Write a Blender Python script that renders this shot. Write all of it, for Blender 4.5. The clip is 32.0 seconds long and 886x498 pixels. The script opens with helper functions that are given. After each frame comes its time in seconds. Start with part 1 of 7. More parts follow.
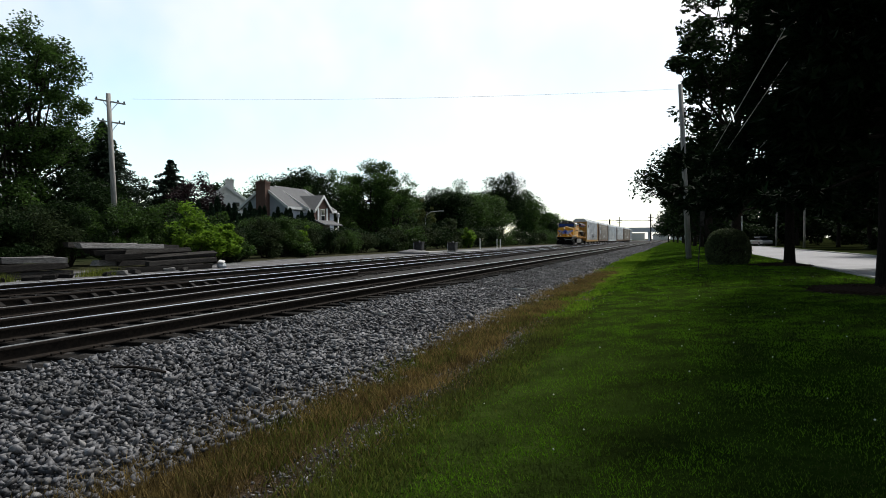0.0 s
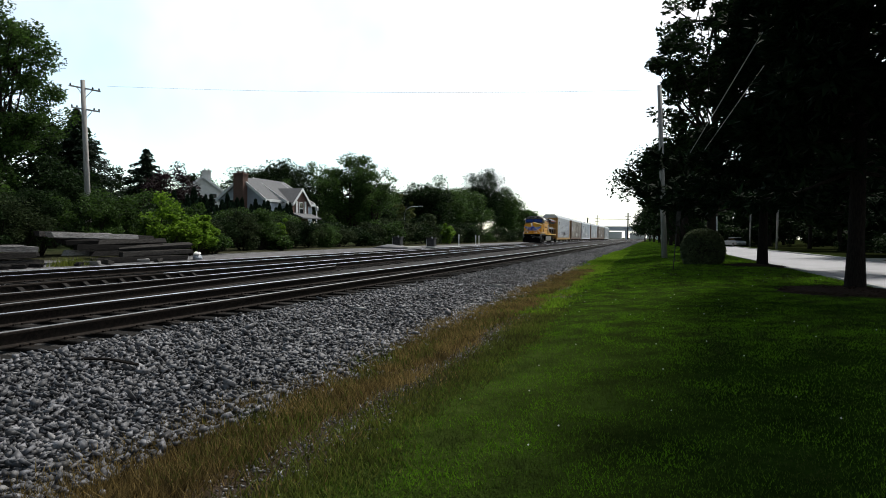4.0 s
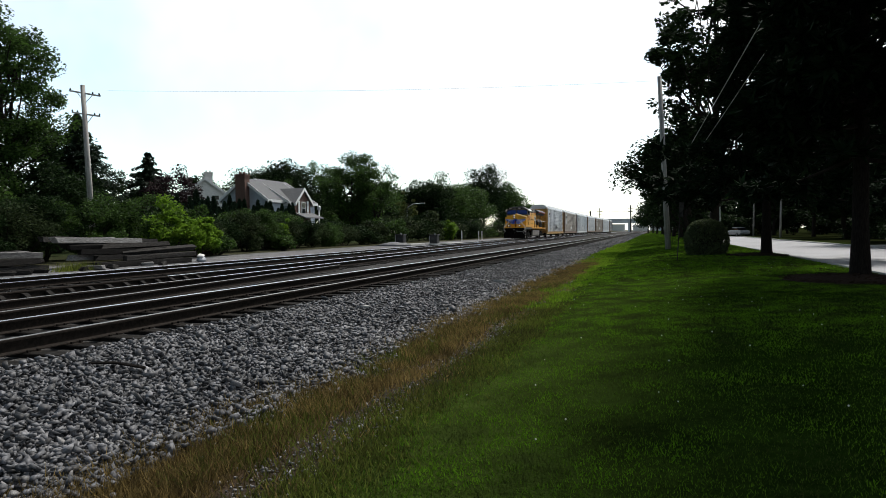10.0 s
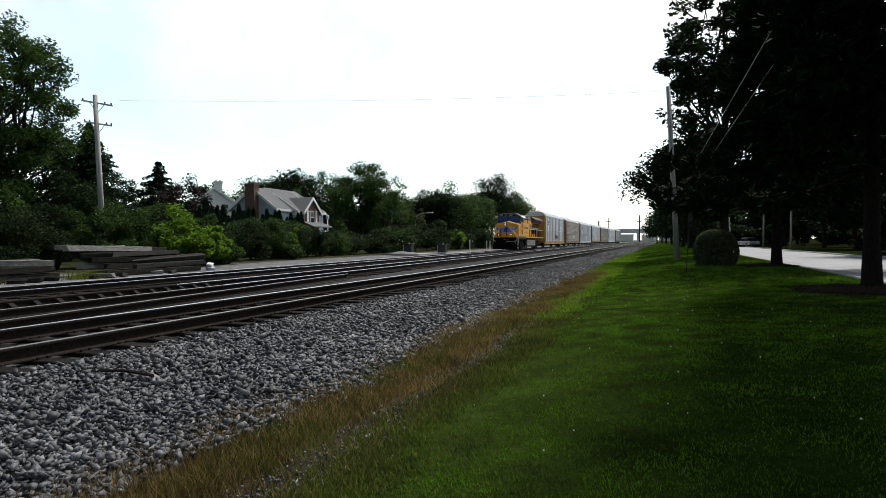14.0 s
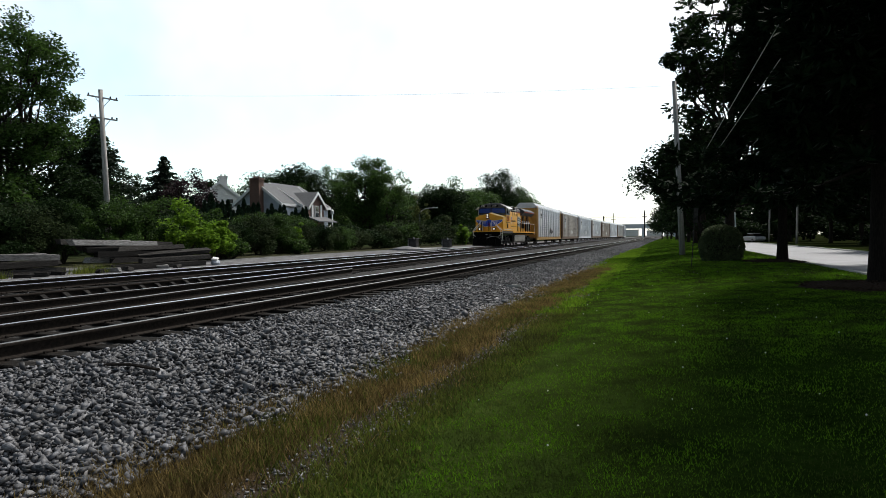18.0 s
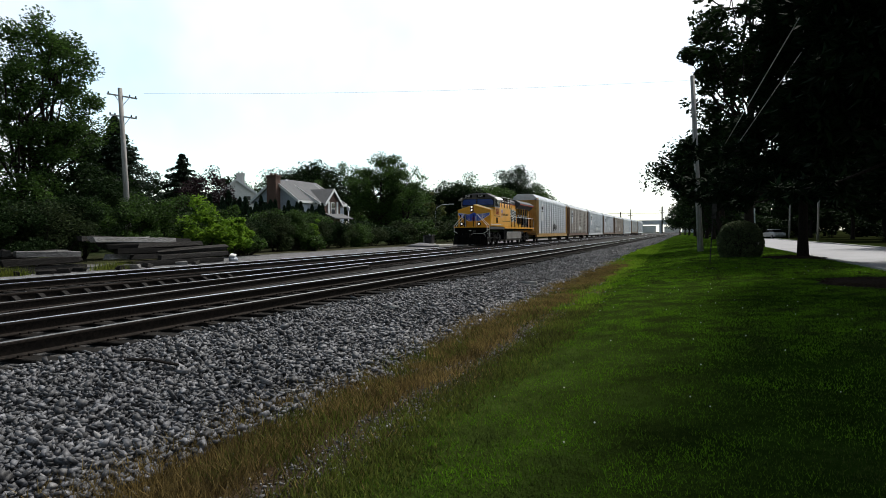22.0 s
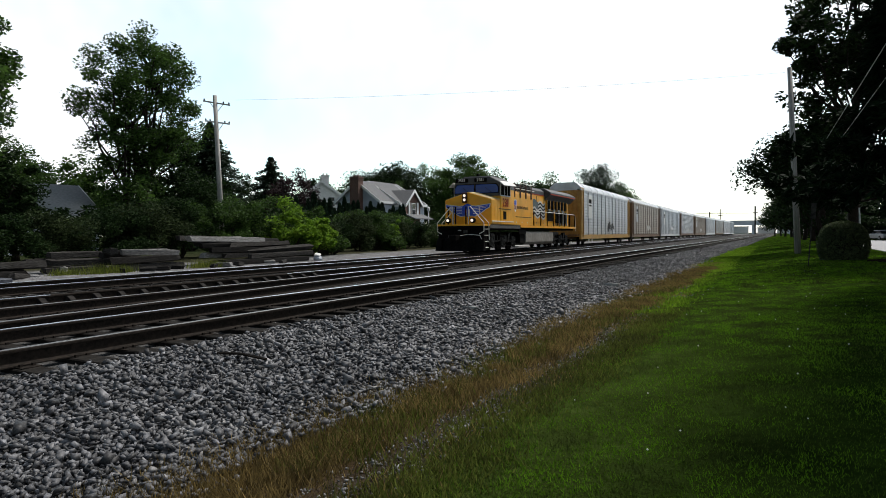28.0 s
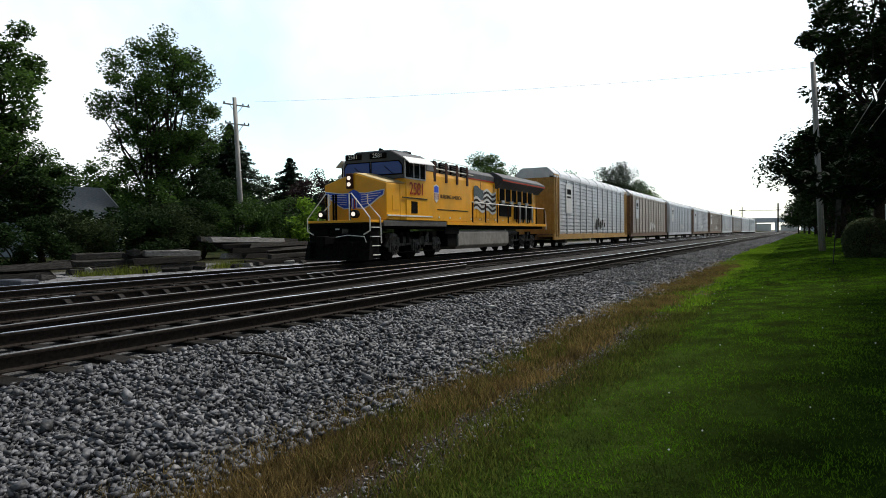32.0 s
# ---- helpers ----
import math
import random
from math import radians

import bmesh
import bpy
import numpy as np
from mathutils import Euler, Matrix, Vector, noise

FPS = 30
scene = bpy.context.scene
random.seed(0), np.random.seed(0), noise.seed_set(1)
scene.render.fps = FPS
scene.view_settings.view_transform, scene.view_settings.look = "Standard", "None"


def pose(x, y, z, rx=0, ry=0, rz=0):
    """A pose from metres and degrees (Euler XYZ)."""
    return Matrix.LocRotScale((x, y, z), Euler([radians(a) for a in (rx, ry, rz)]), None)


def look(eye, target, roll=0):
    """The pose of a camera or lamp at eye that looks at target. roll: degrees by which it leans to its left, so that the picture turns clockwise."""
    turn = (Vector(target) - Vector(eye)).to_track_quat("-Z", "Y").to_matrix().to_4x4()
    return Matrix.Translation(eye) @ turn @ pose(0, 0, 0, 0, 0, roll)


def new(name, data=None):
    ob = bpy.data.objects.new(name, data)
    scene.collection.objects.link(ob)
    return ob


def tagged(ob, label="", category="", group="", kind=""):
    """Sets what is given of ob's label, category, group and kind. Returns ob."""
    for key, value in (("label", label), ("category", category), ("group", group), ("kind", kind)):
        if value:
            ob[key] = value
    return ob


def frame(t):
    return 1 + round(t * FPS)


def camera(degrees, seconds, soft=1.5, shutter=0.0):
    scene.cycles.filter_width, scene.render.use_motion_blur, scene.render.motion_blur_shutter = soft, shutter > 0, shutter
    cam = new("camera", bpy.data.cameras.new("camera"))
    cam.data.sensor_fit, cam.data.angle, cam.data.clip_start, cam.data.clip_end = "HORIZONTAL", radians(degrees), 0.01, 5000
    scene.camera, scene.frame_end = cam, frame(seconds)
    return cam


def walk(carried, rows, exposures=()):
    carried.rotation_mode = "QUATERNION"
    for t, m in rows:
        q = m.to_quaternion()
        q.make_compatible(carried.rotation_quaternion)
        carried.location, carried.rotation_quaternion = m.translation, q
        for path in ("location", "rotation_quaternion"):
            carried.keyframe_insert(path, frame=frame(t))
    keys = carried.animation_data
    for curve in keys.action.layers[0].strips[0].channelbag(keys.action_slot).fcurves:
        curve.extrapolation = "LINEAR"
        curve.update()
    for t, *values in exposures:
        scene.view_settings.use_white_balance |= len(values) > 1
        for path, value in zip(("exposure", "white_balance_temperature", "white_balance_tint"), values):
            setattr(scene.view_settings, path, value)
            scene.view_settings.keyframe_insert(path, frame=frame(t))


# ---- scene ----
cam = camera(69.4, 32.0, soft=0.85)
EYE = 1.270
TURNS = [
    (0, 89.230, 0.384, 19.825), (0.5, 88.711, -0.196, 20.242), (1, 88.554, -0.377, 19.891), (1.5, 88.557, -0.577, 19.709), (2, 88.585, -0.193, 18.980),
    (2.5, 88.568, -0.345, 18.507), (3, 88.954, -0.445, 18.291), (3.5, 89.070, -0.606, 18.364), (5.5, 87.599, -0.157, 15.990), (6, 87.788, -0.083, 16.327),
    (6.5, 88.093, 0.103, 17.219), (7, 88.270, 0.375, 17.835), (7.5, 88.225, 0.379, 18.068), (8, 88.165, 0.439, 17.970), (8.5, 88.326, 0.512, 17.822),
    (9, 88.498, 0.519, 17.707), (9.5, 88.582, 0.549, 17.983), (10, 88.518, 0.733, 18.190), (10.5, 88.575, 0.604, 18.013), (11, 89.065, 0.581, 17.953),
    (11.5, 89.208, 0.640, 17.943), (12, 89.307, 0.846, 17.958), (12.5, 89.517, 0.860, 18.226), (13, 89.388, 0.796, 18.573), (13.5, 89.337, 0.572, 18.767),
    (14, 89.374, 0.532, 18.911), (14.5, 89.444, 0.620, 18.993), (16.5, 89.255, 0.603, 19.205), (17, 89.123, 0.711, 19.338), (17.5, 89.024, 0.560, 19.412),
    (18, 88.930, 0.443, 19.324), (18.5, 88.913, 0.199, 19.242), (19, 88.755, 0.329, 19.176), (19.5, 88.629, 0.327, 19.171), (20, 88.529, 0.326, 19.249),
    (20.5, 88.498, 0.240, 19.538), (21, 88.525, 0.199, 19.905), (21.5, 88.607, 0.226, 20.186), (22, 88.626, 0.503, 20.737), (22.5, 88.740, 0.674, 21.254),
    (23, 88.796, 0.794, 21.622), (23.5, 88.786, 0.828, 21.919), (24, 88.777, 0.235, 22.162), (24.5, 88.796, 0.264, 23.003), (25, 88.800, 0.331, 23.955),
    (25.5, 88.766, 0.396, 24.730), (27.5, 88.617, 0.372, 27.495), (28, 88.715, 0.374, 27.834), (28.5, 88.805, 0.454, 28.088), (29, 88.786, 0.508, 28.347),
    (29.5, 88.827, 0.408, 28.619), (30, 88.783, 0.616, 28.888), (30.5, 88.814, 0.636, 29.137), (31, 88.849, 0.543, 29.283), (31.5, 88.926, 0.596, 29.310),
    (32, 88.682, 0.719, 29.470),
]
walk(cam, [(t, pose(0, 0, EYE, rx, ry, rz)) for t, rx, ry, rz in TURNS], exposures=[(0, -0.14), (1.0, -0.04), (2.5, 0.0), (32, 0.0)])

# ---- world and sun ----
world = bpy.data.worlds.new("sky")
scene.world = world
world.use_nodes = True
wn, wl = world.node_tree.nodes, world.node_tree.links
wn.clear()
w_out = wn.new("ShaderNodeOutputWorld")
w_bg = wn.new("ShaderNodeBackground")
w_sky = wn.new("ShaderNodeTexSky")
w_sky.sky_type = "NISHITA"
w_sky.sun_disc = False
w_sky.sun_elevation, w_sky.sun_rotation = radians(58), radians(23)
w_mul = wn.new("ShaderNodeMix")
w_mul.data_type, w_mul.blend_type = "RGBA", "MULTIPLY"
w_mul.inputs[0].default_value = 1.0
w_mul.inputs[7].default_value = (0.25, 0.265, 0.235, 1)
w_co = wn.new("ShaderNodeTexCoord")
w_noise = wn.new("ShaderNodeTexNoise")
w_noise.inputs["Scale"].default_value = 1.6
w_noise.inputs["Detail"].default_value = 5
w_noise.inputs["Roughness"].default_value = 0.55
w_ramp = wn.new("ShaderNodeValToRGB")
w_ramp.color_ramp.elements[0].position, w_ramp.color_ramp.elements[0].color = 0.39, (0.12, 0.12, 0.12, 1)
w_ramp.color_ramp.elements[1].position, w_ramp.color_ramp.elements[1].color = 0.62, (1, 1, 1, 1)
w_mix = wn.new("ShaderNodeMix")
w_mix.data_type = "RGBA"
w_mix.inputs[7].default_value = (1.16, 1.17, 1.19, 1)
# sky dimmed overhead and behind to cut fill; brightest low in the north
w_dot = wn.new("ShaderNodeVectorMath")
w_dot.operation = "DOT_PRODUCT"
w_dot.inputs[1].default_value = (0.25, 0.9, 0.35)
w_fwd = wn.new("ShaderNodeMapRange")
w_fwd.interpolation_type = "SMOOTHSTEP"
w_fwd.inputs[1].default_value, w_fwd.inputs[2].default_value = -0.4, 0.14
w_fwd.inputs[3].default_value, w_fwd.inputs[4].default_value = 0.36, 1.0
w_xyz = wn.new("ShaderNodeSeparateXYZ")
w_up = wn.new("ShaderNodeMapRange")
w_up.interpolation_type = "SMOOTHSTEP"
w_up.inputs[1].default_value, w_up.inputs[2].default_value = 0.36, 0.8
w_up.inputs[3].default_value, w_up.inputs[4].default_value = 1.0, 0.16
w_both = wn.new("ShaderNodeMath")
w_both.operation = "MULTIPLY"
wl.new(w_co.outputs["Generated"], w_dot.inputs[0])
wl.new(w_co.outputs["Generated"], w_xyz.inputs[0])
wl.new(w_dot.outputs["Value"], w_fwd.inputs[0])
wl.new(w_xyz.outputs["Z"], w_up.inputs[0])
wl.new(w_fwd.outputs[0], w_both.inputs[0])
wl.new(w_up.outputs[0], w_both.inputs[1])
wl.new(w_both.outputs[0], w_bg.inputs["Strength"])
wl.new(w_co.outputs["Generated"], w_noise.inputs["Vector"])
wl.new(w_noise.outputs["Fac"], w_ramp.inputs["Fac"])
wl.new(w_sky.outputs["Color"], w_mul.inputs[6])
wl.new(w_mul.outputs[2], w_mix.inputs[6])
w_thin = wn.new("ShaderNodeMath")
w_thin.operation = "MULTIPLY"
wl.new(w_ramp.outputs["Color"], w_thin.inputs[0])
wl.new(w_fwd.outputs[0], w_thin.inputs[1])
wl.new(w_thin.outputs[0], w_mix.inputs[0])
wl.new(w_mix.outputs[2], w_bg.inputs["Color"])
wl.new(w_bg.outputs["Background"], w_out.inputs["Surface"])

sun_data = bpy.data.lights.new("sun", "SUN")
sun_data.energy, sun_data.angle, sun_data.color = 3.8, radians(9), (1.0, 0.96, 0.9)
sun = new("sun", sun_data)
sun.matrix_world = look((37.3, 87.8, 152.6), (0, 0, 0))

# ---- tools ----


def cloud(n, seed):
    return np.random.default_rng(seed).random((n, 3))


class Geo:
    """Collects the corners and faces of one mesh."""

    def __init__(self):
        self.v, self.f, self.m = [], [], []

    def add(self, verts, faces, slot=0):
        n = len(self.v)
        self.v += [tuple(p) for p in verts]
        self.f += [[n + i for i in f] for f in faces]
        self.m += [slot] * len(faces)
        return self

    def box(self, x, y, z, sx, sy, sz, turn=None, slot=0):
        """A box by its centre and its sizes."""
        vs = [Vector((a * sx / 2, b * sy / 2, c * sz / 2)) for a in (-1, 1) for b in (-1, 1) for c in (-1, 1)]
        if turn is not None:
            vs = [turn @ p for p in vs]
        vs = [p + Vector((x, y, z)) for p in vs]
        return self.add(vs, [(0, 1, 3, 2), (4, 6, 7, 5), (0, 4, 5, 1), (2, 3, 7, 6), (0, 2, 6, 4), (1, 5, 7, 3)], slot)

    def tube(self, points, radii, n=8, caps=True, slot=0):
        """A round bar along points."""
        pts = [Vector(p) for p in points]
        if isinstance(radii, (int, float)):
            radii = [radii] * len(pts)
        rings = []
        side = None
        for i, p in enumerate(pts):
            d = (pts[min(i + 1, len(pts) - 1)] - pts[max(i - 1, 0)]).normalized()
            if side is None:
                side = d.orthogonal().normalized()
            else:
                side = (side - d * side.dot(d)).normalized()
            up = d.cross(side)
            rings.append([p + radii[i] * (side * math.cos(2 * math.pi * k / n) + up * math.sin(2 * math.pi * k / n)) for k in range(n)])
        vs = [q for r in rings for q in r]
        fs = [(i * n + k, i * n + (k + 1) % n, (i + 1) * n + (k + 1) % n, (i + 1) * n + k) for i in range(len(pts) - 1) for k in range(n)]
        if caps:
            fs += [tuple(range(n))[::-1], tuple((len(pts) - 1) * n + k for k in range(n))]
        return self.add(vs, fs, slot)

    def prism(self, outline, a, b, axis="y", slot=0):
        """An outline drawn across the axis, from a to b along it. outline: (x, z) for y, (y, z) for x, (x, y) for z."""
        n = len(outline)

        def at(p, s):
            return {"y": (p[0], s, p[1]), "x": (s, p[0], p[1]), "z": (p[0], p[1], s)}[axis]
        vs = [at(p, a) for p in outline] + [at(p, b) for p in outline]
        fs = [(k, (k + 1) % n, n + (k + 1) % n, n + k) for k in range(n)]
        fs += [tuple(range(n))[::-1], tuple(range(n, 2 * n))]
        return self.add(vs, fs, slot)

    def mesh(self, name, mats, bevel=0.0, smooth=False):
        me = bpy.data.meshes.new(name)
        bm = bmesh.new()
        vs = [bm.verts.new(p) for p in self.v]
        for f, m in zip(self.f, self.m):
            try:
                face = bm.faces.new([vs[i] for i in f])
                face.material_index, face.smooth = m, smooth
            except ValueError:
                pass
        bmesh.ops.recalc_face_normals(bm, faces=bm.faces)
        if bevel:
            sharp = [e for e in bm.edges if len(e.link_faces) == 2 and e.calc_face_angle(0) > 0.5]
            bmesh.ops.bevel(bm, geom=sharp, offset=bevel, segments=1, affect="EDGES", clamp_overlap=True)
        bm.to_mesh(me)
        bm.free()
        for m in (mats if isinstance(mats, (list, tuple)) else [mats]):
            me.materials.append(m)
        return me


def part(name, geo, material, parent=None, label="", bevel=0.0, smooth=False):
    """Links what geo holds, a Geo or a mesh, as one mesh object under its thing."""
    me = geo.mesh(name, material, bevel, smooth) if isinstance(geo, Geo) else geo
    ob = new(name, me)
    ob.parent = parent
    return tagged(ob, label)


def empty(name, m, label="", category="", group="", kind=""):
    ob = new(name)
    ob.empty_display_size = 0.2
    ob.matrix_world = m
    return tagged(ob, label, category, group, kind)


def fast_mesh(name, verts, sizes, mats, slots=None, smooth=False):
    """A mesh of loose faces: verts in face order, sizes: corners of each face (one number or an array)."""
    verts = np.asarray(verts, np.float32)
    n = len(verts)
    if isinstance(sizes, int):
        sizes = np.full(n // sizes, sizes, np.int32)
    me = bpy.data.meshes.new(name)
    me.vertices.add(n)
    me.vertices.foreach_set("co", verts.ravel())
    me.loops.add(n)
    me.loops.foreach_set("vertex_index", np.arange(n, dtype=np.int32))
    me.polygons.add(len(sizes))
    me.polygons.foreach_set("loop_start", np.concatenate([[0], np.cumsum(sizes)[:-1]]).astype(np.int32))
    if slots is not None:
        me.polygons.foreach_set("material_index", np.asarray(slots, np.int32))
    if smooth:
        me.polygons.foreach_set("use_smooth", np.ones(len(sizes), bool))
    me.update(calc_edges=True)
    for m in (mats if isinstance(mats, (list, tuple)) else [mats]):
        me.materials.append(m)
    return me


def indexed_mesh(name, verts, faces, mats, smooth=False):
    """A mesh from an array of corners and an array of faces that all have as many corners."""
    verts, faces = np.asarray(verts, np.float32), np.asarray(faces, np.int32)
    me = bpy.data.meshes.new(name)
    me.vertices.add(len(verts))
    me.vertices.foreach_set("co", verts.ravel())
    me.loops.add(faces.size)
    me.loops.foreach_set("vertex_index", faces.ravel())
    me.polygons.add(len(faces))
    me.polygons.foreach_set("loop_start", np.arange(0, faces.size, faces.shape[1], dtype=np.int32))
    if smooth:
        me.polygons.foreach_set("use_smooth", np.ones(len(faces), bool))
    me.update(calc_edges=True)
    for m in (mats if isinstance(mats, (list, tuple)) else [mats]):
        me.materials.append(m)
    return me


# ---- materials ----


def paint(name, c1, c2, rough=0.6, metal=0.0, grain=8.0, stain=0.7, bump=0.0, dirt=None, amount=0.35, by="", spread=0.0, spec=0.5, stretch=(1, 1, 1)):
    """A surface that wanders between two colours at a fine and a coarse scale. dirt: a third colour laid on in patches.
    by: 'object' or 'island' shifts each piece's brightness by spread."""
    m = bpy.data.materials.new(name)
    m.use_nodes = True
    n, l = m.node_tree.nodes, m.node_tree.links
    b = n["Principled BSDF"]
    b.inputs["Roughness"].default_value, b.inputs["Metallic"].default_value = rough, metal
    b.inputs["Specular IOR Level"].default_value = spec
    co = n.new("ShaderNodeTexCoord")
    mp = n.new("ShaderNodeMapping")
    mp.inputs["Scale"].default_value = stretch
    l.new(co.outputs["Object"], mp.inputs["Vector"])
    fine, big = n.new("ShaderNodeTexNoise"), n.new("ShaderNodeTexNoise")
    for node, scale in ((fine, grain), (big, stain)):
        node.inputs["Scale"].default_value, node.inputs["Detail"].default_value = scale, 4
        l.new(mp.outputs["Vector"], node.inputs["Vector"])
    mix = n.new("ShaderNodeMix")
    mix.data_type = "RGBA"
    mix.inputs[6].default_value, mix.inputs[7].default_value = (*c1, 1), (*c2, 1)
    step = n.new("ShaderNodeMapRange")
    step.inputs[1].default_value, step.inputs[2].default_value = 0.35, 0.65
    l.new(fine.outputs["Fac"], step.inputs[0])
    l.new(step.outputs[0], mix.inputs[0])
    last = mix.outputs[2]
    if dirt:
        over = n.new("ShaderNodeMix")
        over.data_type = "RGBA"
        over.inputs[7].default_value = (*dirt, 1)
        lim = n.new("ShaderNodeMapRange")
        lim.inputs[1].default_value, lim.inputs[2].default_value = 0.42, 0.72
        lim.inputs[4].default_value = amount
        l.new(big.outputs["Fac"], lim.inputs[0])
        l.new(lim.outputs[0], over.inputs[0])
        l.new(last, over.inputs[6])
        last = over.outputs[2]
    if by:
        src = n.new("ShaderNodeObjectInfo").outputs["Random"] if by == "object" else n.new("ShaderNodeNewGeometry").outputs["Random Per Island"]
        rng = n.new("ShaderNodeMapRange")
        rng.inputs[3].default_value, rng.inputs[4].default_value = 1 - spread, 1 + spread
        hsv = n.new("ShaderNodeHueSaturation")
        l.new(src, rng.inputs[0])
        l.new(rng.outputs[0], hsv.inputs["Value"])
        l.new(last, hsv.inputs["Color"])
        last = hsv.outputs["Color"]
    l.new(last, b.inputs["Base Color"])
    if bump:
        bp = n.new("ShaderNodeBump")
        bp.inputs["Strength"].default_value, bp.inputs["Distance"].default_value = bump, 0.02
        l.new(fine.outputs["Fac"], bp.inputs["Height"])
        l.new(bp.outputs["Normal"], b.inputs["Normal"])
    return m


def leaf_paint(name, c1, c2, glow=0.35, spread=0.35, spec=0.15, patch=0.6, push=1.6):
    """Foliage: diffuse and translucent, each leaf a little different."""
    m = bpy.data.materials.new(name)
    m.use_nodes = True
    n, l = m.node_tree.nodes, m.node_tree.links
    b, out = n["Principled BSDF"], n["Material Output"]
    b.inputs["Roughness"].default_value = 0.6
    b.inputs["Specular IOR Level"].default_value = spec
    rnd = n.new("ShaderNodeNewGeometry").outputs["Random Per Island"]
    co, big = n.new("ShaderNodeTexCoord"), n.new("ShaderNodeTexNoise")
    big.inputs["Scale"].default_value = patch
    big.inputs["Detail"].default_value = 4
    l.new(co.outputs["Object"], big.inputs["Vector"])
    mix = n.new("ShaderNodeMix")
    mix.data_type = "RGBA"
    mix.inputs[6].default_value, mix.inputs[7].default_value = (*c1, 1), (*c2, 1)
    add = n.new("ShaderNodeMath")
    add.operation = "MULTIPLY_ADD"
    add.inputs[1].default_value = 0.6
    l.new(rnd, add.inputs[0])
    off = n.new("ShaderNodeMath")
    off.operation = "MULTIPLY_ADD"
    off.inputs[1].default_value, off.inputs[2].default_value = push, 0.2 - push * 0.5
    l.new(big.outputs["Fac"], off.inputs[0])
    l.new(off.outputs[0], add.inputs[2])
    l.new(add.outputs[0], mix.inputs[0])
    rng = n.new("ShaderNodeMapRange")
    rng.inputs[3].default_value, rng.inputs[4].default_value = 1 - spread, 1 + spread
    l.new(rnd, rng.inputs[0])
    hsv = n.new("ShaderNodeHueSaturation")
    l.new(rng.outputs[0], hsv.inputs["Value"])
    l.new(mix.outputs[2], hsv.inputs["Color"])
    l.new(hsv.outputs["Color"], b.inputs["Base Color"])
    tr, ms = n.new("ShaderNodeBsdfTranslucent"), n.new("ShaderNodeMixShader")
    ms.inputs[0].default_value = glow
    l.new(hsv.outputs["Color"], tr.inputs["Color"])
    l.new(b.outputs[0], ms.inputs[1])
    l.new(tr.outputs[0], ms.inputs[2])
    l.new(ms.outputs[0], out.inputs["Surface"])
    return m


def lamp_paint(name, color, strength):
    m = bpy.data.materials.new(name)
    m.use_nodes = True
    b = m.node_tree.nodes["Principled BSDF"]
    b.inputs["Base Color"].default_value = (*color, 1)
    b.inputs["Emission Color"].default_value = (*color, 1)
    b.inputs["Emission Strength"].default_value = strength
    return m


def glass_paint(name, tint, rough=0.05):
    m = bpy.data.materials.new(name)
    m.use_nodes = True
    b = m.node_tree.nodes["Principled BSDF"]
    b.inputs["Base Color"].default_value = (*tint, 1)
    b.inputs["Roughness"].default_value = rough
    b.inputs["Specular IOR Level"].default_value = 0.5
    b.inputs["Coat Weight"].default_value = 0.1
    b.inputs["Coat Roughness"].default_value = 0.04
    return m


RUST = paint("rusty_steel", (0.0105, 0.009, 0.008), (0.028, 0.022, 0.018), 0.85, 0.0, 25, 2, 0.2, spec=0.12)
STEEL = paint("polished_rail_steel", (0.86, 0.86, 0.87), (0.92, 0.92, 0.93), 0.27, 1.0, 30, 0.5)
DULL_STEEL = paint("dull_rail_steel", (0.2, 0.19, 0.18), (0.36, 0.35, 0.34), 0.38, 0.9, 30, 0.5)
TIE = paint("creosoted_tie_wood", (0.006, 0.0055, 0.005), (0.018, 0.016, 0.014), 0.9, 0, 6, 1.2, 0.6, (0.035, 0.031, 0.028), 0.4, "object", 0.35, 0.12, (12, 1, 12))
OLD_TIE = paint("weathered_tie_wood", (0.009, 0.0085, 0.008), (0.06, 0.057, 0.054), 0.9, 0, 7, 1.5, 0.7, (0.015, 0.013, 0.012), 0.7, "object", 0.6, 0.1, (12, 1, 12))
STONE = paint("crushed_limestone", (0.026, 0.0265, 0.029), (0.14, 0.142, 0.154), 0.6, 0, 18, 1.0, 0.3, (0.26, 0.26, 0.27), 0.4, "island", 0.75, 0.45)
DUST_STONE = paint("dusty_fine_gravel", (0.1, 0.099, 0.1), (0.25, 0.247, 0.247), 0.9, 0, 18, 1.0, 0.3, (0.33, 0.325, 0.32), 0.4, "island", 0.45, 0.2)
YELLOW = paint("engine_yellow", (0.9, 0.405, 0.006), (0.95, 0.45, 0.01), 0.38, 0, 3, 0.8, 0, (0.46, 0.24, 0.035), 0.4)
GREY_PAINT = paint("engine_grey", (0.06, 0.062, 0.066), (0.09, 0.093, 0.098), 0.55, 0, 3, 0.8, spec=0.3)
LIGHT_GREY = paint("engine_light_grey", (0.42, 0.42, 0.42), (0.52, 0.52, 0.51), 0.5, 0, 3, 0.8)
BLACK = paint("sooty_black_steel", (0.004, 0.004, 0.004), (0.011, 0.01, 0.0095), 0.85, 0.0, 9, 1.5, 0.2, spec=0.04)
UNDER = paint("dusty_truck_grey", (0.018, 0.017, 0.016), (0.06, 0.057, 0.053), 0.8, 0.0, 8, 1.5, 0.2, spec=0.15)
RED = paint("red_lettering", (0.33, 0.035, 0.012), (0.4, 0.045, 0.018), 0.6, spec=0.2)
BLUE = paint("wing_blue", (0.015, 0.07, 0.55), (0.025, 0.1, 0.65), 0.45)
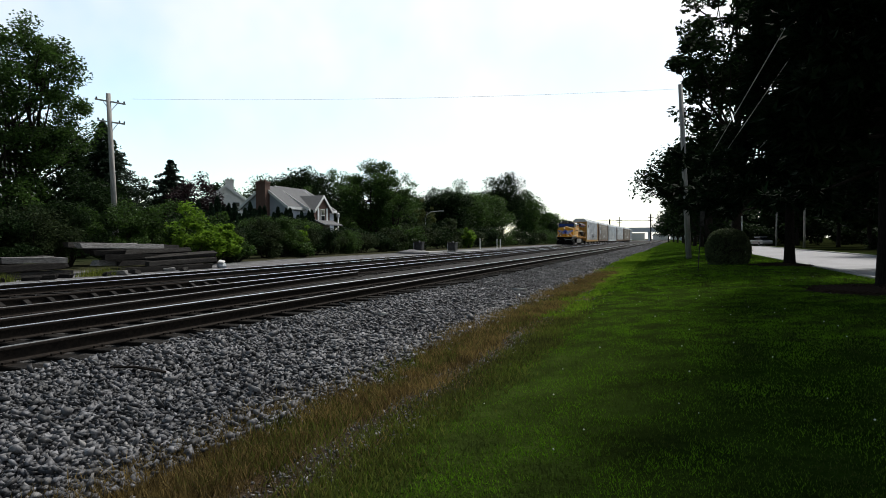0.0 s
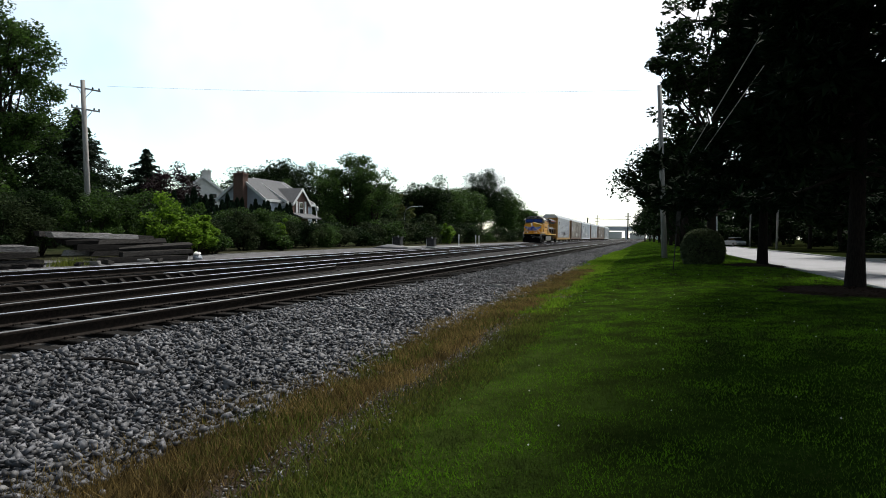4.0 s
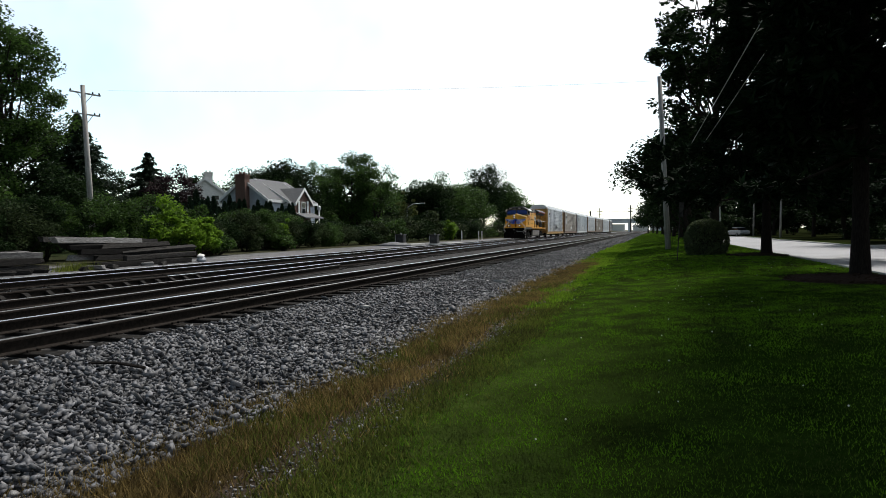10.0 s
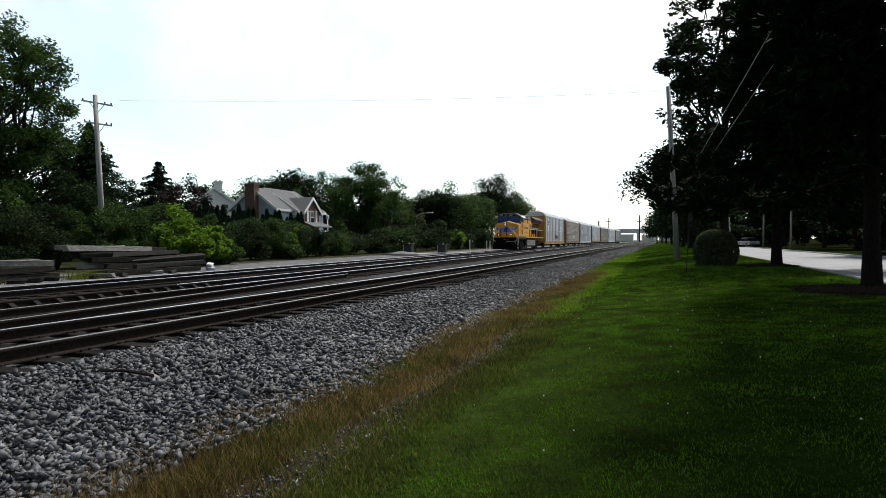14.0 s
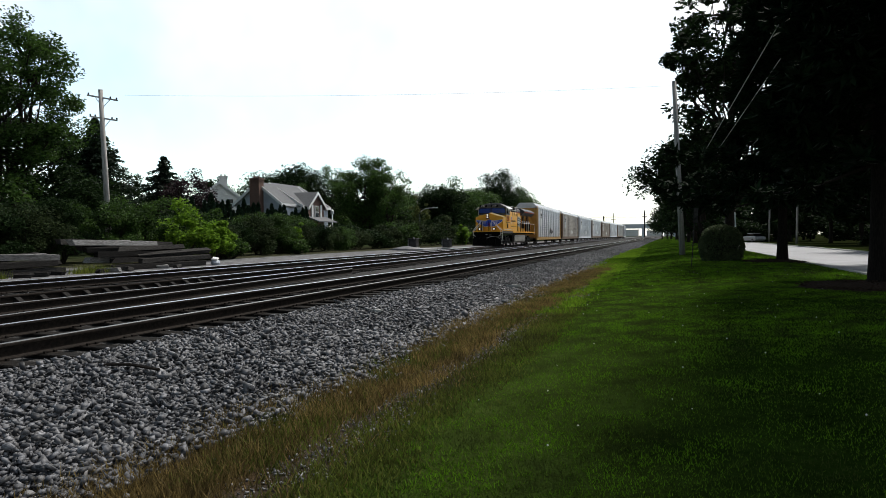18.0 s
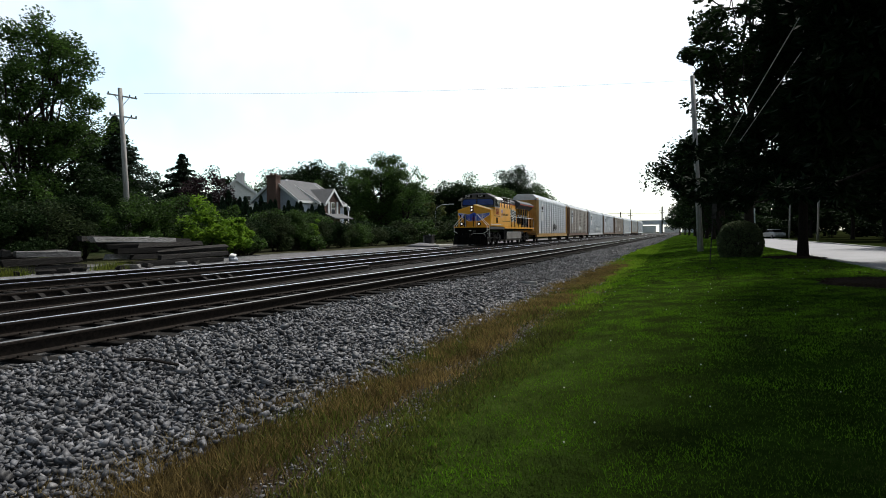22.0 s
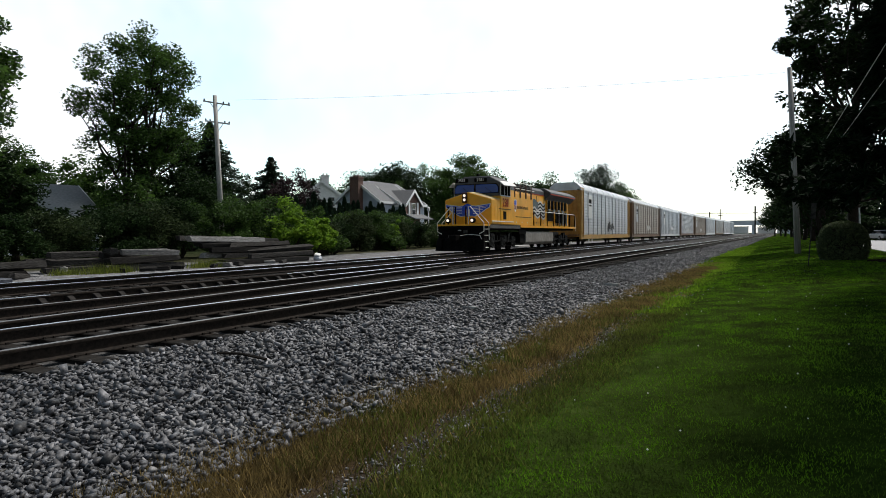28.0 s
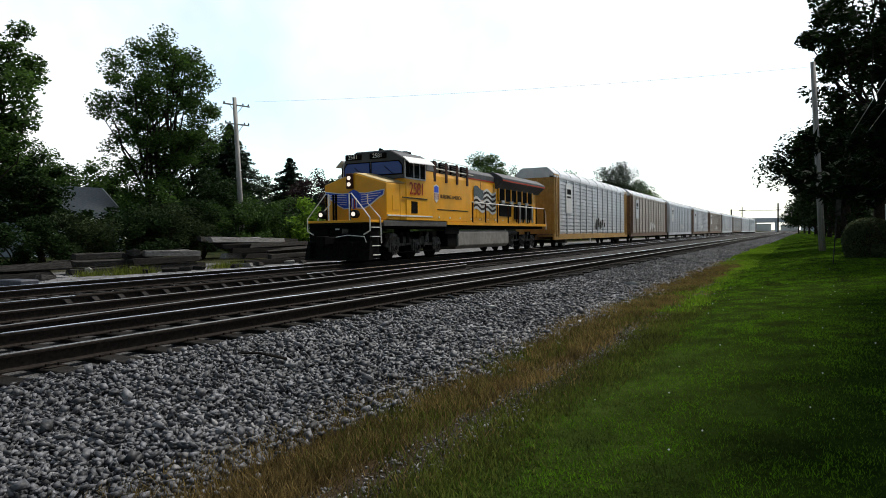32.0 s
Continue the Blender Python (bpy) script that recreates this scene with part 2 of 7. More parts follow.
WHITE = paint("white_paint", (0.74, 0.74, 0.72), (0.82, 0.82, 0.8), 0.5, 0, 6, 1)
RAILING = paint("pale_handrail", (0.78, 0.76, 0.7), (0.86, 0.84, 0.78), 0.5)
# blue base colour stands in for the sky's reflection in the glass
CAB_GLASS = glass_paint("sky_blue_painted_cab_glass", (0.006, 0.035, 0.26), 0.2)
DARK_GLASS = glass_paint("dark_glass", (0.012, 0.014, 0.016))
LAMP = lamp_paint("lit_headlamp", (1.0, 0.86, 0.74), 0.9)
BARK = paint("dark_bark", (0.016, 0.013, 0.011), (0.04, 0.033, 0.027), 0.95, 0, 14, 2, 0.8, spec=0.08, stretch=(3, 3, 0.6))
PINE_BARK = paint("black_pine_bark", (0.009, 0.0075, 0.0065), (0.022, 0.018, 0.015), 0.95, 0, 14, 2, 0.8, spec=0.05, stretch=(3, 3, 0.6))
TRUCK_GREY = paint("dusty_cast_steel", (0.05, 0.047, 0.043), (0.14, 0.131, 0.118), 0.8, 0.0, 8, 1.5, 0.2, (0.02, 0.019, 0.018), 0.7, spec=0.15)
POLE = paint("grey_pole_wood", (0.34, 0.325, 0.3), (0.5, 0.48, 0.45), 0.85, 0, 6, 1.2, 0.4, (0.12, 0.1, 0.085), 0.4, stretch=(10, 10, 0.7))
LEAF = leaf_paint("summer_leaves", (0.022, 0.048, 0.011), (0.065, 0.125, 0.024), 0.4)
# the same leaves again with shade put into the colour
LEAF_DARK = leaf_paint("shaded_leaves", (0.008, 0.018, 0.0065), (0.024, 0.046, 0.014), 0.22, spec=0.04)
LEAF_BRIGHT = leaf_paint("bright_leaves", (0.08, 0.17, 0.012), (0.19, 0.32, 0.03), 0.5)
LEAF_DUSTY = leaf_paint("dusty_shrub_leaves", (0.016, 0.027, 0.011), (0.052, 0.074, 0.029), 0.2, spec=0.04)
LEAF_PURPLE = leaf_paint("purple_leaves", (0.018, 0.010, 0.012), (0.036, 0.02, 0.022), 0.2)
NEEDLE = leaf_paint("conifer_needles", (0.009, 0.022, 0.012), (0.022, 0.044, 0.022), 0.1)
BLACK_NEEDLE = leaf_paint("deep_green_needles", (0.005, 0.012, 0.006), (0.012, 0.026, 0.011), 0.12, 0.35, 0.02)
GRASS = leaf_paint("lawn_grass", (0.046, 0.064, 0.016), (0.112, 0.245, 0.012), 0.45, 0.28, 0.02, 1.9, 3.6)
# lighter copy of the lawn grass, with sunlight painted into it
SUNLIT_GRASS = leaf_paint("sunlit_verge_grass", (0.11, 0.2, 0.015), (0.2, 0.34, 0.025), 0.5, 0.4, 0.05, 0.5, 2)
OLIVE_GRASS = leaf_paint("olive_grass", (0.06, 0.062, 0.018), (0.122, 0.15, 0.028), 0.4, 0.45, 0.03, 0.8, 2.5)
DRY_GRASS = leaf_paint("dry_grass", (0.105, 0.078, 0.03), (0.28, 0.2, 0.075), 0.35, 0.5, 0.05, 1.1, 2.8)
CONCRETE = paint("pale_concrete", (0.36, 0.36, 0.35), (0.46, 0.455, 0.44), 0.85, 0, 5, 0.5, 0.15, (0.25, 0.25, 0.24), 0.5)
# ---- plan ----
RAIL_TOP = 0.20
RAIL_H = 0.175


def drift(y):
    """How far the second and third track lie left of their line at y = 0."""
    y = np.asarray(y, float)
    yc = np.clip(y, 0, 275)
    far = np.clip(y - 275, 0, None)
    return -0.05793 * yc + 0.00015 * yc ** 2 + 0.02457 * far - far ** 2 / 1000


def lane(y):
    """The middle of the train's track."""
    return -14.91 + drift(y)


PROFILE_X = [-400, -60, -25, -22.5, -19.0, -17.9, -17.0, -6.2, -5.7, -3.45, -3.0, -2.4, -1.8, 0, 2, 4, 5.2, 5.6, 12.6, 13.2, 60, 400]
PROFILE_Z = [1.0, 0.35, 0.12, 0.02, -0.06, -0.1, 0.0, -0.03, -0.04, -0.27, -0.28, -0.25, -0.19, -0.05, 0.05, 0.1, 0.09, -0.05, -0.05, 0.1, 0.15, 1.0]


def band(x, y):
    """The place across the strip, with the drift of the far tracks taken out."""
    x = np.asarray(x, float)
    k = np.clip((-8.3 - x) / 3, 0, 1)
    fade = np.clip((x + 60) / 25, 0, 1)
    return x - drift(np.clip(y, 0, 200)) * k * fade


def ground_z(x, y):
    rise = 0.11 * np.clip((np.asarray(y, float) - 14) / 20, 0, 1) * np.clip((np.asarray(x, float) + 1.5) / 2, 0, 1) * np.clip((5.3 - np.asarray(x, float)) / 1.0, 0, 1)
    return np.interp(band(x, y), PROFILE_X, PROFILE_Z) + rise


def ground_material():
    m = bpy.data.materials.new("strip_of_gravel_dry_grass_and_lawn")
    m.use_nodes = True
    n, l = m.node_tree.nodes, m.node_tree.links
    b = n["Principled BSDF"]
    b.inputs["Roughness"].default_value = 0.95
    b.inputs["Specular IOR Level"].default_value = 0.0
    at = n.new("ShaderNodeAttribute")
    at.attribute_name = "band"
    co = n.new("ShaderNodeTexCoord")
    noises = []
    for scale, detail in ((1.3, 5), (9.0, 4), (45.0, 3)):
        t = n.new("ShaderNodeTexNoise")
        t.inputs["Scale"].default_value, t.inputs["Detail"].default_value = scale, detail
        l.new(co.outputs["Object"], t.inputs["Vector"])
        noises.append(t.outputs["Fac"])

    def math_node(op, a, c, d=None):
        q = n.new("ShaderNodeMath")
        q.operation = op
        for i, s in enumerate((a, c, d)):
            if s is None:
                continue
            if isinstance(s, (int, float)):
                q.inputs[i].default_value = s
            else:
                l.new(s, q.inputs[i])
        return q.outputs[0]
    wob = math_node("MULTIPLY_ADD", noises[0], 0.7, -0.35)
    wob = math_node("ADD", wob, math_node("MULTIPLY_ADD", noises[1], 0.5, -0.25))
    u = math_node("ADD", at.outputs["Fac"], wob)
    fac = math_node("MULTIPLY_ADD", u, 1 / 50.0, 0.7)
    ramp = n.new("ShaderNodeValToRGB")
    el = ramp.color_ramp.elements
    # lawn at x = 1 and past the street: tree shade put into the colour
    stops = [(-34, (0.03, 0.04, 0.018)), (-23.6, (0.05, 0.05, 0.03)), (-22.6, (0.19, 0.19, 0.195)), (-18.4, (0.21, 0.21, 0.215)), (-17.6, (0.1, 0.098, 0.096)),
             (-6.3, (0.075, 0.074, 0.073)), (-5.6, (0.085, 0.085, 0.087)), (-3.6, (0.11, 0.108, 0.106)), (-3.25, (0.085, 0.058, 0.03)), (-2.6, (0.075, 0.052, 0.03)), (-2.4, (0.055, 0.045, 0.036)), (-2.1, (0.055, 0.047, 0.034)), (-1.95, (0.034, 0.05, 0.011)), (1, (0.018, 0.037, 0.005)), (12, (0.03, 0.052, 0.009)), (14.5, (0.014, 0.018, 0.006))]
    while len(el) < len(stops):
        el.new(0.5)
    for e, (p, c) in zip(el, stops):
        e.position, e.color = (p + 35) / 50, (*c, 1)
    l.new(fac, ramp.inputs["Fac"])
    hsv = n.new("ShaderNodeHueSaturation")
    val = math_node("MULTIPLY_ADD", noises[2], 1.0, 0.5)
    val = math_node("MULTIPLY", val, math_node("MULTIPLY_ADD", noises[0], 1.6, 0.2))
    val = math_node("MULTIPLY", val, math_node("MULTIPLY_ADD", noises[1], 1.4, 0.3))
    l.new(val, hsv.inputs["Value"])
    l.new(ramp.outputs["Color"], hsv.inputs["Color"])
    l.new(hsv.outputs["Color"], b.inputs["Base Color"])
    bp = n.new("ShaderNodeBump")
    bp.inputs["Strength"].default_value, bp.inputs["Distance"].default_value = 0.8, 0.04
    l.new(noises[2], bp.inputs["Height"])
    l.new(bp.outputs["Normal"], b.inputs["Normal"])
    return m


def build_ground():
    xs = np.unique(np.concatenate([np.linspace(-30, 16, 185), [-2500, -900, -400, -200, -100, -70, -55, -45, -38, -34, 20, 26, 34, 45, 60, 90, 150, 400, 900, 2500]]))
    ys = np.unique(np.concatenate([[-2500, -800, -200, -60, -25, -12, -6, -3], np.linspace(-1, 30, 100), np.linspace(31, 120, 90), np.geomspace(122, 4200, 50)]))
    gx, gy = np.meshgrid(xs, ys)
    z = ground_z(gx, gy)
    near = (np.abs(gx) < 34) & (gy > -5) & (gy < 120)
    rough = np.array([noise.noise((a * 1.1, b * 1.1, 0)) * 0.008 + noise.noise((a * 0.35, b * 0.35, 3)) * 0.012 if k else 0 for a, b, k in zip(gx.ravel(), gy.ravel(), near.ravel())]).reshape(gx.shape)
    z = z + rough * np.where((gx > 5.2) & (gx < 13.2), 0, 1) * np.where((gx < -5.5) & (gx > -17.5), 0.4, 1)
    v = np.stack([gx, gy, z], -1).reshape(-1, 3)
    ny, nx = gx.shape
    i = (np.arange(ny - 1)[:, None] * nx + np.arange(nx - 1)[None]).ravel()
    me = indexed_mesh("ground", v, np.stack([i, i + 1, i + nx + 1, i + nx], -1), ground_material(), True)
    a = me.attributes.new("band", "FLOAT", "POINT")
    tone = band(gx, gy)
    tone = tone + 1.45 * np.clip((gy - 26) / 8, 0, 1) * np.clip((tone + 3.5) / 0.15, 0, 1) * np.clip((-0.4 - tone) / 1.2, 0, 1)
    a.data.foreach_set("value", tone.ravel().astype(np.float32))
    return tagged(new("ground", me), "trackside ground of gravel, dry grass and green lawn", "ground", kind="structure")


ground = build_ground()


def stone_shapes(count, seed):
    """Angular broken stones: corners and faces."""
    rng = np.random.default_rng(seed)
    v = np.array([(1.1, -0.5, 0.5), (-0.9, -0.7, 0.6), (0.0, 1.1, 0.7), (-1.1, 0.6, -0.6), (0.9, 0.7, -0.6), (0.0, -1.1, -0.6)], float)
    f = np.array([(0, 2, 1), (3, 4, 5), (0, 1, 5), (0, 5, 4), (0, 4, 2), (2, 4, 3), (2, 3, 1), (1, 3, 5)])
    out = []
    for _ in range(count):
        w = v * rng.uniform(0.75, 1.15, (6, 1)) + rng.normal(0, 0.13, (6, 3))
        out.append(w * np.array([rng.uniform(1.0, 1.5), rng.uniform(0.8, 1.1), rng.uniform(0.42, 0.7)]))
    return out, f


def spins(n, rng, tilt=0.52):
    """n turning matrices: any heading, a little tilt."""
    a, b, c = rng.uniform(0, 2 * np.pi, n), rng.normal(0, tilt, n), rng.normal(0, tilt, n)
    ca, sa, cb, sb, cc, sc = np.cos(a), np.sin(a), np.cos(b), np.sin(b), np.cos(c), np.sin(c)
    z = np.zeros(n)
    o = np.ones(n)
    rz = np.array([[ca, -sa, z], [sa, ca, z], [z, z, o]]).transpose(2, 0, 1)
    ry = np.array([[cb, z, sb], [z, o, z], [-sb, z, cb]]).transpose(2, 0, 1)
    rx = np.array([[o, z, z], [z, cc, -sc], [z, sc, cc]]).transpose(2, 0, 1)
    return rz @ ry @ rx


def build_ballast():
    rng = np.random.default_rng(5)
    places = []
    for x0, x1, y0, y1, per in ((-6.1, -3.15, 1.0, 9, 1500), (-6.1, -3.15, 9, 18, 1050), (-6.1, -3.3, 18, 50, 420), (-6.1, -3.3, 50, 120, 110), (-6.1, -3.3, 120, 260, 22), (-6.1, -3.15, -6, 1, 160), (-10.6, -6.1, 2, 16, 60), (-17.4, -10.6, 4, 16, 60), (-22.5, -17.6, 6, 30, 45), (-17.6, -6.1, 16, 40, 45), (-24, -6.1, 40, 90, 16), (-25, -17.8, 30, 75, 9)):
        n = int((x1 - x0) * (y1 - y0) * per)
        along = rng.uniform(y0, y1, n)
        places.append(np.stack([rng.uniform(x0, x1, n), along, rng.lognormal(-3.86, 0.26, n) * np.clip(0.88 + along / 42, 0.9, 3.2)], -1))
    p = np.concatenate(places)
    p[:, 2] *= np.where(p[:, 0] > -6.1, 1.0, 0.72)
    for mid in (-7.3 + 0 * p[:, 1], -10.92 + drift(p[:, 1]) * 0.95, lane(p[:, 1])):
        p[:, 2] = np.where(np.abs(np.abs(p[:, 0] - mid) - 0.75) < 0.13, 0, p[:, 2])
    p = p[p[:, 2] > 0]
    p = p[~((p[:, 0] < -5.98) & (np.abs((p[:, 1] / 0.55) % 1 - 0.5) < 0.24))]
    z = ground_z(p[:, 0], p[:, 1]) + p[:, 2] * rng.uniform(-0.4, 2.3, len(p)) * np.where(p[:, 0] > -6.1, np.clip(1.3 - p[:, 1] / 19, 0.26, 1), 0.4)
    shapes, f = stone_shapes(24, 3)
    mats = spins(len(p), rng)
    pick = rng.integers(0, 24, len(p))
    base = np.stack(shapes)[pick]
    v = np.einsum("nij,nkj->nki", mats, base) * p[:, None, 2:3]
    v[:, :, 2] *= (np.clip(1.3 - p[:, 1] / 19, 0.26, 1) * np.where(p[:, 0] > -6.0, 1, 0.6))[:, None]
    v += np.stack([p[:, 0], p[:, 1], z], -1)[:, None]
    faces = (f[None] + (np.arange(len(p)) * 6)[:, None, None]).reshape(-1, 3)
    me = indexed_mesh("ballast", v.reshape(-1, 3), faces, STONE)
    bed = tagged(new("ballast", me), "grey crushed stone ballast sloping beside the track", "ballast", kind="stuff")
    return bed, shapes, f


ballast, STONE_SHAPES, STONE_FACES = build_ballast()


def build_fine_gravel():
    """The dusty foot of the ballast: small pale stones."""
    rng = np.random.default_rng(6)
    rows = []
    for y0, y1, per in ((1.0, 9, 1500), (9, 18, 800), (18, 36, 260)):
        n = int(0.75 * (y1 - y0) * per)
        y = rng.uniform(y0, y1, n)
        x = -3.42 + rng.normal(0, 0.2, n) + 0.12 * np.sin(y * 1.3) + 0.08 * np.sin(y * 3.1)
        rows.append(np.stack([x, y, rng.lognormal(-4.3, 0.3, n) * np.clip(0.85 + y / 30, 0.9, 2.0)], -1))
    n = 3400
    y = 1.5 + 19 * rng.random(n) ** 1.3
    rows.append(np.stack([-2.3 + rng.normal(0, 0.16, n) + 0.08 * np.sin(y * 1.7), y, rng.lognormal(-4.75, 0.3, n) * np.clip(0.85 + y / 30, 0.9, 2.0)], -1))
    p = np.concatenate(rows)
    z = ground_z(p[:, 0], p[:, 1]) + p[:, 2] * rng.uniform(0.2, 2.0, len(p)) * np.where(p[:, 0] < -2.9, 1, 0.3)
    base = np.stack(STONE_SHAPES)[rng.integers(0, 24, len(p))]
    v = np.einsum("nij,nkj->nki", spins(len(p), rng), base) * p[:, None, 2:3] + np.stack([p[:, 0], p[:, 1], z], -1)[:, None]
    faces = (STONE_FACES[None] + (np.arange(len(p)) * 6)[:, None, None]).reshape(-1, 3)
    return tagged(new("fine_gravel", indexed_mesh("fine_gravel", v.reshape(-1, 3), faces, DUST_STONE)), "pale dusty fine gravel at the foot of the ballast", "gravel", kind="stuff")


build_fine_gravel()


def blades(name, x0, x1, y0, y1, count, h0, h1, width, mat, seed, label, category, patch=0.0, near=1.0, sway=0.0):
    """Thin upright blades, thicker near y0."""
    rng = np.random.default_rng(seed)
    y = y0 + (y1 - y0) * rng.random(count) ** near
    x = rng.uniform(x0, x1, count) + sway * (np.sin(y * 0.9 + seed) + 0.6 * np.sin(y * 2.3) + 0.4 * np.sin(y * 5.1 + 1)) + (rng.normal(0, 0.13, count) if sway else 0)
    if patch:
        keep = np.array([noise.noise((a * 0.9, b * 0.5, seed)) + 0.6 * noise.noise((a * 3, b * 3, seed)) for a, b in zip(x, y)]) > patch - rng.random(count) * 0.3
        x, y = x[keep], y[keep]
        count = len(x)
    h = rng.uniform(h0, h1, count)
    w = width * (0.7 + 0.6 * rng.random(count)) * (1 + y / 8)
    a = rng.uniform(0, 2 * np.pi, count)
    lean = rng.normal(0, 0.45, (count, 2)) * h[:, None]
    z = ground_z(x, y) - 0.01
    dx, dy = np.cos(a) * w, np.sin(a) * w
    v = np.stack([np.stack([x - dx, y - dy, z], -1), np.stack([x + dx, y + dy, z], -1), np.stack([x + lean[:, 0], y + lean[:, 1], z + h], -1)], 1).reshape(-1, 3)
    return tagged(new(name, fast_mesh(name, v, 3, mat)), label, category, kind="stuff")


blades("lawn_grass", -1.9, 5.4, 1.2, 20, 330000, 0.012, 0.036, 0.0034, GRASS, 11, "short mown green lawn grass", "grass", near=1.9, sway=0.06)
blades("lawn_grass", -2.2, 5.4, 18, 60, 95000, 0.03, 0.07, 0.011, GRASS, 12, "short mown green lawn grass", "grass", near=1.3)
blades("lawn_grass", -3.3, 4.5, 58, 230, 60000, 0.07, 0.14, 0.012, GRASS, 16, "mown lawn grass along the far track", "grass", near=1.6)
blades("lawn_grass", -2.2, 5.4, -6, 1.2, 14000, 0.03, 0.06, 0.006, GRASS, 15, "short mown green lawn grass", "grass")
blades("verge_grass", -2.2, -1.6, 1.2, 13, 20000, 0.03, 0.075, 0.004, OLIVE_GRASS, 13, "ragged olive grass beside the bare dirt", "grass", 0.0, 1.4, 0.07)
blades("verge_grass", -3.25, -2.6, 1.5, 34, 40000, 0.04, 0.12, 0.004, OLIVE_GRASS, 17, "olive grass tufts among the dry grass", "grass", 0.04, 1.3, 0.05)
blades("verge_grass", -3.35, -2.1, 30, 75, 26000, 0.06, 0.14, 0.012, SUNLIT_GRASS, 18, "green grass at the ballast's foot with sunlight put into its colour", "grass", near=1.2, sway=0.05)
blades("verge_grass", -2.9, -1.9, 12, 34, 22000, 0.04, 0.1, 0.006, SUNLIT_GRASS, 20, "bright green grass among the dry verge", "grass", 0.12, 1.2, 0.08)
blades("dry_grass", -3.35, -2.5, 1.0, 34, 90000, 0.04, 0.14, 0.0034, DRY_GRASS, 14, "straw-coloured dry grass along the ballast", "grass", -0.15, 1.3, 0.09)
blades("dry_grass", -2.55, -1.95, 1.2, 30, 11000, 0.025, 0.07, 0.0035, DRY_GRASS, 19, "thin straw on the bare dirt", "grass", 0.05, 1.3, 0.05)


def build_clover():
    rng = np.random.default_rng(21)
    g = Geo()
    for _ in range(110):
        y = 2 + 22 * rng.random() ** 1.5
        x = rng.uniform(-1.6, min(5, 0.9 * y))
        z = float(ground_z(x, y)) + 0.055
        r = 0.006 + 0.004 * rng.random()
        g.add([(x - r, y, z), (x + r, y, z), (x, y - r, z), (x, y + r, z), (x, y, z + r), (x, y, z - r)], [(0, 2, 4), (2, 1, 4), (1, 3, 4), (3, 0, 4), (2, 0, 5), (1, 2, 5), (3, 1, 5), (0, 3, 5)])
    ob = part("clover_flowers", g, WHITE)
    return tagged(ob, "scattered small white clover heads in the lawn", "flowers", kind="stuff")


build_clover()

# ---- tracks ----
RAIL_OUTLINE = [(-0.07, 0), (0.07, 0), (0.07, 0.012), (0.012, 0.03), (0.012, 0.13), (0.037, 0.138), (0.037, 0.158), (0.030, 0.168), (0.017, 0.1735), (0.006, 0.175), (-0.006, 0.175), (-0.017, 0.1735), (-0.030, 0.168), (-0.037, 0.158), (-0.037, 0.138), (-0.012, 0.13), (-0.012, 0.03), (-0.07, 0.012)]


def rail_mesh(name, xf, y0, y1, head):
    """A rail along x = xf(y); the head takes the second material."""
    ys = np.concatenate([np.arange(y0, min(y1, 60), 3.0), np.arange(max(y0, 60), y1, 10.0), [y1]]) if y1 - y0 > 12 else np.linspace(y0, y1, 4)
    g = Geo()
    n = len(RAIL_OUTLINE)
    vs = [(float(xf(y)) + a, y, RAIL_TOP - RAIL_H + b) for y in ys for a, b in RAIL_OUTLINE]
    for i in range(len(ys) - 1):
        for k in range(n):
            q = (i * n + k, i * n + (k + 1) % n, (i + 1) * n + (k + 1) % n, (i + 1) * n + k)
            g.f.append(q)
            g.m.append(1 if k in (7, 8, 9, 10, 11) else 0)
    g.v = vs
    g.f += [list(range(n)), list(range((len(ys) - 1) * n, len(ys) * n))]
    g.m += [0, 0]
    return g.mesh(name, [RUST, head])


def tie_mesh(length, seed):
    rng = np.random.default_rng(seed)
    g = Geo().box(0, 0, 0, length, 0.22, 0.17)
    g.v = [(x + rng.normal(0, 0.012), y + rng.normal(0, 0.01), z + rng.normal(0, 0.006)) for x, y, z in g.v]
    return g.mesh("tie", TIE, 0.012)


TIES = [tie_mesh(2.7, s) for s in range(5)]
TIE_ROWS = []


def plate_mesh():
    g = Geo().box(0, 0, 0.008, 0.36, 0.19, 0.016)
    for sx in (-1, 1):
        for sy in (-0.06, 0.06):
            g.box(sx * 0.095, sy, 0.028, 0.03, 0.028, 0.03)
    return g


def track(name, label, xf, y0, y1, heads, tie_y):
    """A track: two rails, the near ties as pieces and the far ties joined."""
    root = empty(name, pose(0, 0, 0), label, "railway track", "parallel tracks", "structure")
    for side, head in zip((0.75, -0.75), heads):
        spans = [(y0, y1, head)] if isinstance(head, bpy.types.Material) else head
        for a, b, h in spans:
            part("rail", rail_mesh("rail", lambda y: xf(y) + side, a, b, h), None, root)
    TIE_ROWS.append((root, xf, tie_y))
    plates = Geo()
    one = plate_mesh()
    for k in range(int(-2 / 0.55), int(60 / 0.55)):
        y = (k + 0.5) * 0.55
        for side in (0.75, -0.75):
            x = float(xf(y)) + side
            plates.add([(a + x, b + y, c + 0.006) for a, b, c in one.v], one.f)
    ob = part("tie_plates", plates, RUST, root, "rusty tie plates and spikes")
    tagged(ob, kind="stuff")
    return root


def line_1(y):
    return -7.30 + 0 * y


def line_2(y):
    return -10.92 + drift(y) * 0.95


track_1 = track("track_1", "straight near track with bright and rusty rails", line_1, -40, 640, (DULL_STEEL, STEEL), 60)
track_2 = track("track_2", "middle track with a worn rusty rail", line_2, -40, 300, ([(-40, 14.0, DULL_STEEL), (14.0, 300, STEEL)], [(-40, 7.1, STEEL), (7.1, 14.0, RUST), (14.0, 300, STEEL)]), 46)
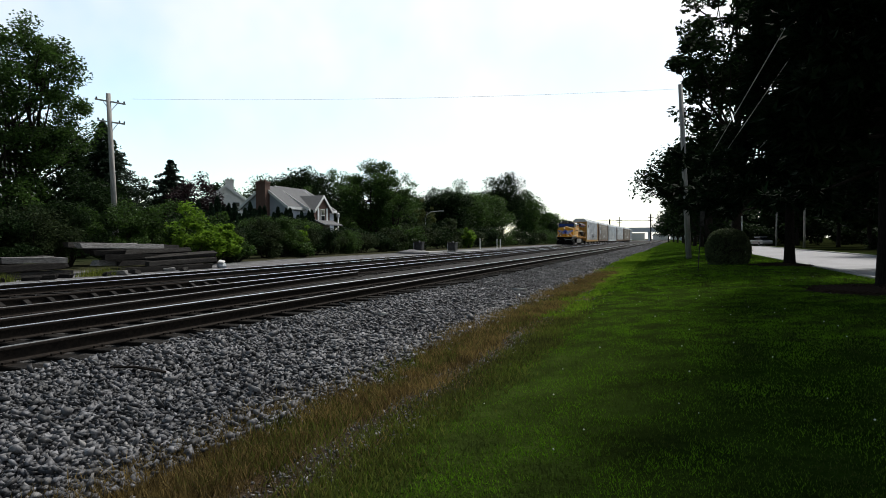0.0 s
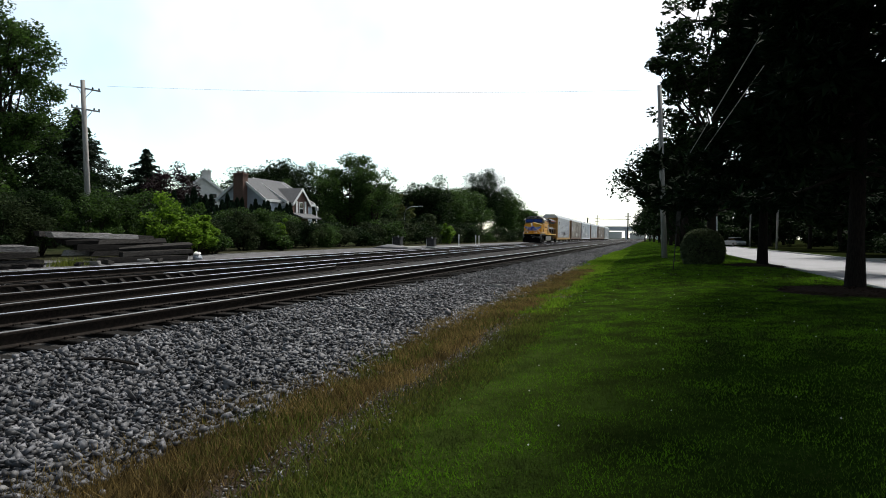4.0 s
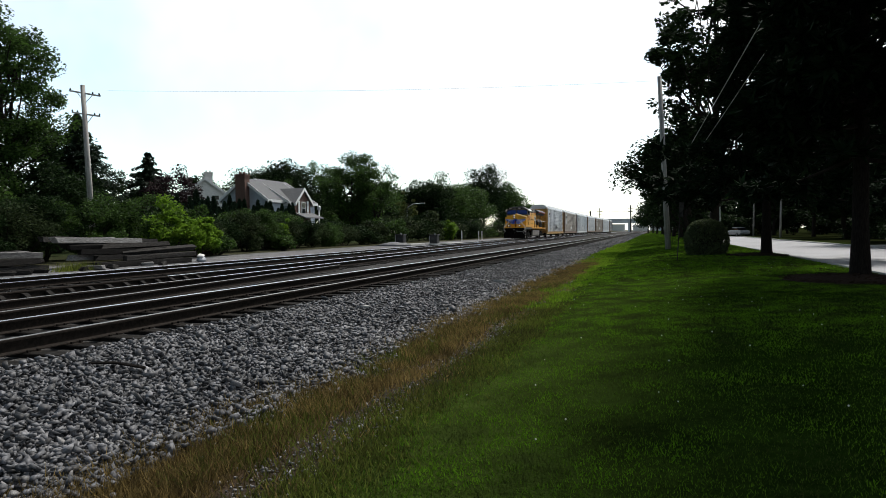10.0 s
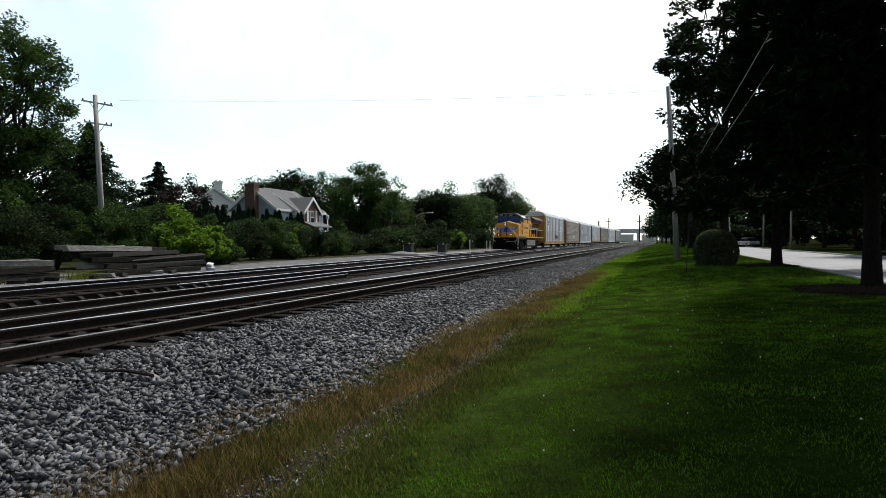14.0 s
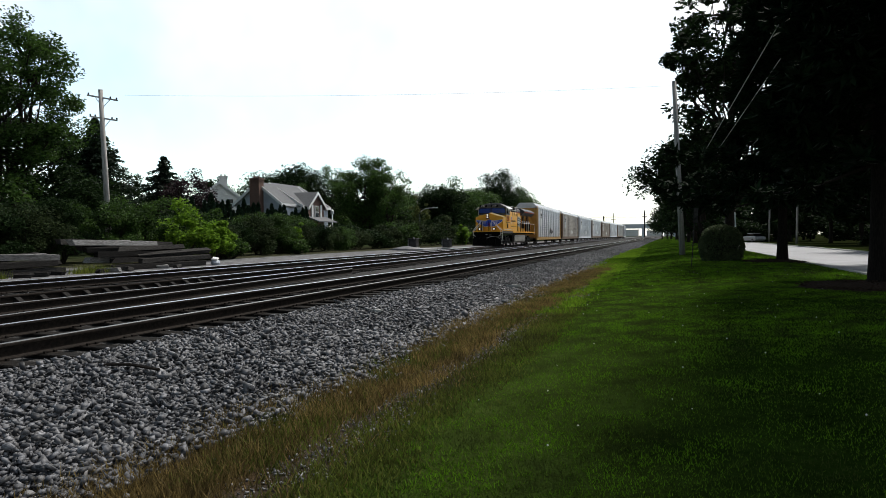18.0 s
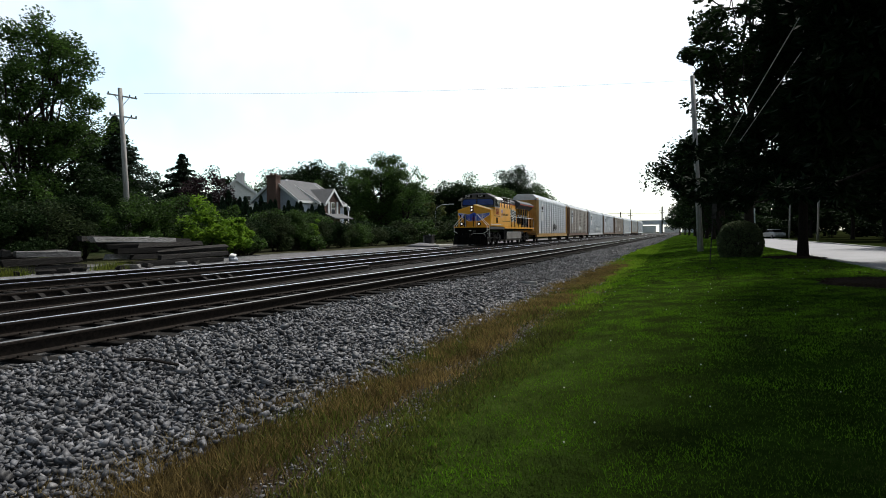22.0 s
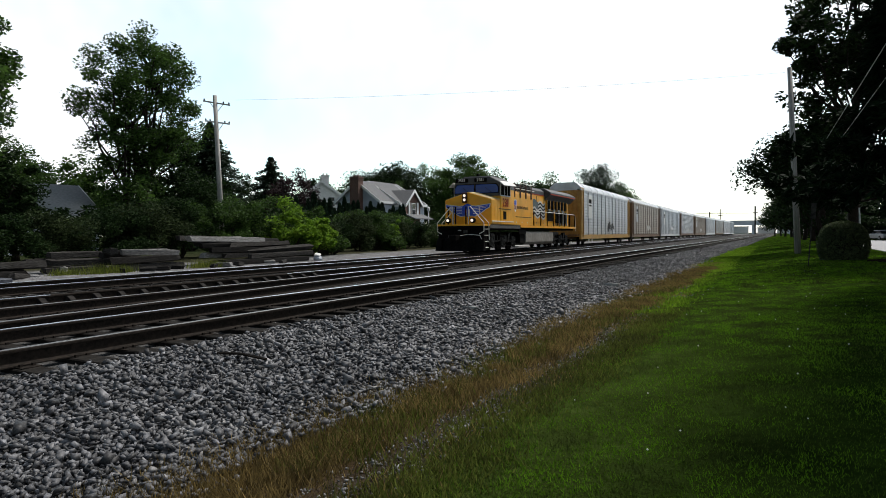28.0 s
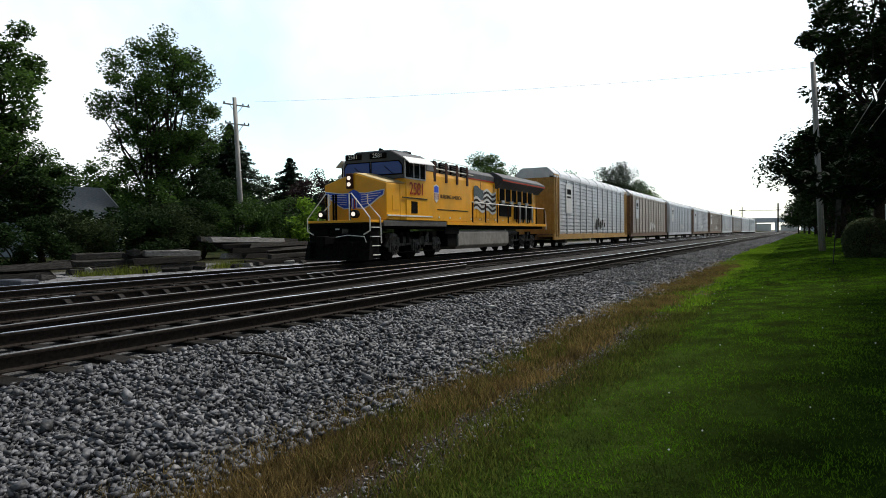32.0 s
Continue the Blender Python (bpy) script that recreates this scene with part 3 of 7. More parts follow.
track_3 = track("track_3", "far track that carries the train", lane, -40, 470, (STEEL, STEEL), 46)

DULL_RUST = paint("dull_grey_rust", (0.009, 0.008, 0.007), (0.026, 0.023, 0.021), 0.8, 0.0, 12, 2, spec=0.15)
crossover = empty("crossover_rail", pose(0, 0, 0), "rusty turnout rail between two tracks", "rail", kind="structure")
part("rail", rail_mesh("rail", lambda y: -8.25 - 0.125 * min(y, 20) + 0.0009 * min(y, 20) ** 2, -12, 20, DULL_STEEL), None, crossover)
for k in range(16):
    yy = 6.9 + k * 0.55
    bx = float(line_2(yy)) - 0.58
    part("rail_brace", Geo().prism([(bx + 0.04, 0.03), (bx - 0.14, 0.03), (bx - 0.14, 0.15), (bx - 0.09, 0.15), (bx + 0.03, 0.08)], yy - 0.06, yy + 0.06), DULL_RUST, crossover, "dull rail brace", 0.006)


def lay_ties():
    """The ties, pieces near by, joined far off."""
    rng = np.random.default_rng(9)
    for root, xf, far in TIE_ROWS:
        count = 0
        rest = Geo()
        for k in range(-4, int(150 / 0.55)):
            y = (k + 0.5) * 0.55
            x = float(xf(y))
            dx, a = rng.normal(0, 0.06), rng.normal(0, 0.012)
            if y < far:
                ob = new("tie", TIES[count % 5])
                ob.parent = root
                ob.matrix_local = pose(x + dx, y, -0.065 + rng.normal(0, 0.004), 0, 0, math.degrees(a))
                count += 1
            else:
                rest.box(x + dx, y, -0.065, 2.6, 0.22, 0.17)
        tagged(part("ties", rest, TIE, root), kind="stuff")


def lay_stones():
    """The nearest stones of the ballast as pieces."""
    rng = np.random.default_rng(31)
    meshes = [indexed_mesh("stone", s, STONE_FACES, STONE) for s in STONE_SHAPES]
    for k in range(280):
        x, y = rng.uniform(-4.6, -3.15), rng.uniform(1.8, 6.5)
        r = rng.lognormal(-3.85, 0.2)
        ob = new("stone", meshes[k % 24])
        ob.parent = ballast
        ob.matrix_local = pose(x, y, float(ground_z(x, y)) + r * 0.35, *rng.uniform(-30, 30, 2), rng.uniform(0, 360)) @ Matrix.Scale(r, 4)


lay_ties()
lay_stones()
# ---- train ----
WHEELS = []          # (wheelset, local place): turned in motions()
VEHICLES = []        # (thing, distance behind the nose of two bearing points)


def letters(text, size, mat, parent, m, depth=0.004, name="lettering", label="", bold=0.0):
    """Raised letters of the built-in font, as a mesh."""
    cu = bpy.data.curves.new(name, "FONT")
    cu.body, cu.size, cu.extrude, cu.align_x, cu.align_y = text, size, depth, "CENTER", "CENTER"
    cu.offset = bold
    tmp = bpy.data.objects.new(name, cu)
    me = bpy.data.meshes.new_from_object(tmp)
    bpy.data.objects.remove(tmp)
    bpy.data.curves.remove(cu)
    me.materials.clear()
    me.materials.append(mat)
    ob = new(name, me)
    ob.parent = parent
    ob.matrix_local = m
    return tagged(ob, label)


# flat things on the side that faces +x: the text runs towards +y, its top is up
SIDE = Matrix(((0, 0, 1, 0), (1, 0, 0, 0), (0, 1, 0, 0), (0, 0, 0, 1)))
# flat things on the front that faces -y
FRONT = Matrix(((1, 0, 0, 0), (0, 0, -1, 0), (0, 1, 0, 0), (0, 0, 0, 1)))


def wheelset_mesh(r):
    g = Geo()
    for s in (-1, 1):
        g.tube([(s * 0.68, 0, 0), (s * 0.715, 0, 0)], [r + 0.025, r + 0.025], 22)
        g.tube([(s * 0.715, 0, 0), (s * 0.82, 0, 0)], [r, r], 22)
        g.tube([(s * 0.82, 0, 0), (s * 0.86, 0, 0)], [r * 0.35, r * 0.3], 12)
    g.tube([(-0.7, 0, 0), (0.7, 0, 0)], 0.09, 8)
    for k in range(4):
        a = k * math.pi / 2
        for s in (-0.83, 0.83):
            g.box(s, 0.28 * math.cos(a), 0.28 * math.sin(a), 0.02, 0.12, 0.12)
    return g.mesh("wheelset", [BLACK])


ENGINE_WHEEL = wheelset_mesh(0.53)
CAR_WHEEL = wheelset_mesh(0.42)


def add_wheel(truck, mesh, y, r):
    ob = new("wheelset", mesh)
    ob.parent = truck
    ob.location = (0, y, r)
    WHEELS.append((ob, y, r))


def engine_truck(parent, y):
    t = empty("truck", pose(0, y, 0))
    t.parent = parent
    t.matrix_world = pose(0, y, 0)
    for s in (-1, 1):
        g = Geo()
        g.prism([(-2.55, 0.62), (-2.3, 0.95), (-0.6, 1.0), (-0.35, 0.85), (0.35, 0.85), (0.6, 1.0), (2.3, 0.95), (2.55, 0.62), (2.3, 0.52), (0.6, 0.62), (-0.6, 0.62), (-2.3, 0.52)], s * 1.02 - 0.06, s * 1.02 + 0.06, "x")
        part("side_frame", g, TRUCK_GREY, t, "dusty grey cast side frame", 0.015)
        for k in (-1.95, 0, 1.95):
            g = Geo().box(s * 1.11, k, 0.52, 0.12, 0.42, 0.46).box(s * 1.15, k, 0.3, 0.1, 0.3, 0.12)
            g.tube([(s * 1.1, k, 0.53), (s * 1.24, k, 0.53)], [0.17, 0.15], 12)
            box = part("axle_box", g, TRUCK_GREY, t, "", 0.012)
            part("bearing_cap", Geo().tube([(s * 1.24, k, 0.53), (s * 1.27, k, 0.53)], [0.1, 0.07], 10), BLACK, box)
            part("pedestal", Geo().box(s * 1.1, k - 0.3, 0.62, 0.1, 0.1, 0.5).box(s * 1.1, k + 0.3, 0.62, 0.1, 0.1, 0.5), TRUCK_GREY, t, "", 0.01)
        part("snubber", Geo().tube([(s * 1.2, 0.55, 0.55), (s * 1.2, 0.95, 1.15)], [0.05, 0.07], 8), TRUCK_GREY, t)
        part("brake_rigging", Geo().tube([(s * 1.13, -2.3, 0.32), (s * 1.13, 2.3, 0.34)], 0.03, 6), BLACK, t)
        for k in (-1.3, 0.9, -0.75, 1.4):
            g = Geo()
            g.tube([(s * 1.08, k, 0.72), (s * 1.08, k, 1.18)], 0.11, 10)
            part("spring", g, BLACK, t)
        g = Geo().tube([(s * 1.14, -2.5, 1.02), (s * 1.14, -1.9, 1.02)], 0.12, 10)
        part("brake_cylinder", g, TRUCK_GREY, t)
    part("bolster", Geo().box(0, 0, 0.82, 2.0, 4.9, 0.3), BLACK, t)
    for k in (-1.95, 0, 1.95):
        add_wheel(t, ENGINE_WHEEL, k, 0.53)


def slab(y0, y1, z0, z1, x=0.0, depth=0.02):
    """Something thin on the side at x."""
    return Geo().box(x, (y0 + y1) / 2, (z0 + z1) / 2, depth, y1 - y0, z1 - z0)


SILL_GREY = paint("dusty_sill_grey", (0.06, 0.058, 0.055), (0.1, 0.097, 0.09), 0.6, 0, 3, 0.8)


FLAP_BROWN = paint("dark_brown_flap", (0.03, 0.012, 0.008), (0.06, 0.022, 0.014), 0.7, spec=0.2)


FRONT_END = ("pilot", "snow_plow", "coupler", "platform", "step_well", "step", "front_rail", "ditch_light", "hose", "anticlimber", "receptacle_box", "uncoupling_lever", "air_hose", "plow_rib")


def build_engine():
    root = empty("diesel_locomotive", pose(0, 0, 0), "yellow diesel locomotive with grey roof and blue wings on its nose", "locomotive")
    # frame
    part("underframe", Geo().box(0, 9.9, 1.47, 2.7, 21.4, 0.24), BLACK, root, "", 0.02)
    for s in (-1, 1):
        part("side_sill", Geo().box(s * 1.47, 2.6, 1.55, 0.1, 5.6, 0.22), SILL_GREY, root, "light grey side sill")
        part("side_sill", Geo().box(s * 1.47, 13.2, 1.6, 0.1, 15.4, 0.16), YELLOW, root)
        part("side_skirt", Geo().box(s * 1.4, 6.2, 1.24, 0.06, 1.5, 0.3), BLACK, root)
    # nose
    nose = Geo()
    nose.prism([(-1.52, 1.68), (1.52, 1.68), (1.52, 3.17), (0.0, 3.62), (-1.52, 3.17)], 0.0, 1.1)
    nose.add([(-1.52, 1.1, 3.17), (1.52, 1.1, 3.17), (0, 1.1, 3.62), (-1.52, 1.75, 3.25), (1.52, 1.75, 3.25), (0, 1.75, 3.72), (-1.52, 1.1, 1.68), (1.52, 1.1, 1.68), (-1.52, 1.75, 1.68), (1.52, 1.75, 1.68)],
             [(0, 2, 5, 3), (2, 1, 4, 5), (6, 8, 3, 0), (7, 1, 4, 9), (6, 7, 9, 8), (8, 9, 4, 5, 3)])
    part("nose", nose, YELLOW, root, "yellow wide nose", 0.03)
    # sun glare on the yellow top is painted in as pale tan
    part("nose_top", Geo().add([(-1.5, 0.04, 3.19), (1.5, 0.04, 3.19), (0, 0.04, 3.634), (-1.5, 1.76, 3.27), (1.5, 1.76, 3.27), (0, 1.76, 3.735), (-1.5, 0.04, 3.2), (1.5, 0.04, 3.2), (0, 0.04, 3.645), (-1.5, 1.76, 3.28), (1.5, 1.76, 3.28), (0, 1.76, 3.745)],
         [(6, 8, 11, 9), (8, 7, 10, 11), (0, 3, 5, 2), (2, 5, 4, 1), (0, 2, 8, 6), (2, 1, 7, 8), (0, 6, 9, 3), (1, 4, 10, 7), (3, 9, 11, 5), (5, 11, 10, 4)]), paint("glare_painted_nose_top", (0.5, 0.37, 0.16), (0.62, 0.48, 0.25), 0.6, 0, 4, 1), root, "yellow nose top with sun glare put into its pale colour")
    part("nose_door", Geo().box(-0.62, -0.006, 2.4, 0.62, 0.02, 1.35), YELLOW, root, "", 0.004)
    part("sand_hatch", slab(0.45, 0.95, 2.1, 2.7, 1.525), YELLOW, root, "", 0.005)
    # cab
    cab = Geo()
    cab.prism([(-1.55, 1.68), (1.55, 1.68), (1.55, 3.55), (1.52, 4.2), (-1.52, 4.2), (-1.55, 3.55)], 1.55, 4.1)
    part("cab", cab, YELLOW, root, "yellow cab", 0.03)
    roof = Geo()
    roof.prism([(-1.56, 3.9), (1.56, 3.9), (1.50, 4.33), (0.85, 4.68), (-0.85, 4.68), (-1.50, 4.33)], 1.42, 4.15)
    part("cab_roof", roof, GREY_PAINT, root, "dark grey cab roof", 0.04)
    part("cab_front", Geo().box(0, 1.5, 3.8, 3.04, 0.14, 0.68), GREY_PAINT, root, "", 0.02)
    for s, w in ((-0.83, 1.3), (0.68, 1.5)):
        o = 1 if s > 0 else -1
        for name, grow, y, mat, text in (("windshield_frame", 0.05, 1.418, BLACK, "black rubber frame"), ("windshield", 0.0, 1.408, CAB_GLASS, "windshield with the sky's blue reflection put into its colour")):
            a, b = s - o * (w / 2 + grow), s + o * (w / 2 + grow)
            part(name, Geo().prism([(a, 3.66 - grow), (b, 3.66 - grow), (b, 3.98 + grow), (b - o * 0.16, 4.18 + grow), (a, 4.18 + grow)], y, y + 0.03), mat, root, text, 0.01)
        part("wiper", Geo().tube([(s + 0.3, 1.38, 3.68), (s - 0.1, 1.38, 4.0)], 0.012, 6), BLACK, root)
    for s in (-0.98, 0.28):
        nb = part("number_board", Geo().box(s, 1.40, 4.46, 0.82, 0.12, 0.24), BLACK, root, "black number board", 0.02)
        letters("2581", 0.25, WHITE, nb, Matrix.Translation((s, 1.334, 4.455)) @ FRONT, label="white numerals")
    part("roof_hatch", Geo().box(0, 2.6, 4.71, 1.5, 1.3, 0.08), GREY_PAINT, root, "", 0.02)
    part("antenna", Geo().box(0.2, 3.4, 4.78, 0.9, 0.5, 0.1), BLACK, root, "", 0.03)
    part("horn", Geo().tube([(-0.5, 3.2, 4.72), (-0.5, 3.2, 4.9), (-0.5, 2.8, 4.92)], [0.03, 0.04, 0.08], 8), BLACK, root)
    for s in (-1, 1):
        x = s * 1.56
        w = part("cab_window", slab(1.5, 3.2, 3.5, 4.18, x), DARK_GLASS, root, "dark side window")
        part("window_frame", slab(1.46, 3.24, 4.18, 4.24, x, 0.05).box(x, 2.35, 3.47, 0.05, 1.78, 0.06).box(x, 1.47, 3.84, 0.05, 0.05, 0.74).box(x, 3.23, 3.84, 0.05, 0.05, 0.74), LIGHT_GREY, w, "pale frame")
        part("mullion", slab(2.14, 2.22, 3.5, 4.18, x, 0.05), LIGHT_GREY, w)
        part("mullion", slab(2.69, 2.75, 3.5, 4.18, x, 0.05), LIGHT_GREY, w)
        part("sunshade", Geo().add([(x, 1.3, 4.32), (x, 3.6, 4.4), (x + s * 0.3, 1.3, 4.05), (x + s * 0.3, 3.6, 4.13), (x, 1.3, 4.35), (x, 3.6, 4.43), (x + s * 0.3, 1.3, 4.08), (x + s * 0.3, 3.6, 4.16)],
             [(0, 1, 3, 2), (4, 6, 7, 5), (0, 4, 5, 1), (2, 3, 7, 6), (0, 2, 6, 4), (1, 5, 7, 3)]), WHITE, root, "pale awning over the window")
        part("mirror", Geo().box(s * 1.66, 1.55, 3.85, 0.1, 0.06, 0.42), BLACK, root)
        part("vent_slot", slab(1.98, 2.5, 2.0, 2.5, x), BLACK, root, "dark vent")
        part("panel_strip", slab(1.2, 3.4, 2.62, 2.66, x, 0.03), UNDER, root)
        part("panel_strip", slab(0.05, 3.9, 1.84, 1.9, x - s * 0.02, 0.05), RAILING, root)
    letters("2581", 0.74, RED, root, Matrix.Translation((1.572, 2.47, 3.02)) @ SIDE @ Matrix.Diagonal((0.9, 1, 1, 1)), label="dark red road number", bold=0.006)
    # long hood
    hood = Geo().prism([(-1.06, 1.68), (1.06, 1.68), (1.06, 4.0), (-1.06, 4.0)], 4.1, 20.0)
    part("hood", hood, YELLOW, root, "long yellow hood", 0.02)
    upper = Geo().prism([(-1.06, 4.0), (1.06, 4.0), (1.06, 4.32), (0.8, 4.54), (-0.8, 4.54), (-1.06, 4.32)], 4.15, 12.6)
    part("hood_roof", upper, GREY_PAINT, root, "dark grey hood roof", 0.02)
    part("inverter_cabinet", Geo().prism([(1.0, 1.68), (1.5, 1.68), (1.5, 3.78), (1.42, 3.92), (1.0, 3.92)], 4.1, 8.2), YELLOW, root, "yellow cabinet with blower vents", 0.02)
    part("inverter_cabinet", Geo().prism([(-1.0, 1.68), (-1.5, 1.68), (-1.5, 3.78), (-1.42, 3.92), (-1.0, 3.92)], 4.1, 7.8), YELLOW, root, "", 0.02)
    for s in (-1, 1):
        part("stripe", slab(8.3, 12.6, 3.98, 4.05, s * 1.065, 0.02), RED, root, "thin red stripe")
        for k in range(4):
            g = slab(4.35 + k * 1.2, 5.2 + k * 1.2, 3.98, 4.5, s * 1.09, 0.1)
            part("intake_grille", g, BLACK, root, "black intake grille")
            g = Geo()
            for j in range(5):
                g.box(s * 1.15, 4.78 + k * 1.2, 4.02 + j * 0.1, 0.03, 0.83, 0.03)
            part("louvre", g, GREY_PAINT, root)
            part("vent_door", slab(4.14 + k * 1.2, 4.36 + k * 1.2, 3.5, 4.45, s * (1.515 if k == 0 or s > 0 else 1.2), 0.03), FLAP_BROWN, root, "dark brown exhaust slot")
        for z in (4.1, 4.5):
            part("roof_rail", Geo().tube([(s * 1.5, 4.2, z), (s * 1.5, 8.6, z)], 0.025, 6), RAILING, root, "pale grab rail")
        for k in range(9):
            part("access_door", slab(8.55 + k * 0.47, 8.97 + k * 0.47, 1.95, 3.45, s * 1.07, 0.02), YELLOW, root, "", 0.004)
        # radiator section: flared wing and dark openings
        part("radiator_wing", Geo().prism([(s * 0.9, 3.8), (s * 1.05, 3.66), (s * 1.54, 4.13), (s * 1.54, 4.3), (s * 1.0, 4.62), (s * 0.3, 4.64)], 12.7, 20.6), GREY_PAINT, root, "flared grey radiator wing", 0.02)
        part("wing_stripe", slab(12.7, 20.6, 4.1, 4.18, s * 1.55, 0.02), RED, root)
        part("radiator_shutter", slab(13.1, 19.2, 3.0, 3.72, s * 1.075, 0.05), BLACK, root, "dark radiator opening")
        for k in range(7):
            part("shutter_post", slab(13.1 + k, 13.2 + k, 3.0, 3.75, s * 1.12, 0.06), YELLOW, root)
        part("engine_grille", slab(13.3, 15.3, 2.1, 2.9, s * 1.075, 0.04), BLACK, root)
        part("engine_grille", slab(15.8, 19.2, 1.95, 2.9, s * 1.075, 0.04), BLACK, root)
        for k in range(6):
            part("pipe", Geo().tube([(s * 1.2, 15.9 + k * 0.6, 1.75), (s * 1.2, 15.9 + k * 0.6, 2.85)], 0.05, 8), RAILING if k % 2 else BLACK, root)
        # walkway rails of the long hood
        part("walkway", Geo().box(s * 1.28, 14.3, 1.66, 0.46, 13.2, 0.05), BLACK, root)
        part("handrail", Geo().tube([(s * 1.5, 8.4, 2.72), (s * 1.5, 20.6, 2.72), (s * 1.5, 20.9, 2.3), (s * 1.5, 20.95, 1.3)], 0.03, 6), RAILING, root, "pale handrail")
        for k in range(8):
            part("handrail_post", Geo().tube([(s * 1.5, 8.5 + k * 1.72, 1.66), (s * 1.5, 8.5 + k * 1.72, 2.72)], 0.045, 6), FLAP_BROWN if k < 5 else BLACK, root, "dark red-brown post" if k < 5 else "")
        # fuel tank
    part("fuel_tank", Geo().prism([(-1.42, 0.5), (-1.2, 0.32), (1.2, 0.32), (1.42, 0.5), (1.42, 1.16), (1.3, 1.26), (-1.3, 1.26), (-1.42, 1.16)], 6.9, 13.9), paint("dusty_tank_grey", (0.2, 0.187, 0.165), (0.31, 0.292, 0.262), 0.6, 0, 3, 0.6, 0, (0.12, 0.11, 0.1), 0.5), root, "dusty grey fuel tank", 0.03)
    # black boxes and drum added to darken the bright gaps under the frame
    for s in (-1, 1):
        part("battery_box", Geo().box(s * 1.05, 6.35, 0.85, 0.6, 1.05, 0.75), BLACK, root, "", 0.02)
        part("sand_pipe", Geo().tube([(s * 0.95, 14.2, 1.2), (s * 0.95, 14.3, 0.5), (s * 0.85, 14.6, 0.25)], 0.03, 6), BLACK, root)
    part("main_reservoir", Geo().tube([(0.0, 13.9, 0.8), (0.0, 15.0, 0.8)], 0.4, 12), BLACK, root)
    part("air_tank", Geo().tube([(1.2, 13.9, 1.1), (1.2, 15.6, 1.1)], 0.16, 10), UNDER, root)
    part("rear_hood_end", Geo().box(0, 20.05, 2.9, 2.06, 0.1, 2.3), YELLOW, root)
    # front end: pilot, plow, steps, rails, lamps
    part("pilot", Geo().box(0, -0.75, 1.15, 2.9, 0.14, 0.9), BLACK, root, "black pilot plate", 0.02)
    plow = Geo().add([(-1.5, -0.85, 0.85), (1.5, -0.85, 0.85), (-1.55, -1.05, 0.1), (1.55, -1.05, 0.1), (0, -1.35, 0.85), (0, -1.6, 0.1), (-1.5, -0.7, 0.85), (1.5, -0.7, 0.85), (-1.55, -0.7, 0.1), (1.55, -0.7, 0.1)],
                     [(0, 4, 5, 2), (4, 1, 3, 5), (0, 2, 8, 6), (1, 7, 9, 3), (0, 6, 7, 1, 4), (2, 5, 3, 9, 8), (6, 8, 9, 7)])
    part("snow_plow", plow, BLACK, root, "black snow plow", 0.015)
    part("coupler", Geo().box(0, -1.35, 0.88, 0.3, 0.9, 0.28).box(0, -1.85, 0.88, 0.42, 0.3, 0.34), BLACK, root, "", 0.03)
    part("platform", Geo().box(0, -0.24, 1.62, 3.0, 1.17, 0.1), YELLOW, root, "yellow front platform edge", 0.01)
    for s in (-1, 1):
        part("step_well", Geo().box(s * 1.36, -0.42, 0.85, 0.06, 0.75, 1.4).box(s * 1.05, -0.05, 0.85, 0.6, 0.04, 1.4), BLACK, root)
        for k in range(4):
            part("step", Geo().box(s * 1.28, -0.45, 0.3 + 0.36 * k, 0.5, 0.6, 0.035), RAILING, root, "pale step edge")
        part("front_rail", Geo().tube([(s * 0.5, -0.78, 1.66), (s * 0.5, -0.78, 2.72), (s * 0.62, -0.8, 2.72), (s * 1.5, -0.85, 1.75), (s * 1.5, -0.85, 1.25), (s * 1.2, -0.85, 1.1)], 0.028, 6), RAILING, root, "white front handrail")
        part("front_rail", Geo().tube([(s * 0.92, -0.12, 2.72), (s * 0.92, -0.12, 2.36), (s * 1.52, -0.14, 1.76), (s * 1.56, -0.14, 0.75)], 0.028, 6), RAILING, root, "white step handrail")
        d = part("ditch_light", Geo().tube([(s * 0.78, -0.7, 1.9), (s * 0.78, -0.92, 1.9)], 0.16, 16), BLACK, root, "ditch light housing")
        part("lens", Geo().tube([(s * 0.78, -0.92, 1.9), (s * 0.78, -0.94, 1.9)], 0.085, 16), LAMP, d, "lit lamp")
        part("hose", Geo().tube([(s * 0.45, -0.85, 0.95), (s * 0.5, -1.15, 0.6), (s * 0.55, -1.1, 0.35)], 0.03, 6), BLACK, root)
        for px in (s * 0.34 - 0.3, s * 0.18 - 0.95):
            part("front_post", Geo().tube([(px, -0.4, 1.66), (px, -0.4, 2.75)], 0.045, 6), BLACK, root)
    part("anticlimber", Geo().box(0, -0.86, 1.5, 2.2, 0.18, 0.05).box(0, -0.86, 1.4, 2.2, 0.18, 0.05), BLACK, root, "ribbed anticlimber", 0.008)
    part("receptacle_box", Geo().box(0.35, -0.86, 1.24, 0.24, 0.14, 0.2), TRUCK_GREY, root, "", 0.015)
    part("receptacle_box", Geo().box(-0.55, -0.86, 1.2, 0.2, 0.12, 0.26), BLACK, root, "", 0.015)
    part("uncoupling_lever", Geo().tube([(0.2, -1.3, 1.0), (0.55, -1.02, 1.08), (1.3, -0.95, 1.02), (1.38, -0.95, 0.8)], 0.018, 6), RAILING, root, "pale uncoupling lever")
    part("painted_mark", Geo().box(-0.05, -1.15, 1.32, 0.2, 0.012, 0.06), WHITE, root, "small illegible white marking")
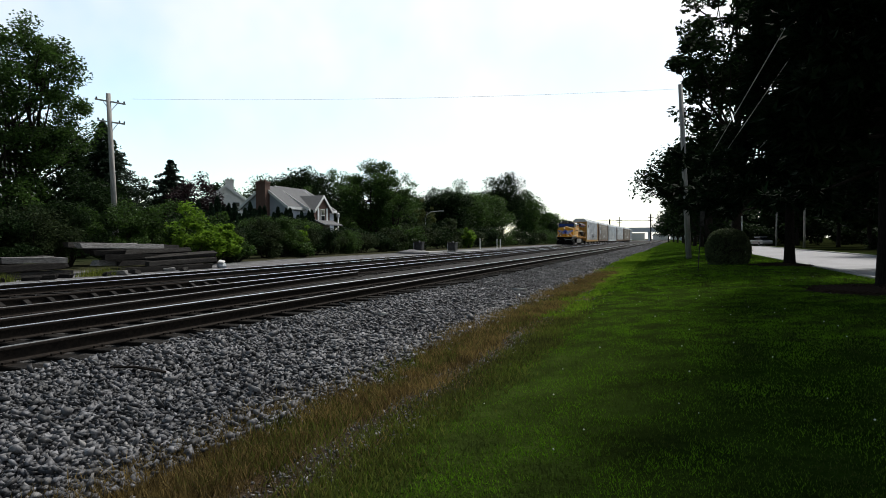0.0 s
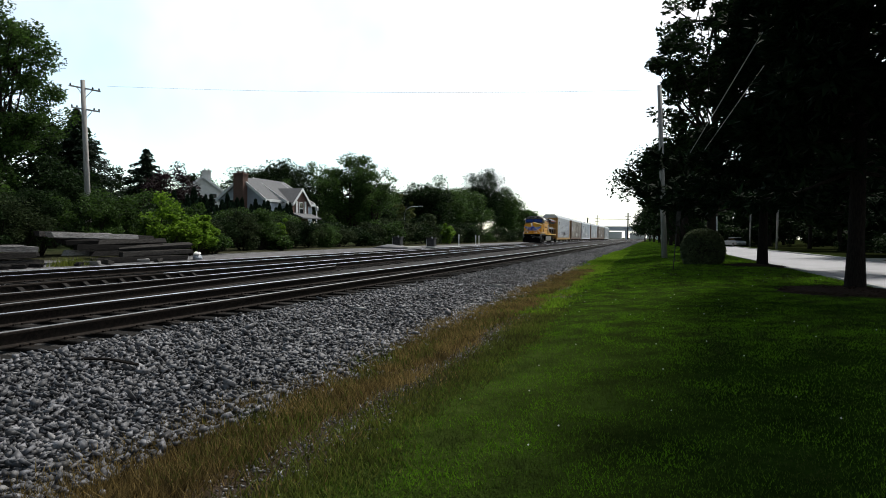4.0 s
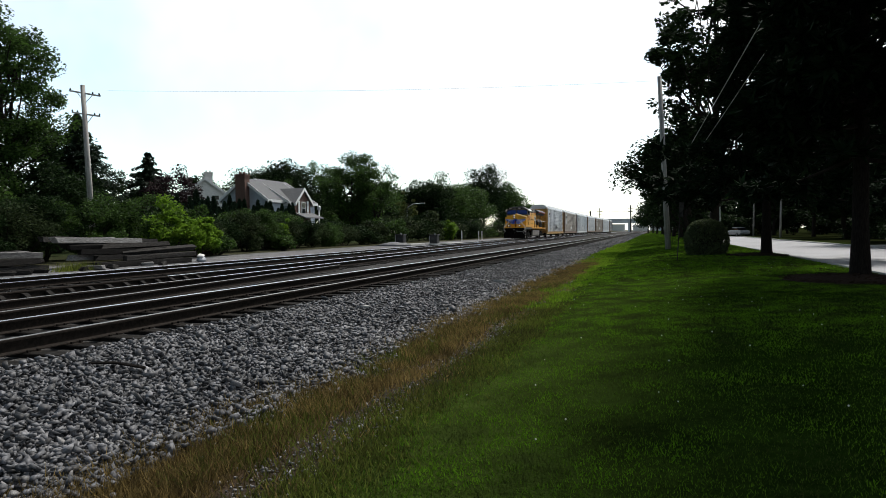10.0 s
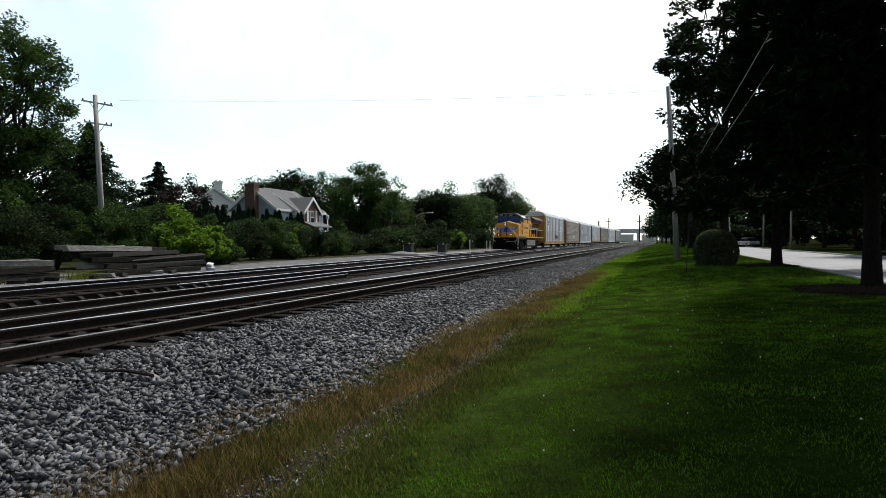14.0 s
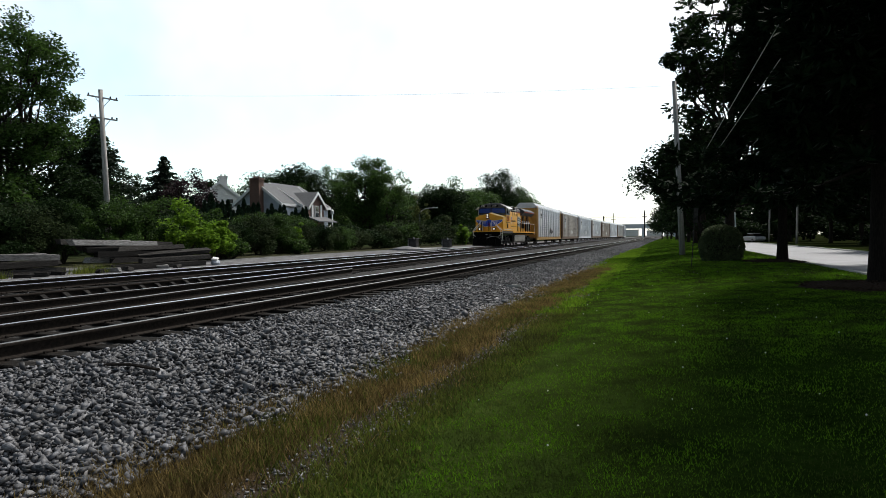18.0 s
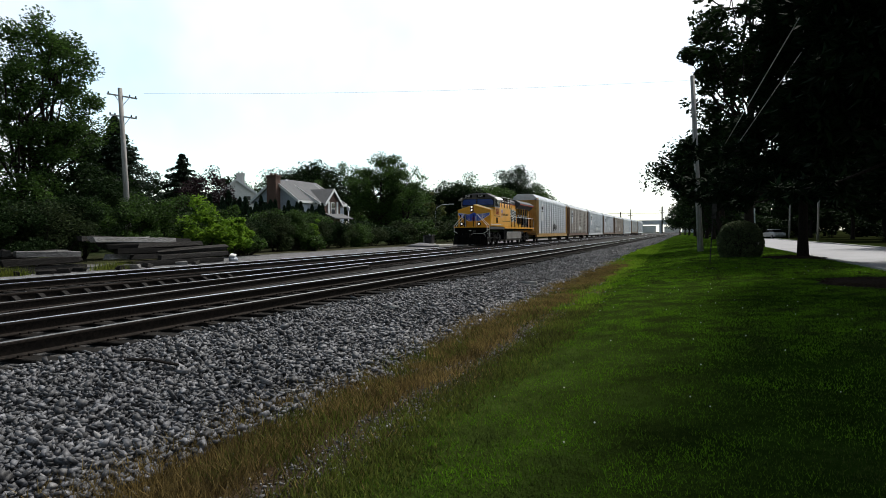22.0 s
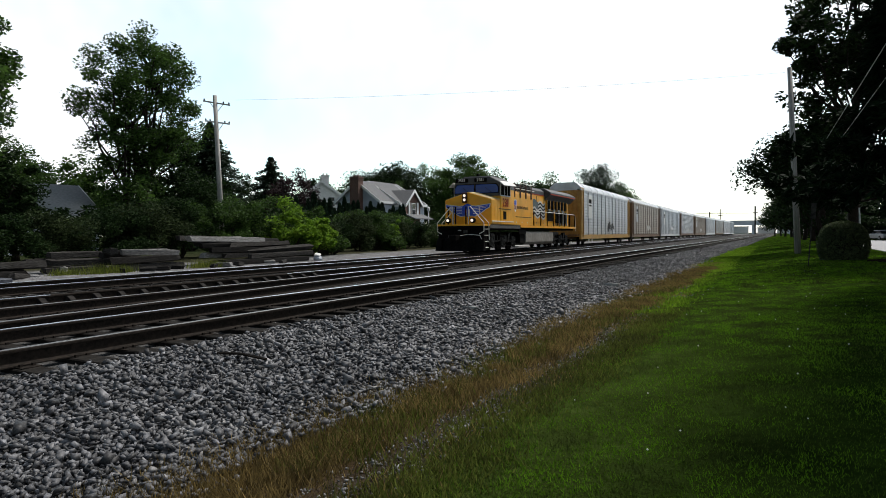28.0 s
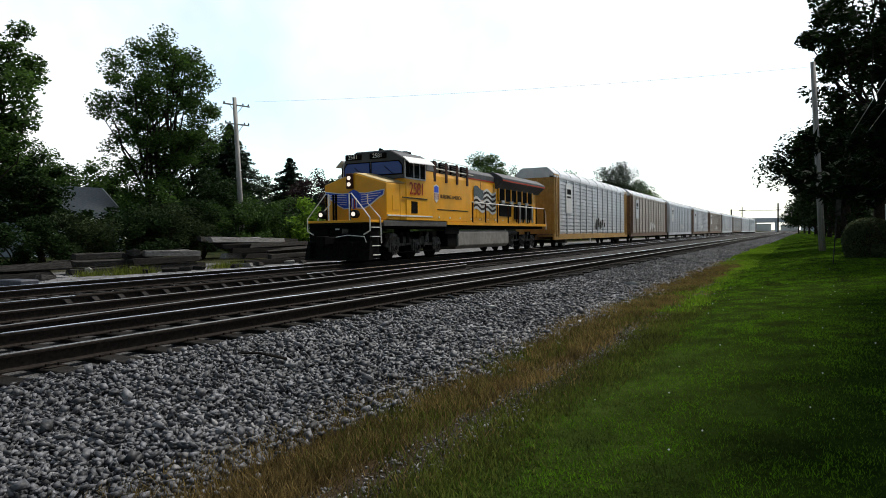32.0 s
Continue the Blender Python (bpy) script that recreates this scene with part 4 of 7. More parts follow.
    for k in range(5):
        part("air_hose", Geo().tube([(-1.0 + k * 0.13, -0.84, 1.05), (-1.02 + k * 0.13, -1.04, 0.72), (-0.97 + k * 0.13, -1.06, 0.45)], 0.022, 6), TRUCK_GREY if k == 2 else BLACK, root)
    for x0 in (-1.0, -0.35, 0.35, 1.0):
        part("plow_rib", Geo().box(x0, -1.14, 0.5, 0.05, 0.5, 0.6), BLACK, root, "", 0.01)
    box = part("headlight_box", Geo().box(-0.18, -0.06, 3.3, 0.3, 0.14, 0.62), FLAP_BROWN, root, "dark brown headlight box", 0.02)
    for z in (3.42, 3.16):
        part("headlight", Geo().tube([(-0.18, -0.13, z), (-0.18, -0.15, z)], 0.085, 16), LAMP, box, "lit headlight")
    # blue wings with white borders, and the shield between them
    for s in (-1, 1):
        part("wing_border", Geo().prism([(s * 0.1, 2.84), (s * 0.55, 2.8), (s * 1.47, 2.92), (s * 1.43, 2.68), (s * 1.2, 2.56), (s * 1.0, 2.42), (s * 0.78, 2.28), (s * 0.5, 2.15), (s * 0.1, 2.17)], -0.04, -0.008), WHITE, root, "white border of the wing")
        wing = part("wing_emblem", Geo().prism([(s * 0.14, 2.8), (s * 0.55, 2.765), (s * 1.43, 2.875), (s * 1.39, 2.71), (s * 1.17, 2.6), (s * 0.97, 2.46), (s * 0.75, 2.32), (s * 0.48, 2.19), (s * 0.14, 2.21)], -0.055, -0.012), BLUE, root, "blue wing emblem")
        for z0, x1 in ((2.74, 1.3), (2.645, 1.18), (2.545, 1.0), (2.445, 0.85), (2.34, 0.68)):
            part("feather_line", Geo().box(s * (0.36 + x1) / 2, -0.062, z0, x1 - 0.36, 0.014, 0.026, Matrix.Rotation(-s * 0.06, 3, "Y")), WHITE, wing)
    part("shield", Geo().prism([(-0.24, 2.84), (0.0, 2.94), (0.24, 2.84), (0.22, 2.36), (0.0, 2.14), (-0.22, 2.36)], -0.075, -0.03), BLUE, root, "blue shield emblem")
    for k in range(4):
        part("shield_bar", Geo().box(-0.14 + k * 0.095, -0.08, 2.38, 0.045, 0.012, 0.4), WHITE if k % 2 else RED, root)
    # side markings
    side_shield = part("shield", Geo().prism([(4.14, 3.3), (4.4, 3.37), (4.66, 3.3), (4.66, 2.72), (4.4, 2.52), (4.14, 2.72)], 1.505, 1.515, "x"), WHITE, root, "white-edged shield emblem")
    part("shield_field", Geo().prism([(4.19, 3.25), (4.4, 3.31), (4.61, 3.25), (4.61, 3.0), (4.19, 3.0)], 1.512, 1.522, "x"), BLUE, side_shield)
    for k in range(4):
        part("shield_bar", slab(4.2 + k * 0.115, 4.255 + k * 0.115, 2.68, 2.96, 1.517, 0.01), RED, side_shield)
    letters("BUILDING AMERICA", 0.26, paint("dark_lettering", (0.07, 0.03, 0.01), (0.09, 0.04, 0.015), 0.5), root, Matrix.Translation((1.51, 5.98, 2.84)) @ SIDE, label="dark lettering")
    part("cabinet_seam", slab(4.5, 7.9, 2.2, 2.24, 1.507, 0.012), UNDER, root)
    for k in range(14):
        part("reflector", slab(4.6 + k * 1.15, 4.72 + k * 1.15, 1.82, 1.9, 1.508 if k < 3 else 1.08, 0.012), WHITE, root, "small white reflector")
    for y in (8.75, 10.6, 12.5):
        part("hood_seam", slab(y, y + 0.03, 1.8, 3.9, 1.066, 0.012), UNDER, root)
    for k in range(4):
        part("cream_panel", slab(13.55 + k * 1.4, 14.1 + k * 1.4, 2.86, 3.04, 1.13, 0.04), LIGHT_GREY, root, "pale equipment panel")
    # waving flag in rigid strips
    flag_white = paint("flag_white", (0.5, 0.5, 0.48), (0.62, 0.62, 0.6), 0.5)
    flag = part("flag_emblem", Geo().box(1.082, 11.0, 3.0, 0.012, 0.06, 0.9), flag_white, root, "waving striped flag emblem")
    for r in range(9):
        g = Geo()
        for c in range(12):
            y0, y1 = 9.6 + c * 0.26, 9.6 + (c + 1) * 0.26
            if r > 4 and c < 5:
                continue
            za, zb = (2.36 + r * 0.135 + 0.1 * math.sin(1.1 * c + k) - 0.012 * c for k in (0, 1.1))
            g.add([(1.09, y0, za), (1.09, y1, zb), (1.09, y1, zb + 0.131), (1.09, y0, za + 0.131), (1.098, y0, za), (1.098, y1, zb), (1.098, y1, zb + 0.131), (1.098, y0, za + 0.131)], [(0, 1, 2, 3), (4, 7, 6, 5), (0, 4, 5, 1), (3, 2, 6, 7)])
        part("flag_stripe", g, UNDER if r % 2 else flag_white, flag)
    g = Geo()
    for c in range(5):
        y0, y1 = 9.6 + c * 0.26, 9.6 + (c + 1) * 0.26
        za, zb = (3.04 + 0.1 * math.sin(1.1 * c + k) - 0.012 * c for k in (0, 1.1))
        g.add([(1.09, y0, za), (1.09, y1, zb), (1.09, y1, zb + 0.56), (1.09, y0, za + 0.56), (1.1, y0, za), (1.1, y1, zb), (1.1, y1, zb + 0.56), (1.1, y0, za + 0.56)], [(0, 1, 2, 3), (4, 7, 6, 5), (0, 4, 5, 1), (3, 2, 6, 7)])
    part("flag_canton", g, paint("flag_canton_teal", (0.02, 0.04, 0.05), (0.09, 0.12, 0.13), 0.5, 0, 12), flag)
    # the front platform reaches well out before the nose
    for ob in root.children:
        if ob.name.split(".")[0] in FRONT_END:
            ob.location.y -= 0.32
    for y in (3.15, 17.1):
        engine_truck(root, y)
    VEHICLES.append((root, 0.0, 3.15, 17.1))
    return root


engine = build_engine()

# ---- autorack cars ----
CAR = 28.1


def rack_panel_mesh(w, h):
    """One corrugated side panel: a plate with lying ribs and an upright post at its edge."""
    n = 15
    edge = [(-0.04, h / 2), (-0.04, -h / 2)]
    for k in range(n):
        z = -h / 2 + h * k / n
        s = h / n
        edge += [(-0.03, z), (-0.03, z + s * 0.32), (0.025, z + s * 0.38), (0.025, z + s * 0.92), (-0.03, z + s)]
    return Geo().prism(edge, -w / 2 + 0.05, w / 2 - 0.05)


def car_colours():
    silver = ((0.62, 0.64, 0.67), (0.76, 0.78, 0.8))
    tan = ((0.42, 0.375, 0.33), (0.55, 0.5, 0.45))
    pale = ((0.58, 0.62, 0.66), (0.7, 0.74, 0.77))
    grey = ((0.42, 0.42, 0.42), (0.54, 0.54, 0.53))
    brown = ((0.32, 0.27, 0.23), (0.44, 0.38, 0.33))
    made = {}
    for name, (a, b) in dict(silver=silver, tan=tan, pale=pale, grey=grey, brown=brown).items():
        made[name] = paint("rack_" + name, a, b, 0.5, 0.25, 2.5, 0.35, 0, (0.22, 0.16, 0.11), 0.35, "object", 0.07, 0.5, (1, 1, 0.5))
    return made


RACK = car_colours()
END_YELLOW = paint("faded_rack_yellow", (0.42, 0.24, 0.05), (0.52, 0.31, 0.08), 0.55, 0, 3, 0.6, 0, (0.16, 0.09, 0.05), 0.5)
ROOF_SILVER = paint("galvanised_roof", (0.6, 0.63, 0.66), (0.72, 0.75, 0.78), 0.45, 0.3, 2, 0.3, 0, (0.3, 0.28, 0.26), 0.4)
FRAME_BROWN = paint("rack_frame_brown", (0.13, 0.08, 0.05), (0.2, 0.13, 0.08), 0.7, 0, 4, 0.8)
PANEL_W, PANELS = 1.958, 12
PANEL_MESHES, POST_MESHES = {}, {}


def build_rack(index, colour, frame, label):
    root = empty("autorack_car", pose(0, 0, 0), label, "railcar", "autorack cars of the train")
    y0, y1 = 1.1, 27.0
    if colour not in PANEL_MESHES:
        PANEL_MESHES[colour] = rack_panel_mesh(PANEL_W, 4.15).mesh("side_panel", RACK[colour])
        POST_MESHES[colour] = Geo().box(0, 0, 0, 0.1, 0.13, 4.2).mesh("side_post", RACK[colour])
    for s in (1, -1):
        for k in range(PANELS):
            ob = new("side_panel", PANEL_MESHES[colour])
            ob.parent = root
            ob.matrix_local = pose(s * 1.46, y0 + 1.2 + PANEL_W * (k + 0.5), 3.05, 0, 0, 0 if s > 0 else 180)
            ob = new("side_post", POST_MESHES[colour])
            ob.parent = root
            ob.matrix_local = pose(s * 1.49, y0 + 1.2 + PANEL_W * k, 3.05)
        part("side_sill", Geo().box(s * 1.45, 14.05, 0.78, 0.14, 26.2, 0.42), frame, root, "", 0.01)
        part("top_chord", Geo().box(s * 1.48, 14.05, 5.16, 0.1, 26.0, 0.14), RACK[colour], root)
        for y in (y0 + 0.6, y1 - 0.6):
            part("end_post", Geo().box(s * 1.45, y, 3.05, 0.1, 1.2, 4.6), frame, root, "coloured corner post", 0.02)
            g = Geo()
            for k in range(13):
                g.box(s * 1.55, y, 1.0 + k * 0.33, 0.03, 0.5, 0.03)
            g.box(s * 1.53, y - 0.3, 3.0, 0.07, 0.1, 4.4).box(s * 1.53, y + 0.3, 3.0, 0.07, 0.1, 4.4)
            part("ladder", g, frame, root)
    part("roof", Geo().prism([(-1.5, 5.2), (1.5, 5.2), (1.42, 5.45), (0.95, 5.85), (-0.95, 5.85), (-1.42, 5.45)], y0, y1), ROOF_SILVER, root, "silver roof with sloped edges", 0.02)
    for k in range(9):
        part("roof_rib", Geo().prism([(-1.52, 5.22), (1.52, 5.22), (1.45, 5.48), (0.97, 5.88), (-0.97, 5.88), (-1.45, 5.48)], y0 + 1.5 + k * 2.85, y0 + 1.58 + k * 2.85), ROOF_SILVER, root)
    for y, d in ((y0 + 0.02, -1), (y1 - 0.02, 1)):
        part("end_door", Geo().box(0.0, y, 2.95, 2.86, 0.06, 4.3), END_YELLOW if index == 0 else frame, root, "folding end door", 0.01)
        for k in range(6):
            part("door_fold", Geo().box(-1.15 + k * 0.46, y + d * 0.05, 2.95, 0.05, 0.06, 4.2), frame, root)
        part("end_cap", Geo().box(0, y + d * 0.03, 5.4, 2.3, 0.04, 0.6), ROOF_SILVER, root, "pale upper end sheet")
        part("coupler", Geo().box(0, y + d * 0.8, 0.88, 0.28, 1.5, 0.26), BLACK, root)
    part("deck", Geo().box(0, 14.05, 0.95, 2.8, 26.0, 0.12), FRAME_BROWN, root)
    part("centre_sill", Geo().box(0, 14.05, 0.75, 0.5, 26.6, 0.35), FRAME_BROWN, root)
    # herald and data panels as plain shapes
    if index < 5:
        h = part("sign_panel", slab(3.95, 5.45, 2.6, 4.75, 1.535, 0.02), WHITE if index != 1 else RACK["pale"], root, "white placard")
        part("placard_bar", slab(4.2, 5.2, 4.0, 4.4, 1.548, 0.01), BLACK if index == 0 else UNDER, h)
        part("placard_bar", slab(4.2, 5.2, 3.72, 3.86, 1.548, 0.01), UNDER, h)
        for k in range(5):
            part("painted_mark", Geo().box(1.545, 13.4 + k * 0.75, 1.75 + 0.2 * (k % 2), 0.012, 0.45, 0.9 - 0.12 * k, Matrix.Rotation(0.3 * (k % 3 - 1), 3, "X")), WHITE if index else UNDER, root, "illegible painted mark")
    for y in (4.0, 24.1):
        t = empty("truck", pose(0, y, 0))
        t.parent = root
        t.matrix_world = pose(0, y, 0)
        for s in (-1, 1):
            part("side_frame", Geo().prism([(-1.2, 0.36), (-1.2, 0.55), (-0.5, 0.68), (0.5, 0.68), (1.2, 0.55), (1.2, 0.36), (0.6, 0.3), (-0.6, 0.3)], s * 1.0 - 0.06, s * 1.0 + 0.06, "x"), UNDER, t, "", 0.01)
        for k in (-0.88, 0.88):
            add_wheel(t, CAR_WHEEL, k, 0.42)
    VEHICLES.append((root, 21.9 + CAR * index, 4.0, 24.1))


RACK_ORDER = [("silver", END_YELLOW, "silver corrugated autorack car with yellow ends"), ("tan", FRAME_BROWN, "tan corrugated autorack car with brown ends"), ("pale", ROOF_SILVER, "pale blue-grey autorack car"),
              ("silver", FRAME_BROWN, "silver autorack car with brown corner posts"), ("brown", FRAME_BROWN, "brownish weathered autorack car"), ("silver", ROOF_SILVER, "silver corrugated autorack car"), ("grey", FRAME_BROWN, "grey weathered autorack car"),
              ("silver", ROOF_SILVER, "silver corrugated autorack car"), ("pale", ROOF_SILVER, "pale blue-grey autorack car"), ("silver", FRAME_BROWN, "silver autorack car with brown corner posts"), ("silver", ROOF_SILVER, "silver corrugated autorack car"), ("grey", FRAME_BROWN, "grey weathered autorack car")]
for i, (colour, frame_paint, text) in enumerate(RACK_ORDER):
    build_rack(i, colour, frame_paint, text)
# ---- plants ----


def leaf_cloud(points, size, seed, aspect=0.55, droop=0.5, long_axis=None):
    """Diamond leaves at points, as corners in face order. droop: how far they stray from lying flat."""
    rng = np.random.default_rng(seed)
    n = len(points)
    u = rng.normal(0, 1, (n, 3)) if long_axis is None else long_axis + rng.normal(0, 0.35, (n, 3))
    u[:, 2] *= droop if long_axis is None else 1
    u /= np.linalg.norm(u, axis=1, keepdims=True) + 1e-9
    w = rng.normal(0, 1, (n, 3)) * np.array([1, 1, droop])
    w = np.cross(u, w)
    w /= np.linalg.norm(w, axis=1, keepdims=True) + 1e-9
    s = (size * rng.uniform(0.6, 1.35, n))[:, None]
    tip, wing = u * s * 0.5, np.cross(w, u) * s * 0.5 * aspect
    lift = w * s * 0.12
    return np.stack([points - tip, points + wing + lift, points + tip, points - wing + lift], 1).reshape(-1, 3)


def crown_points(count, clumps, centre, radii, clump_r, seed, hollow=0.55, uneven=0.25):
    """Points in clumps that fill the outer part of an uneven ellipsoid. Gives the points and the clumps' middles."""
    rng = np.random.default_rng(seed)
    d = rng.normal(0, 1, (clumps, 3))
    d /= np.linalg.norm(d, axis=1, keepdims=True)
    r = hollow + (1 - hollow) * rng.random(clumps) ** 0.6
    r *= 1 + uneven * np.array([noise.noise(Vector(q) * 1.7 + Vector((seed, 0, 0))) * 1.6 for q in d]) - uneven * 0.2
    mid = np.asarray(centre) + d * r[:, None] * np.asarray(radii)
    own = rng.integers(0, clumps, count)
    q = rng.normal(0, 1, (count, 3))
    q /= np.linalg.norm(q, axis=1, keepdims=True)
    cr = clump_r * rng.uniform(0.65, 1.3, clumps)
    pts = mid[own] + q * (rng.random(count) ** 0.45 * cr[own])[:, None] * np.array([1, 1, 0.75])
    return pts, mid


def limb_path(a, b, rng, bend=0.12, steps=4):
    a, b = Vector(a), Vector(b)
    ln = (b - a).length
    out = []
    for k in range(steps + 1):
        t = k / steps
        p = a.lerp(b, t) + Vector((0, 0, -0.08 * ln * math.sin(math.pi * t)))
        if 0 < k < steps:
            p += Vector(rng.normal(0, bend * ln * 0.3, 3))
        out.append(p)
    return out


def tree(x, y, top, radius, bottom, seed, mat, label, leaves=5000, leaf=0.3, clumps=40, trunk=0.22, limbs=14, stems=1, clump=0.26, hollow=0.5, name="tree", group="", shape=(1, 1), shift=(0, 0), uneven=0.25):
    """A broadleaf tree in the place's axes: trunk, limbs and a crown between bottom and top."""
    rng = np.random.default_rng(seed)
    z = float(ground_z(x, y)) - 0.1
    root = empty(name, pose(x, y, z), label, "tree" if name == "tree" else name.replace("_", " "), group)
    top, bottom = top - z, bottom - z
    cz = (top + bottom) / 2
    rv = (top - bottom) / 2
    pts, mid = crown_points(leaves, clumps, (shift[0], shift[1], cz), (radius * shape[0] * 0.85, radius * shape[1] * 0.85, rv * 0.9), radius * clump, seed, hollow, uneven)
    part("crown", fast_mesh("crown", leaf_cloud(pts, leaf, seed + 1), 4, mat), None, root)
    wood = Geo()
    heads = []
    for s in range(stems):
        a = 2 * math.pi * s / max(stems, 1) + seed
        sp = 0.0 if stems == 1 else radius * 0.28
        head = Vector((shift[0] * 0.6 + math.cos(a) * sp, shift[1] * 0.6 + math.sin(a) * sp, bottom + (top - bottom) * 0.62))
        path = [Vector((math.cos(a) * 0.15 * (stems > 1), math.sin(a) * 0.15 * (stems > 1), 0))] + limb_path((math.cos(a) * 0.2 * (stems > 1), math.sin(a) * 0.2 * (stems > 1), 0.4), head, rng, 0.05, 5)
        r = trunk / (stems ** 0.5)
        wood.tube(path, [r * 1.35, r, r * 0.92, r * 0.8, r * 0.62, r * 0.45, r * 0.25][:len(path)], 9)
        heads.append(path)
    order = np.argsort(rng.random(len(mid)))[:limbs]
    for k in order:
        path = heads[int(rng.integers(0, len(heads)))]
        a = path[int(rng.integers(2, len(path)))]
        r0 = trunk * 0.32
        br = wood if limbs < 12 else Geo()
        br.tube(limb_path(a, mid[k], rng), [r0, r0 * 0.8, r0 * 0.6, r0 * 0.4, r0 * 0.2], 6)
        if limbs >= 12:
            part("limb", br, BARK, root, "", 0, True)
    part("trunk", wood, BARK, root, "", 0, True)
    return root


def shrub(x, y, height, radius, seed, mat, label, leaves=2200, leaf=0.16, name="shrub", group="shrubs along the railway", shape=(1, 1), clumps=22, base=None):
    """A bush with several stems and an uneven leafy outline."""
    rng = np.random.default_rng(seed)
    z = float(ground_z(x, y)) - 0.05 if base is None else base
    root = empty(name, pose(x, y, z), label, "shrub", group)
    pts, mid = crown_points(leaves, clumps, (0, 0, height * 0.5), (radius * shape[0] * 0.85, radius * shape[1] * 0.85, height * 0.46), radius * 0.32, seed, 0.35, 0.3)
    pts[:, 2] = np.maximum(pts[:, 2], 0.05 + 0.1 * rng.random(len(pts)))
    part("foliage", fast_mesh("foliage", leaf_cloud(pts, leaf, seed + 1), 4, mat), None, root)
    g = Geo()
    for k in range(6):
        g.tube(limb_path((rng.normal(0, 0.08), rng.normal(0, 0.08), 0), mid[k], rng), [0.04, 0.035, 0.03, 0.02, 0.01], 5)
    part("stem", g, BARK, root)
    return root


def spruce(x, y, top, radius, seed, mat, label, count=9000, size=0.34, bottom=0.3, name="spruce_tree", rings=26):
    """A conifer: drooping whorls of sprays, narrowing to a tip."""
    rng = np.random.default_rng(seed)
    z = float(ground_z(x, y)) - 0.1
    h = top - z
    root = empty(name, pose(x, y, z), label, "conifer tree", "conifers")
    part("trunk", Geo().tube([(0, 0, 0), (0, 0, h * 0.5), (0, 0, h)], [0.22, 0.13, 0.02], 8), BARK, root, "", 0, True)
    pts, ax = [], []
    per = count // (rings * 9)
    g = Geo()
    for k in range(rings):
        t = (k + rng.random() * 0.6) / rings
        z_mid = bottom + (h - bottom) * t
        rr = radius * (1 - t) ** 0.85 + 0.12
        n = 10 if t < 0.8 else 6
        for j in range(n):
            a = 2 * math.pi * (j + rng.random() * 0.7) / n + k
            ln = rr * rng.uniform(0.55, 1.2)
            zz = z_mid + rng.uniform(-0.5, 0.5) * (h - bottom) / rings * 1.6
            d = np.array([math.cos(a), math.sin(a), 0])
            s = rng.random(per) ** 0.7
            side = np.array([-d[1], d[0], 0])
            wide = rng.normal(0, 0.16, per) * ln * (1.1 - s)
            q = d * (s * ln)[:, None] + side * wide[:, None] + np.array([0, 0, 1.0]) * (zz - 0.22 * s ** 1.2 * ln - np.abs(rng.normal(0, 0.13, per)))[:, None]
            pts.append(q)
            ax.append(np.tile(d * 0.8 + np.array([0, 0, -0.35]), (per, 1)) + side * np.sign(wide)[:, None] * 0.5)
            if k % 2 == 0:
                g.tube([(0, 0, zz), tuple(d * ln * 0.8 + np.array([0, 0, zz - 0.18 * ln]))], [0.03, 0.01], 4, False)
    pts, ax = np.concatenate(pts), np.concatenate(ax)
    part("needles", fast_mesh("needles", leaf_cloud(pts, size, seed, 0.3, 0.5, ax), 4, mat), None, root)
    part("wood", g, BARK, root)
    return root


